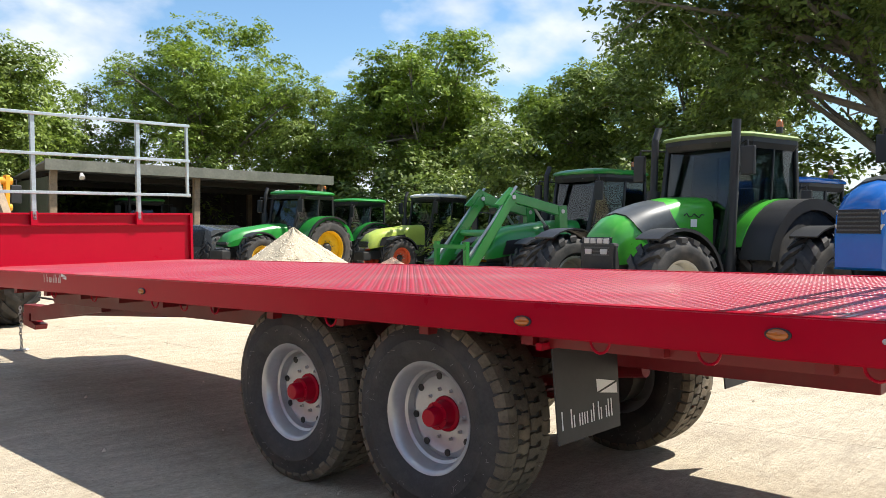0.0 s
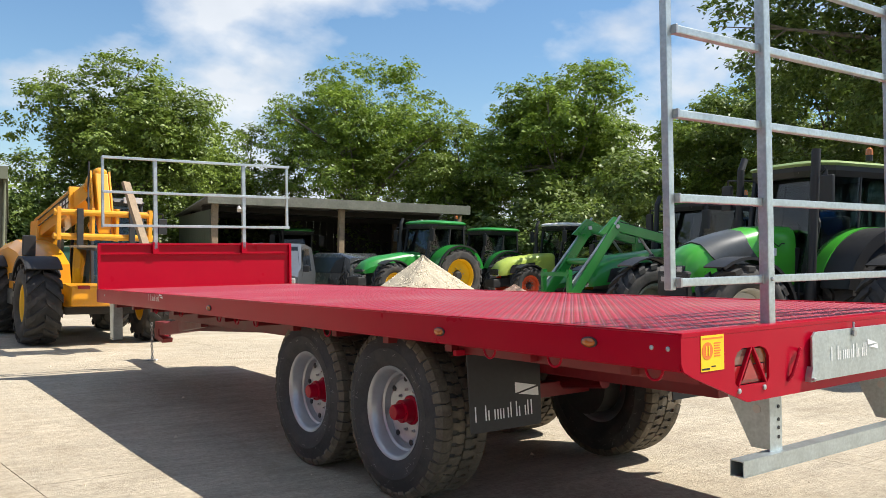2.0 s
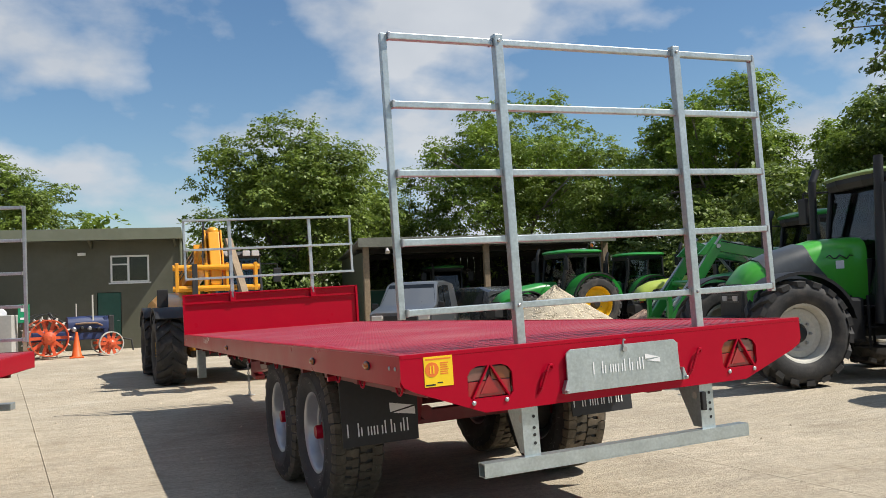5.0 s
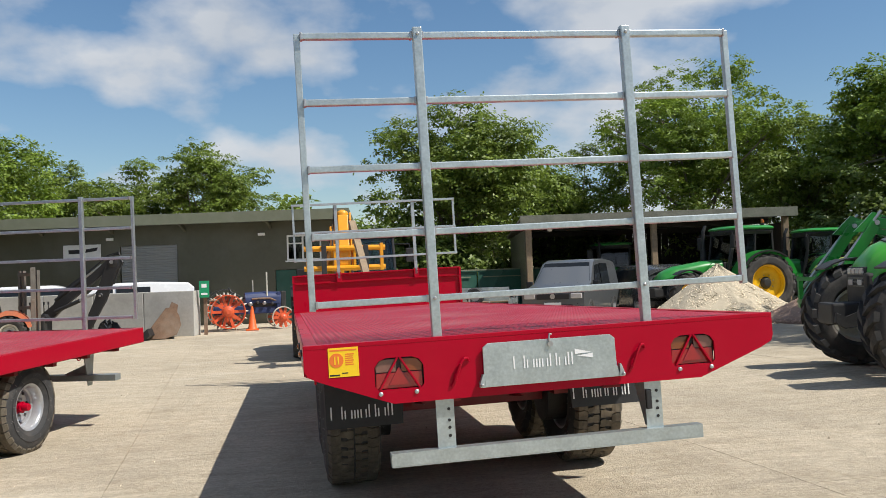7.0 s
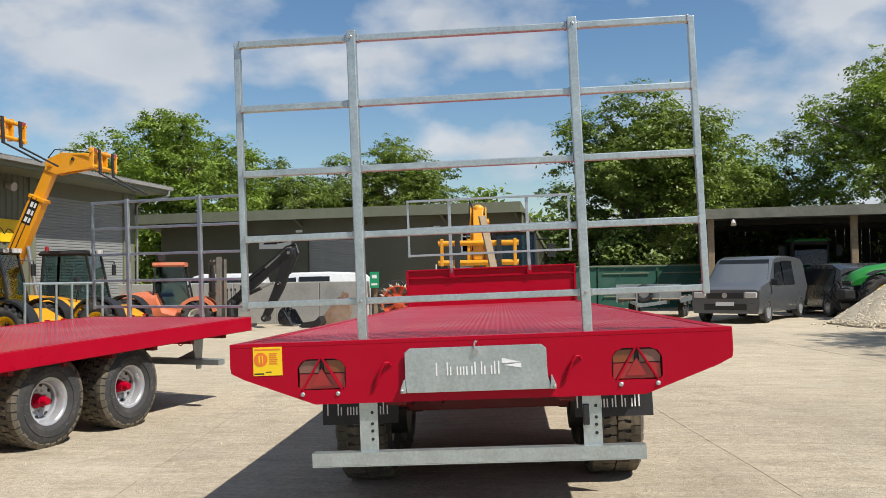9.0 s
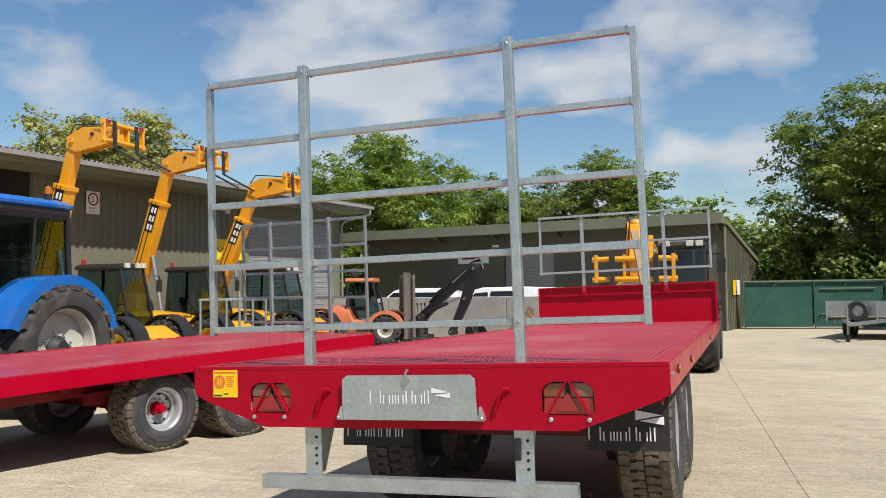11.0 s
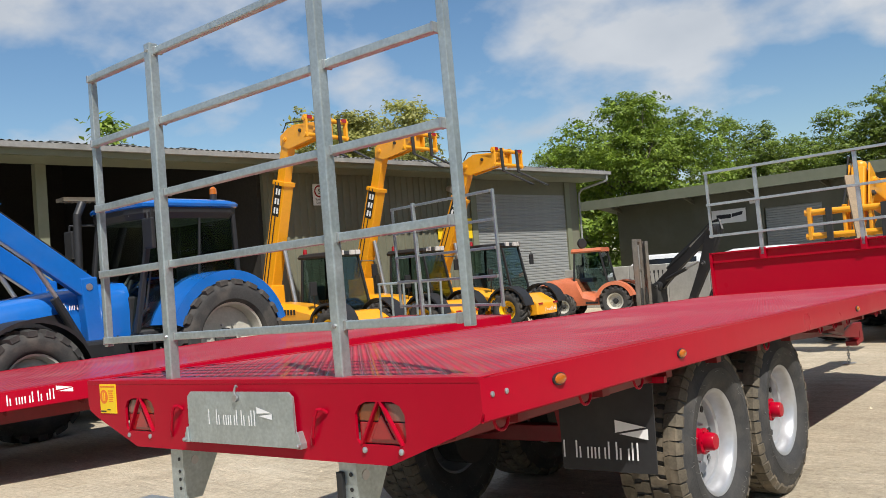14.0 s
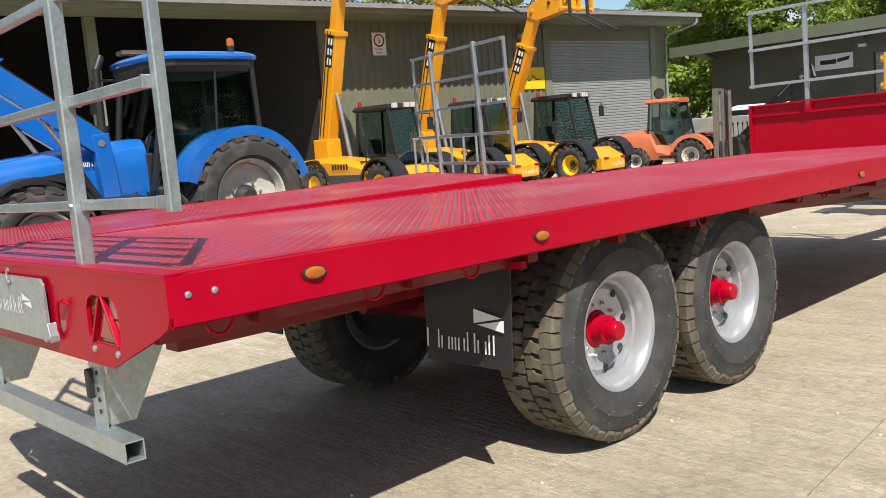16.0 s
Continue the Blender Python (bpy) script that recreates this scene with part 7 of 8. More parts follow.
cj = tractor("small deep green tractor among the parked row", pose(13.2, 12.2, 0, 0, 0, 74), JDGREEN, JDGREEN, WHEELYELLOW, WHEELYELLOW, H=2.3, R=0.75, r=0.5, wb=2.2, w_rear=0.42, w_front=0.34, track=1.5, beacon=False, stack=False)
fj = tractor("older deep green tractor with a flat cab roof", pose(17.6, 23.5, 0, 0, 0, 80), JDGREEN, JDGREEN, CHASSIS, CHASSIS, H=2.8, R=0.9, r=0.62, wb=2.5, w_rear=0.45, w_front=0.36, track=1.65, beacon=False)
jd = tractor("green tractor with yellow wheels beside the stone heap", pose(13.5, 21.7, 0, 0, 0, 92), JDGREEN, JDGREEN, WHEELYELLOW, WHEELYELLOW, H=2.85, R=0.95, r=0.68, wb=2.65, glass_mat=DARKGLASS, snout=0.62)
sj = tractor("green tractor parked deep inside the open shed", pose(12.2, 30.5, 0, 0, 0, 168), JDGREEN, JDGREEN, WHEELYELLOW, WHEELYELLOW, H=2.75, R=0.85, r=0.6, wb=2.5, glass_mat=DARKGLASS, beacon=False)
n2 = tractor("blue tractor facing out of the parked row", pose(9.72, 1.71, 0.08, 0, 0, 76), BLUE, BLUE, CREAM, CREAM, H=3.2, R=0.95, r=0.72, wb=2.6, glass_mat=GLASS, hood_mat=DARKGREY, hood_z=2.28)
n3 = tractor("blue tractor at the back of the parked row", pose(14.2, 6.1, 0, 0, 0, 74), BLUE, BLUE, CREAM, CREAM, H=2.75, R=0.9, r=0.66, wb=2.6, glass_mat=DARKGLASS)
for k, (x, y, ang, ln, rz) in enumerate(((-12.98, 11.42, 74, 3.64, -90), (-12.79, 14.33, 72, 3.55, -90), (-11.77, 16.37, 66, 3.17, -90))):
    telehandler("compact yellow telehandler with its boom raised", pose(x, y, 0, 0, 0, rz), 1.02, 1.45, ang, ln, "down", LEFT_ROW, 2.2)
dh = telehandler("large yellow telehandler facing the trailer with planks on its forks", pose(-0.1, 15.25, 0, 0, 0, 180), 1.12, 1.95, 8.5, 3.6, "forks", roof_z=2.4, big=True)

# ---- second trailer ----


def second_trailer():
    half, length, top = 1.22, 7.6, 1.06
    m = pose(0, 0, 0, 1.7, 0, -16.64)
    m.translation = Vector((-2.985, 6.25, 1.01)) - m @ Vector((half, length, top))
    t = thing("flatbed_trailer", "second red bale trailer with a tall galvanised headrack", "trailer", m)
    flatbed_deck(t, half, length, top, 0.17)
    bm = B()
    box(bm, -half, -0.008, top - 0.3, half, 0.004, top)
    part("rear_panel", bm, RED, t)
    bm = B()
    box(bm, -half, length, top - 0.17, half, length + 0.01, top, 0.002)
    part("front_panel", bm, RED, t)
    rack(t, length - 0.08, top + 0.13, top + 1.5, 5, 1.165, 1.165, 0.56, 0.56, top - 0.1)
    for y, z in ((4.54, 0.54), (5.6, 0.51)):
        bm = B()
        box(bm, -0.8, y - 0.05, z - 0.05, 0.8, y + 0.05, z + 0.04)
        part("axle", bm, SHADERED, t)
        for s in (-1, 1):
            mm = Matrix.Translation((s * 0.90, y, z)) @ (Matrix.Identity(4) if s > 0 else Matrix.Rotation(math.pi, 4, "Z"))
            road_wheel(t, mm @ Matrix.Rotation(0.3 * y, 4, "X"), 0.425, 0.38, 0.205, 34)
    for s in (-1, 1):
        bm = B()
        box(bm, s * 0.45 - 0.05, 0.3, 0.70, s * 0.45 + 0.05, length - 1.1, 0.88)
        part("main_beam", bm, SHADERED, t)
        bm = B()
        box(bm, s * 0.55 - 0.05, 4.0, 0.62, s * 0.55 + 0.05, 5.95, 0.74)
        part("bogie_beam", bm, SHADERED, t)
        bm = wordmark(B(), 0, 0, 0.09, lambda a, b: (s * (half + 0.0008), (3.6 - a) if s < 0 else (2.1 + a), top - 0.125 + b))
        tagged(part("printed_mark", bm, WHITE, t, "plain white printed mark"), kind="stuff")
        for y in (1.0, 3.2, 6.3):
            bm = B()
            pipe(bm, [(s * 1.165, y + 0.045 * math.cos(a), top - 0.16 + 0.052 * math.sin(a)) for a in [math.pi + k * math.pi / 8 for k in range(9)]], 0.006, 6)
            part("rope_ring", bm, RED, t)
    bm = B()
    prism(bm, [(length - 1.2, 0.86), (length - 0.02, 0.86), (length - 0.02, 0.78), (length - 1.2, 0.7)], "x", -0.08, 0.08)
    part("drawbar", bm, SHADERED, t)
    bm = B()
    prism(bm, [(length - 0.76, 0.89), (length - 0.54, 0.89), (length - 0.60, 0.50), (length - 0.68, 0.50)], "x", 0.90, 0.912)
    prism(bm, [(0.62, 0.62), (0.90, 0.74), (0.90, 0.62)], "y", length - 0.66, length - 0.65)
    box(bm, 0.12, length - 0.72, 0.555, 1.24, length - 0.6, 0.62, 0.004)
    part("parking_stand", bm, GALV, t, "grey steel parking stand")


second_trailer()

# ---- yard clutter ----


def stone_heap(name, label, x, y, r, h, seed, n, mat, flat=1.0):
    rng = np.random.default_rng(seed)
    bm = B()
    rings = []
    for i in range(13):
        f = i / 12
        row = []
        for k in range(44):
            a = k * math.tau / 44
            wob = 1 + 0.07 * math.sin(3 * a + seed) + 0.05 * math.sin(7 * a) + rng.normal() * 0.012
            rad = max(f * r * wob, 0.02)
            z = h * (1 - f) ** 1.04 * (1 + 0.03 * math.sin(5 * a)) + (0.05 if i < 12 else -0.02)
            row.append(bm.verts.new((rad * math.cos(a), rad * math.sin(a), z)))
        rings.append(row)
    for a, b in zip(rings, rings[1:]):
        for k in range(44):
            bm.faces.new((a[k], a[(k + 1) % 44], b[(k + 1) % 44], b[k]))
    bm.faces.new(rings[0])
    t = thing(name, label, "stone heap", Matrix.Translation((x, y, 0)))
    part("core", bm, mat, t)
    f = np.sqrt(rng.uniform(0, 1, n))
    a = rng.uniform(0, math.tau, n)
    rad = f * r * (1 + 0.07 * np.sin(3 * a + seed) + 0.05 * np.sin(7 * a))
    c = np.stack([rad * np.cos(a), rad * np.sin(a), np.maximum(h * (1 - f) ** 1.04 * (1 + 0.03 * np.sin(5 * a)), 0) + 0.03], 1)
    stray = rng.uniform(0, 1, n) < 0.04
    c[stray, :2] *= rng.uniform(1, 1.25, (stray.sum(), 1))
    c[stray, 2] *= 0.1
    s = rng.uniform(0.018, 0.045, n)[:, None, None]
    base = np.array([[1, 0, 0], [0, 1, 0], [-1, 0, 0], [0, -1, 0], [0, 0, 0.8], [0, 0, -0.6]])
    v = base[None] * rng.uniform(0.6, 1.3, (n, 6, 1))
    spin = rng.uniform(0, math.tau, n)
    vx = v[:, :, 0] * np.cos(spin)[:, None] - v[:, :, 1] * np.sin(spin)[:, None]
    vy = v[:, :, 0] * np.sin(spin)[:, None] + v[:, :, 1] * np.cos(spin)[:, None]
    v = np.stack([vx, vy, v[:, :, 2]], 2) * s + c[:, None]
    tri = np.array([[0, 1, 4], [1, 2, 4], [2, 3, 4], [3, 0, 4], [1, 0, 5], [2, 1, 5], [3, 2, 5], [0, 3, 5]])
    fc = (tri[None] + 6 * np.arange(n)[:, None, None]).reshape(-1, 3)
    tagged(np_mesh("chipping", v.reshape(-1, 3), fc, mat, t), kind="stuff")


stone_heap("stone_heap", "pointed heap of pale limestone chippings", 11.2, 19.4, 2.25, 1.52, 3, 14000, STONE)
stone_heap("stone_heap", "low heap of reddish stone chippings", 12.3, 16.4, 1.45, 0.74, 8, 5000, material("reddish_chippings", (0.40, 0.27, 0.20), 0.9, vary=0.2, scale=5, island=0.3))


def block_wall():
    t = thing("concrete_wall", "low wall of pale cast concrete blocks", "wall")
    p, q = Vector((-4.05, 22.5, 0)), Vector((-13.0, 24.4, 0))
    d = (q - p).normalized()
    n = Vector((-d.y, d.x, 0))
    for k in range(6):
        bm = B()
        a, b = p + d * 1.52 * k, p + d * (1.52 * k + 1.505)
        mm = Matrix((d, n, Vector((0, 0, 1)))).transposed().to_4x4()
        mm.translation = a
        box(bm, 0, -0.3, -0.01, 1.505, 0.3, 1.34, 0.02, mm)
        part("block", bm, CONCRETEWALL, t)


block_wall()


def sign_post():
    t = thing("sign_post", "rusty red post with a small green safety sign", "sign")
    bm = B()
    box(bm, -3.86, 22.5, 0, -3.76, 22.6, 1.2)
    part("post", bm, RUST, t)
    bm = B()
    box(bm, -3.97, 22.42, 1.12, -3.68, 22.46, 1.62, 0.005)
    s = part("sign", bm, GREENSIGN, t)
    bm = B()
    box(bm, -3.9, 22.414, 1.42, -3.75, 22.419, 1.53)
    box(bm, -3.92, 22.414, 1.2, -3.73, 22.419, 1.26)
    part("printed_bar", bm, WHITE, s)


sign_post()


def digger_bucket(label, x, y, rz, w, mat, size):
    t = thing("digger_bucket", label, "bucket", pose(x, y, 0, 0, 0, rz))
    k = size
    prof = [(-0.55 * k, 0.02), (0.1 * k, 0.02), (0.42 * k, 0.12 * k), (0.55 * k, 0.4 * k), (0.5 * k, 0.7 * k), (0.36 * k, 0.92 * k)]
    th = 0.035
    inner = [(a - th * 0.6, b + th) for a, b in prof[::-1]]
    bm = B()
    prism(bm, prof + inner, "y", -w / 2, w / 2)
    part("shell", bm, mat, t)
    for s in (-1, 1):
        bm = B()
        prism(bm, prof + [(0.12 * k, 0.9 * k)], "y", *sorted((s * w / 2, s * (w / 2 + 0.03))))
        part("cheek", bm, mat, t)
        bm = B()
        prism(bm, [(0.2 * k, 0.86 * k), (0.45 * k, 0.78 * k), (0.48 * k, 1.0 * k), (0.3 * k, 1.1 * k)], "y", *sorted((s * w * 0.15, s * (w * 0.15 + 0.04))))
        part("ear", bm, mat, t)
    bm = B()
    box(bm, -0.62 * k, -w / 2, 0.015, -0.5 * k, w / 2, 0.05)
    part("cutting_edge", bm, STEEL, t)


digger_bucket("large rusty ditching bucket lying by the wall", -4.95, 21.6, 8, 1.0, RUST, 0.95)
digger_bucket("small blue grey digging bucket by the wall", -6.35, 21.9, 150, 0.5, CARDARK, 0.55)


def traffic_cone(x, y):
    t = thing("traffic_cone", "faded orange traffic cone on the concrete", "cone", Matrix.Translation((x, y, 0)))
    bm = B()
    box(bm, -0.2, -0.2, 0, 0.2, 0.2, 0.04, 0.01)
    part("base", bm, CONE, t)
    bm = B()
    lathe(bm, [(0.04, 0.16), (0.06, 0.14), (0.75, 0.035), (0.76, 0.02)], 20, Matrix.Rotation(radians(-90), 4, "Y"))
    part("body", bm, CONE, t, smooth=True)


traffic_cone(-2.5, 23.9)


def old_tractor():
    t = thing("vintage_tractor", "vintage blue tractor with spiked red steel wheels", "tractor", pose(-3.35, 24.5, 0, 0, 0, -80))

    def steel_wheel(m, R, w, spikes, rim_mat):
        bm = B()
        lathe(bm, [(-w / 2, R - 0.03), (w / 2, R - 0.03), (w / 2, R), (-w / 2, R)], 40, closed=True)
        wheel = part("wheel_rim", bm, rim_mat, t, m=m)
        for k in range(10):
            a = k * math.tau / 10
            bm = B()
            beam(bm, (0, 0.1 * R * math.cos(a), 0.1 * R * math.sin(a)), (0, (R - 0.02) * math.cos(a), (R - 0.02) * math.sin(a)), 0.03, 0.09)
            part("spoke", bm, ORANGE, wheel)
        bm = B()
        lathe(bm, [(-w / 2, R * 0.34), (w / 2, R * 0.34), (w / 2 + 0.04, R * 0.26), (w / 2 + 0.07, R * 0.12)], 20)
        part("wheel_hub", bm, ORANGE, wheel)
        if spikes:
            for k in range(spikes):
                a = k * math.tau / spikes
                for s in (-1, 1):
                    bm = B()
                    rod(bm, (s * w * 0.32, R * math.cos(a), R * math.sin(a)), (s * w * 0.3, (R + 0.09) * math.cos(a), (R + 0.09) * math.sin(a)), 0.035, 5, 0.008)
                    part("spike", bm, CREAM, wheel)
    for s in (-1, 1):
        steel_wheel(Matrix.Translation((s * 0.6, 0, 0.62)), 0.54, 0.26, 16, ORANGE)
        steel_wheel(Matrix.Translation((s * 0.55, 1.75, 0.36)), 0.36, 0.12, 0, CREAM)
    bm = B()
    box(bm, -0.16, -0.4, 0.5, 0.16, 1.9, 0.78, 0.04)
    box(bm, -0.6, 1.7, 0.3, 0.6, 1.8, 0.4, 0.02)
    box(bm, -0.55, -0.08, 0.56, 0.55, 0.08, 0.7, 0.02)
    part("chassis", bm, OLDBLUE, t)
    bm = B()
    loft(bm, [rounded(0.6, 0.85, 1.2, 0.44, 0.15), rounded(1.2, 0.85, 1.22, 0.46, 0.15), rounded(1.75, 0.8, 1.2, 0.46, 0.12)])
    part("fuel_tank", bm, OLDBLUE, t, smooth=True)
    bm = B()
    box(bm, -0.22, 1.75, 0.62, 0.22, 1.92, 1.22, 0.03)
    part("radiator", bm, CHASSIS, t)
    bm = B()
    box(bm, -0.18, 0.7, 0.72, 0.18, 1.6, 0.9, 0.03)
    part("engine", bm, CHASSIS, t)
    for s in (-1, 1):
        for k, (y, z, r) in enumerate(((0.75, 0.82, 0.07), (0.98, 0.86, 0.055), (1.2, 0.84, 0.06), (1.45, 0.82, 0.05))):
            bm = B()
            lathe(bm, [(s * 0.16, r), (s * 0.27, r), (s * 0.29, r * 0.6)], 14, Matrix.Translation((0, y, z)))
            part("engine_fitting", bm, CHASSIS if k % 2 else STEEL, t)
        bm = B()
        pipe(bm, [(s * 0.24, 0.8, 0.98), (s * 0.27, 1.0, 1.0), (s * 0.27, 1.4, 0.99), (s * 0.2, 1.6, 0.9)], 0.03)
        part("manifold", bm, RUST, t)
        bm = B()
        box(bm, s * 0.2 - 0.02, 1.62, 0.5, s * 0.2 + 0.02, 1.74, 1.2, 0.01)
        part("radiator_post", bm, OLDBLUE, t)
        bm = B()
        arc_fender(bm, *sorted((s * 0.5, s * 0.74)), 0, 0.62, 0.72, radians(70), radians(150), 0.02, 8)
        part("rear_fender", bm, CHASSIS, t)
    bm = B()
    pipe(bm, [(0, 1.9, 0.55), (0, 2.15, 0.5), (0.1, 2.45, 0.42), (0.1, 2.5, 0.1)], 0.025)
    part("front_hitch", bm, CHASSIS, t)
    bm = B()
    rod(bm, (0.2, 1.3, 0.9), (0.2, 1.3, 1.85), 0.025)
    rod(bm, (-0.2, 0.9, 0.9), (-0.2, 0.9, 1.6), 0.018)
    part("stack", bm, CREAM, t)
    bm = B()
    lathe(bm, [(0, 0.19), (0.02, 0.2), (0.04, 0.19), (0.02, 0.18)], 20, Matrix.Translation((0, 0.2, 1.22)) @ Matrix.Rotation(radians(-60), 4, "X") @ Matrix.Rotation(radians(90), 4, "Y"), closed=True)
    rod(bm, (0, 0.22, 1.22), (0, 0.7, 0.95), 0.02)
    part("steering_wheel", bm, BLACK, t)
    bm = B()
    box(bm, -0.2, -0.55, 0.95, 0.2, -0.25, 1.0, 0.02)
    beam(bm, (0, -0.4, 0.95), (0, -0.1, 0.7), 0.06, 0.03)
    part("seat", bm, RUST, t)


old_tractor()


def forklift():
    t = thing("rough_terrain_forklift", "orange rough terrain forklift with a glazed cab and upright mast", "forklift", pose(-9.9, 19.3, 0, 0, 0, -75))
    for s in (-1, 1):
        flip = Matrix.Identity(4) if s > 0 else Matrix.Rotation(math.pi, 4, "Z")
        farm_wheel(t, Matrix.Translation((s * 0.65, 1.5, 0.45)) @ flip, 0.45, 0.34, 0.5, CREAM, 16)
        farm_wheel(t, Matrix.Translation((s * 0.6, 0, 0.36)) @ flip, 0.36, 0.26, 0.5, CREAM, 14)
        bm = B()
        arc_fender(bm, *sorted((s * 0.46, s * 0.82)), 1.5, 0.45, 0.55, radians(15), radians(165), 0.03, 12, 0.1)
        part("fender", bm, FADEDORANGE, t, smooth=True)
        bm = B()
        box(bm, *sorted((s * 0.58, s * 0.34))[:1], 0.62, 0.4, sorted((s * 0.58, s * 0.34))[1], 0.98, 0.46, 0.01)
        part("step", bm, BLACK, t)
    bm = B()
    loft(bm, [[(-0.52, y, 0.36), (0.52, y, 0.36), (0.58, y, z - 0.18), (0.52, y, z - 0.06), (0.36, y, z), (-0.36, y, z), (-0.52, y, z - 0.06), (-0.58, y, z - 0.18)] for y, z in ((-0.78, 0.78), (-0.72, 0.98), (-0.5, 1.10), (0.1, 1.16), (0.4, 1.1), (0.55, 0.75), (1.0, 0.62), (1.3, 0.72), (1.7, 0.66))])
    part("body", bm, FADEDORANGE, t, smooth=True)
    bm = B()
    for k in range(5):
        box(bm, -0.3, -0.785, 0.5 + 0.07 * k, 0.3, -0.765, 0.53 + 0.07 * k)
    part("rear_grille", bm, BLACK, t)
    legs = {}
    for x in (-0.5, 0.5):
        for y, top in ((0.3, 0.38), (1.32, 1.1)):
            bm = B()
            legs[x, y] = ((x, y, 0.75), (x * 0.94, top, 1.86))
            beam(bm, *legs[x, y], 0.05, 0.05, 0.008, (0, 1, 0))
            part("cage_post", bm, BLACK, t)
    for u, v, nm in (((-0.5, 1.32), (0.5, 1.32), "windscreen"), ((-0.5, 0.3), (-0.5, 1.32), "window"), ((0.5, 1.32), (0.5, 0.3), "window")):
        bm = B()
        plate(bm, [legs[u][0], legs[v][0], legs[v][1], legs[u][1]], 0.005)
        part(nm, bm, GLASS, t).visible_shadow = False
    bm = B()
    loft(bm, [[(-w, 0.3, z), (w, 0.3, z), (w, 1.16, z), (-w, 1.16, z)] for w, z in ((0.5, 1.84), (0.52, 1.88), (0.5, 1.94), (0.4, 1.96))])
    part("cage_roof", bm, FADEDORANGE, t)
    bm = B()
    rod(bm, (-0.3, 0.4, 1.95), (-0.3, 0.4, 2.0), 0.04)
    lathe(bm, [(0, 0.13), (0.05, 0.15), (0.1, 0.13)], 18, Matrix.Translation((-0.3, 0.4, 2.12)) @ Matrix.Rotation(radians(40), 4, "Z"))
    part("roof_lamp", bm, BLACK, t)
    bm = B()
    box(bm, -0.25, 0.4, 1.0, 0.25, 0.8, 1.12, 0.03)
    box(bm, -0.25, 0.34, 1.1, 0.25, 0.45, 1.5, 0.03)
    part("seat", bm, BLACK, t)
    bm = B()
    lathe(bm, [(0, 0.14), (0.02, 0.16), (0.04, 0.14), (0.02, 0.12)], 16, Matrix.Translation((0, 1.05, 1.25)) @ Matrix.Rotation(radians(-50), 4, "X") @ Matrix.Rotation(radians(90), 4, "Y"), closed=True)
    rod(bm, (0, 1.06, 1.25), (0, 1.3, 0.8), 0.03)
    part("steering_wheel", bm, BLACK, t)
    for x in (-0.36, -0.25, 0.25, 0.36):
        bm = B()
        box(bm, x - 0.035, 2.0, 0.15, x + 0.035, 2.12, 2.1, 0.01)
        part("mast_channel", bm, MASTGREY, t)
    for z in (0.3, 1.2, 2.02):
        bm = B()
        box(bm, -0.4, 2.02, z, 0.4, 2.1, z + 0.08, 0.01)
        part("mast_cross_member", bm, MASTGREY, t)
    for x in (-0.1, 0.1):
        bm = B()
        rod(bm, (x, 2.06, 0.25), (x, 2.06, 1.95), 0.03)
        part("lift_ram", bm, STEEL, t)
    for x in (-0.3, 0.3):
        bm = B()
        box(bm, x - 0.05, 2.15, 0.15, x + 0.05, 2.19, 0.75)
        box(bm, x - 0.05, 2.19, 0.13, x + 0.05, 3.1, 0.17)
        part("fork_tine", bm, CHASSIS, t)


forklift()


def fork_stand():
    """Spare forks and a mast section standing behind the second trailer."""
    t = thing("spare_mast", "spare forklift mast standing on the yard", "machine part", pose(-8.25, 20.7, 0, 0, 0, -30))
    for x in (-0.3, -0.18, 0.18, 0.3):
        bm = B()
        box(bm, x - 0.035, -0.05, 0, x + 0.035, 0.05, 2.05)
        part("channel", bm, MASTGREY, t)
    for z in (0.2, 1.0, 1.9):
        bm = B()
        box(bm, -0.34, -0.06, z, 0.34, -0.02, z + 0.09)
        part("cross_member", bm, MASTGREY, t)


fork_stand()


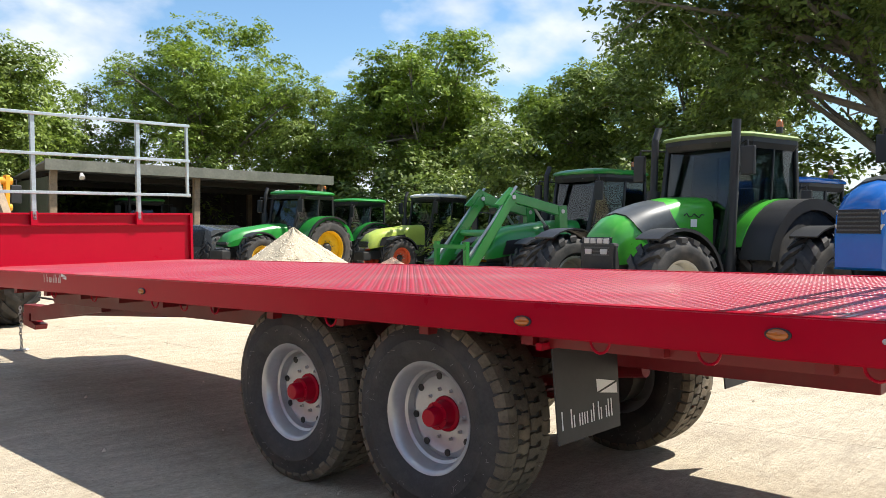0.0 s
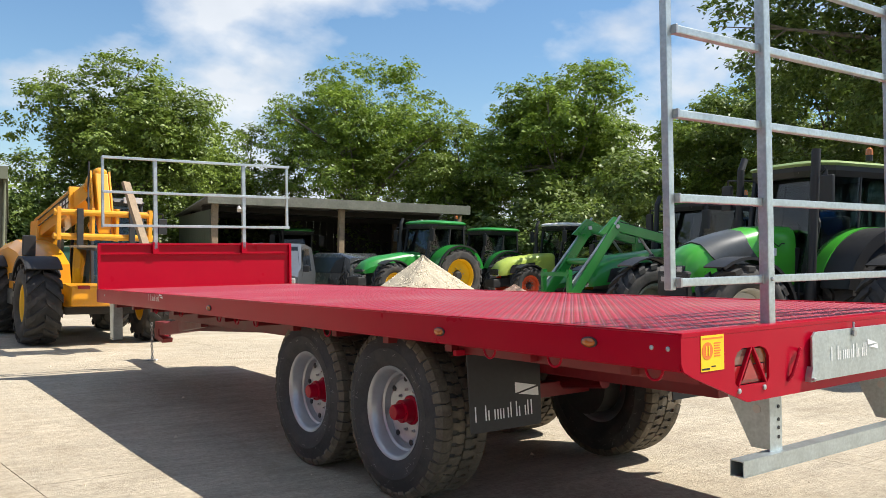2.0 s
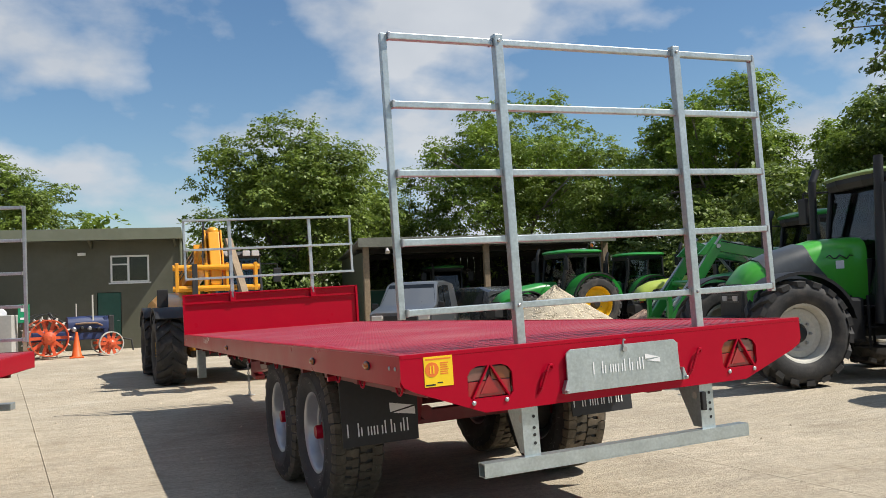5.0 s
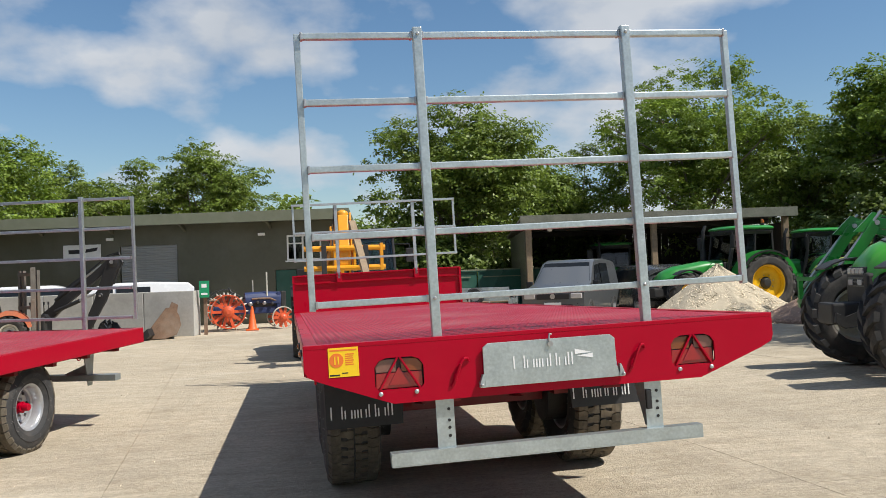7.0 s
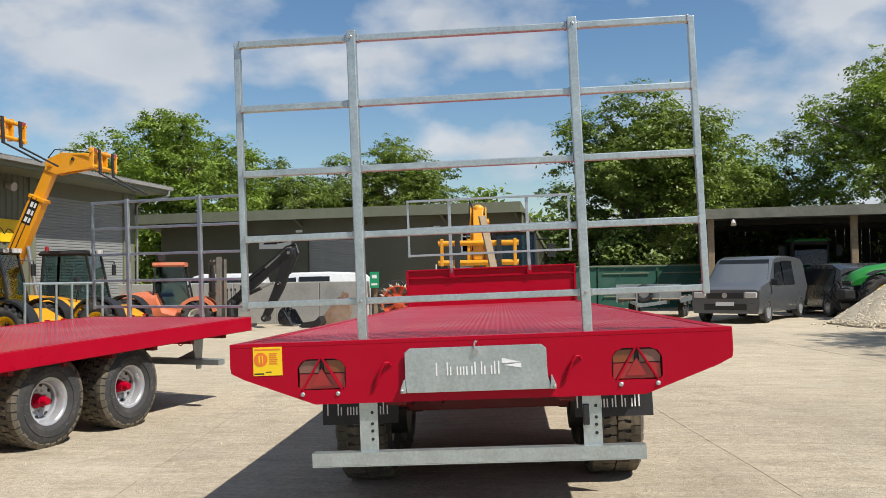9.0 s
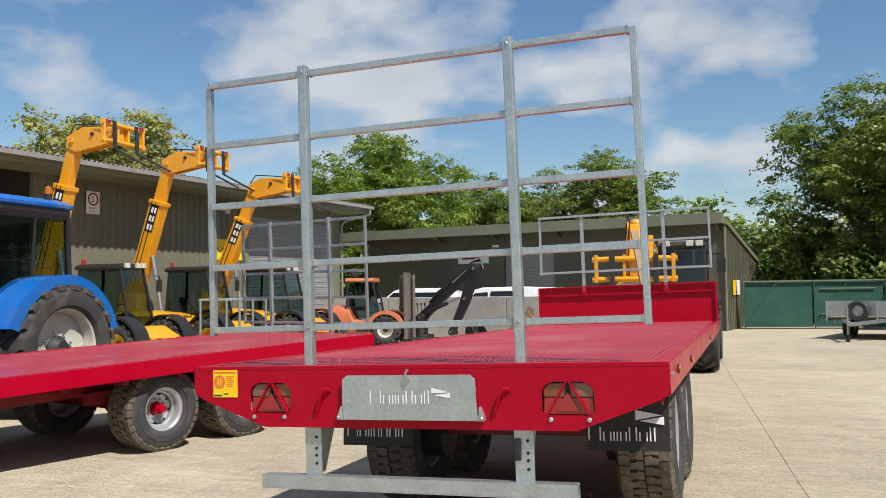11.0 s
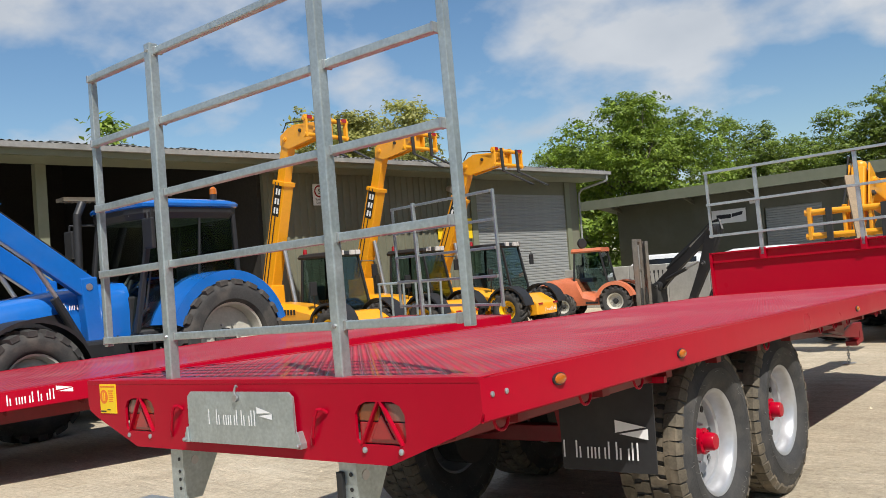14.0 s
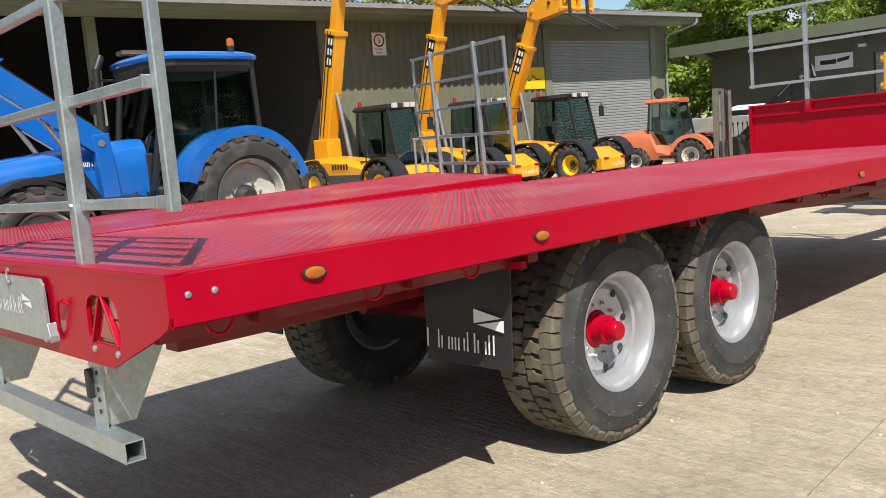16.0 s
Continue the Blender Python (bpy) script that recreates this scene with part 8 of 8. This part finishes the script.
def backhoe_arm():
    t = thing("backhoe_attachment", "black folded backhoe arm standing beside the wall", "machine part", pose(-6.7, 21.1, 0, 0, 0, -10))
    bm = B()
    prism(bm, [(-1.42, 0.66), (-1.22, 0.6), (-0.6, 1.18), (0.45, 2.0), (0.72, 2.18), (0.66, 2.34), (0.45, 2.3), (-0.4, 1.58), (-1.0, 1.16), (-1.4, 0.85)], "y", -0.07, 0.07, 0.015)
    part("boom", bm, BLACK, t)
    bm = B()
    prism(bm, [(0.46, 2.2), (0.78, 2.32), (0.80, 2.12), (0.42, 1.15), (-0.12, 0.2), (-0.3, 0.28), (0.1, 1.15)], "y", -0.20, -0.08, 0.015)
    part("dipper", bm, BLACK, t)
    for x, z, r in ((0.62, 2.22, 0.15), (-1.3, 0.72, 0.13), (-0.2, 0.28, 0.1), (0.28, 1.3, 0.08)):
        bm = B()
        lathe(bm, [(-0.22, r * 0.7), (-0.2, r), (0.1, r), (0.12, r * 0.6)], 18, Matrix.Translation((x, 0, z)) @ Matrix.Rotation(radians(90), 4, "Z"))
        part("knuckle", bm, BLACK, t)
        bm = B()
        lathe(bm, [(-0.25, r * 0.34), (0.15, r * 0.34)], 12, Matrix.Translation((x, 0, z)) @ Matrix.Rotation(radians(90), 4, "Z"))
        part("pin", bm, STEEL, t)
    for p, q in (((-1.1, 0.12, 1.2), (0.2, 0.12, 2.16)), ((-1.0, -0.14, 0.9), (0.1, -0.14, 1.35))):
        bm = B()
        v = Vector(q) - Vector(p)
        rod(bm, p, Vector(p) + v * 0.62, 0.055, 12)
        ram = part("ram", bm, BLACK, t)
        bm = B()
        rod(bm, Vector(p) + v * 0.6, q, 0.028, 10)
        part("ram_rod", bm, STEEL, ram)
    bm = B()
    box(bm, -1.72, -0.4, 0.0, -1.12, 0.4, 0.2, 0.03)
    box(bm, -1.6, -0.25, 0.18, -1.25, 0.25, 0.8, 0.05)
    part("base_frame", bm, CHASSIS, t)
    for k in range(5):
        bm = B()
        rod(bm, (-1.62 + 0.07 * k, -0.2 + 0.1 * k, 0.75), (-1.66 + 0.08 * k, -0.2 + 0.1 * k, 1.12), 0.012)
        rod(bm, (-1.66 + 0.08 * k, -0.2 + 0.1 * k, 1.1), (-1.66 + 0.08 * k, -0.2 + 0.1 * k, 1.18), 0.025)
        part("control_lever", bm, BLACK, t)
    for j in range(3):
        bm = B()
        y = 0.1 + 0.035 * j
        pipe(bm, [(-1.3, y, 0.8), (-1.0, y + 0.02, 1.35 + 0.04 * j), (-0.3, y, 1.85 + 0.03 * j), (0.4, y, 2.42), (0.72, y - 0.05, 2.5 - 0.03 * j), (0.85, y - 0.15, 2.2), (0.6, y - 0.2, 1.6)], 0.017, 6)
        part("hose", bm, BLACK, t)
    bm = B()
    prism(bm, [(0.9, 0.02), (1.45, 0.0), (1.62, 0.14), (1.55, 0.34), (1.42, 0.2), (1.05, 0.16)], "y", -0.2, 0.25, 0.01)
    part("bucket", bm, BLACK, t)


backhoe_arm()


def road_vehicle(name, label, m, paint, L, W, H, profile, glass_spans, pickup=False, group=""):
    """A car or van from its side profile: forward +y, profile points (y, z) from the nose over the roof to the tail."""
    t = thing(name, label, "van" if not pickup else "pickup", m, group)
    bm = B()
    low = 0.28
    belt = 0.98 if H > 1.7 else 0.85
    secs = []
    for y, z in profile:
        inset = 0.02 + 0.14 * max(0, (z - belt)) / max(H - belt, 0.1)
        zb = min(z - 0.02, belt)
        secs.append([(-W / 2 + 0.05, y, low), (-W / 2, y, low + 0.25), (-W / 2 + 0.005, y, zb), (-W / 2 + inset, y, z - 0.05), (-W / 2 + inset + 0.1, y, z), (W / 2 - inset - 0.1, y, z), (W / 2 - inset, y, z - 0.05), (W / 2 - 0.005, y, zb), (W / 2, y, low + 0.25), (W / 2 - 0.05, y, low)])
    loft(bm, secs)
    part("body", bm, paint, t, smooth=True)
    for y in (L * 0.5 - 0.85, -L * 0.5 + 0.85):
        for s in (-1, 1):
            mm = Matrix.Translation((s * (W / 2 - 0.1), y, 0.34)) @ (Matrix.Identity(4) if s > 0 else Matrix.Rotation(math.pi, 4, "Z"))
            bm = B()
            lathe(bm, [(-0.1, 0.22), (-0.11, 0.3), (-0.08, 0.34), (0.08, 0.34), (0.11, 0.3), (0.1, 0.22)], 28, closed=True)
            part("tyre", bm, TYRE, t, smooth=True, m=mm)
            bm = B()
            lathe(bm, [(0.05, 0.23), (0.09, 0.22), (0.07, 0.18), (0.085, 0.05), (0.09, 0.002)], 20)
            part("rim", bm, SILVER, t, smooth=True, m=mm)
    for quad, nm in glass_spans:
        bm = B()
        plate(bm, quad, 0.004)
        part(nm, bm, CARGLASS, t)
    yn = profile[0][0]
    for s in (-1, 1):
        bm = B()
        box(bm, s * (W / 2 - 0.24) - 0.17, yn - 0.12, 0.72, s * (W / 2 - 0.24) + 0.17, yn + 0.03, 0.88, 0.03)
        part("headlamp", bm, CLEARLENS, t)
        bm = B()
        box(bm, s * (W / 2 + 0.1) - 0.1, profile[0][0] - 1.15, 1.05, s * (W / 2 + 0.1) + 0.1, profile[0][0] - 1.05, 1.24, 0.03)
        part("door_mirror", bm, BLACK, t)
    bm = B()
    box(bm, -0.5, yn - 0.05, 0.7, 0.5, yn + 0.025, 0.86, 0.01)
    box(bm, -0.6, yn - 0.05, 0.38, 0.6, yn + 0.02, 0.55, 0.01)
    g = part("grille", bm, BLACK, t)
    bm = B()
    lathe(bm, [(0, 0.075), (0.012, 0.075)], 20, Matrix.Translation((0, yn + 0.024, 0.79)) @ Matrix.Rotation(radians(90), 4, "Z"))
    part("badge", bm, STEEL, g)
    bm = B()
    box(bm, -0.26, yn + 0.018, 0.5, 0.26, yn + 0.03, 0.61)
    part("number_plate", bm, WHITE, t, "plain white plate")
    return t


van_prof = [(2.4, 0.55), (2.38, 0.95), (2.2, 1.06), (1.35, 1.2), (0.65, 1.82), (0.35, 1.9), (-1.0, 1.92), (-2.2, 1.86), (-2.38, 1.7), (-2.42, 0.6)]
van_glass = [([(-0.86, 1.30, 1.22), (0.86, 1.30, 1.22), (0.72, 0.68, 1.80), (-0.72, 0.68, 1.80)], "windscreen")]
for s in (-1, 1):
    van_glass.append(([(s * 0.965, 1.05, 1.06), (s * 0.965, 0.15, 1.06), (s * 0.86, 0.15, 1.74), (s * 0.86, 0.62, 1.70)][:: s], "side_window"))
    van_glass.append(([(s * 0.965, 0.05, 1.06), (s * 0.965, -1.0, 1.06), (s * 0.86, -1.0, 1.76), (s * 0.86, 0.05, 1.76)][:: s], "side_window"))
road_vehicle("van", "grey metallic van parked before the open shed", pose(7.75, 22.4, 0, 0, 0, 146), CARGREY, 4.9, 1.92, 1.95, van_prof, van_glass)
car_prof = [(2.25, 0.5), (2.22, 0.82), (2.05, 0.95), (0.95, 1.05), (0.3, 1.58), (0.0, 1.66), (-1.5, 1.66), (-2.1, 1.5), (-2.25, 1.0), (-2.28, 0.5)]
car_glass = [([(-0.8, 0.92, 1.08), (0.8, 0.92, 1.08), (0.66, 0.32, 1.54), (-0.66, 0.32, 1.54)], "windscreen"), ([(0.7, -2.14, 1.08), (-0.7, -2.14, 1.08), (-0.6, -2.0, 1.5), (0.6, -2.0, 1.5)], "rear_window")]
for s in (-1, 1):
    car_glass.append(([(s * 0.93, 0.8, 0.98), (s * 0.93, -1.8, 0.98), (s * 0.8, -1.8, 1.5), (s * 0.8, 0.3, 1.5)][:: s], "side_window"))
road_vehicle("estate_car", "dark grey estate car at the mouth of the shed", pose(11.0, 24.6, 0, 0, 0, 5), CARDARK, 4.55, 1.86, 1.68, car_prof, car_glass)
road_vehicle("white_van", "white van behind the concrete wall", pose(-6.9, 25.9, -0.25, 0, 0, 98), CARWHITE, 4.9, 1.92, 1.95, van_prof, van_glass)
road_vehicle("white_car", "white car behind the concrete wall", pose(-10.6, 26.6, 0, 0, 0, 95), CARWHITE, 4.55, 1.86, 1.68, car_prof, car_glass)


def box_trailer():
    t = thing("car_trailer", "galvanised flat car trailer with spare wheel on its headboard", "trailer", pose(5.2, 24.3, 0, 0, 0, 160))
    bm = B()
    box(bm, -1.0, 1.36, 0.66, 1.0, 1.4, 1.1, 0.006)
    part("headboard", bm, GALV, t)
    for x in (-0.98, -0.35, 0.35, 0.98):
        bm = B()
        box(bm, x - 0.02, 1.40, 0.55, x + 0.02, 1.43, 1.1)
        part("headboard_post", bm, GALV, t)
    for s in (-1, 1):
        bm = B()
        box(bm, *sorted((s * 0.97, s * 1.0))[:1], -1.9, 0.52, sorted((s * 0.97, s * 1.0))[1], 1.36, 0.68, 0.004)
        part("side_rail", bm, GALV, t)
        for y in (-1.5, -0.5, 0.5):
            bm = B()
            box(bm, s * 0.985 - 0.03, y - 0.03, 0.42, s * 0.985 + 0.03, y + 0.03, 0.74)
            part("side_post", bm, GALV, t)
    bm = B()
    box(bm, -0.96, -1.9, 0.60, 0.96, 1.36, 0.64)
    part("floor", bm, TIMBER, t)
    bm = B()
    for s in (-1, 1):
        beam(bm, (s * 0.6, 1.2, 0.55), (0, 2.7, 0.48), 0.06, 0.1)
    box(bm, -0.05, 2.5, 0.44, 0.05, 2.95, 0.54, 0.01)
    part("drawbar", bm, GALV, t)
    for s in (-1, 1):
        for y in (-0.75, -0.1):
            bm = B()
            lathe(bm, [(-0.08, 0.16), (-0.09, 0.25), (-0.06, 0.29), (0.06, 0.29), (0.09, 0.25), (0.08, 0.16)], 24, closed=True)
            tyre = part("tyre", bm, TYRE, t, smooth=True, m=Matrix.Translation((s * 0.8, y, 0.29)))
            bm = B()
            lathe(bm, [(-0.05, 0.17), (0.03, 0.16), (0.04, 0.03)], 16)
            part("rim", bm, SILVER, tyre)
    bm = B()
    lathe(bm, [(-0.08, 0.16), (-0.09, 0.25), (-0.06, 0.29), (0.06, 0.29), (0.09, 0.25), (0.08, 0.16)], 24, Matrix.Translation((0.1, 1.54, 0.82)) @ Matrix.Rotation(radians(90), 4, "Z"), closed=True)
    spare = part("spare_wheel", bm, TYRE, t, smooth=True)
    bm = B()
    lathe(bm, [(0.02, 0.16), (0.04, 0.15), (0.05, 0.05), (0.06, 0.02)], 20, Matrix.Translation((0.1, 1.54, 0.82)) @ Matrix.Rotation(radians(90), 4, "Z"))
    part("rim", bm, SILVER, spare)
    bm = B()
    rod(bm, (0.16, 2.45, 0.1), (0.16, 2.45, 0.95), 0.03)
    pipe(bm, [(0.16, 2.45, 0.95), (0.3, 2.45, 0.98), (0.32, 2.45, 1.06)], 0.014)
    jockey = part("jockey_wheel", bm, STEEL, t)
    bm = B()
    lathe(bm, [(-0.04, 0.1), (0.04, 0.1)], 16, Matrix.Translation((0.16, 2.45, 0.1)))
    part("wheel", bm, BLACK, jockey)


box_trailer()


PLANK_Z = 1.53


def pallet_load():
    """Timber planks lying on the big telehandler's forks."""
    t = thing("timber_pallet", "weathered timber planks stacked on the forks", "pallet", pose(-0.15, 10.85, 0, 0, 0, 0))
    for k in range(4):
        bm = B()
        beam(bm, (-0.75, -0.2 + 0.14 * k, PLANK_Z + 0.02), (0.75, -0.2 + 0.14 * k, PLANK_Z + 0.03), 0.12, 0.03)
        part("plank", bm, TIMBER, t)
    bm = B()
    beam(bm, (0.16, -0.40, PLANK_Z - 0.05), (-0.05, 0.02, PLANK_Z + 0.98), 0.13, 0.05)
    part("upright_board", bm, TIMBER, t)


pallet_load()


def steel_hurdles():
    t = thing("steel_hurdle", "grey tubular steel hurdle beside the second trailer", "hurdle", pose(-6.6, 8.6, 0, 0, 0, 20))
    for k in range(6):
        bm = B()
        rod(bm, (-0.55 + 0.22 * k, 0, 0), (-0.55 + 0.22 * k, 0, 1.45), 0.02)
        part("bar", bm, GALV, t)
    bm = B()
    rod(bm, (-0.57, 0, 1.45), (0.57, 0, 1.45), 0.022)
    part("rail", bm, GALV, t)


steel_hurdles()
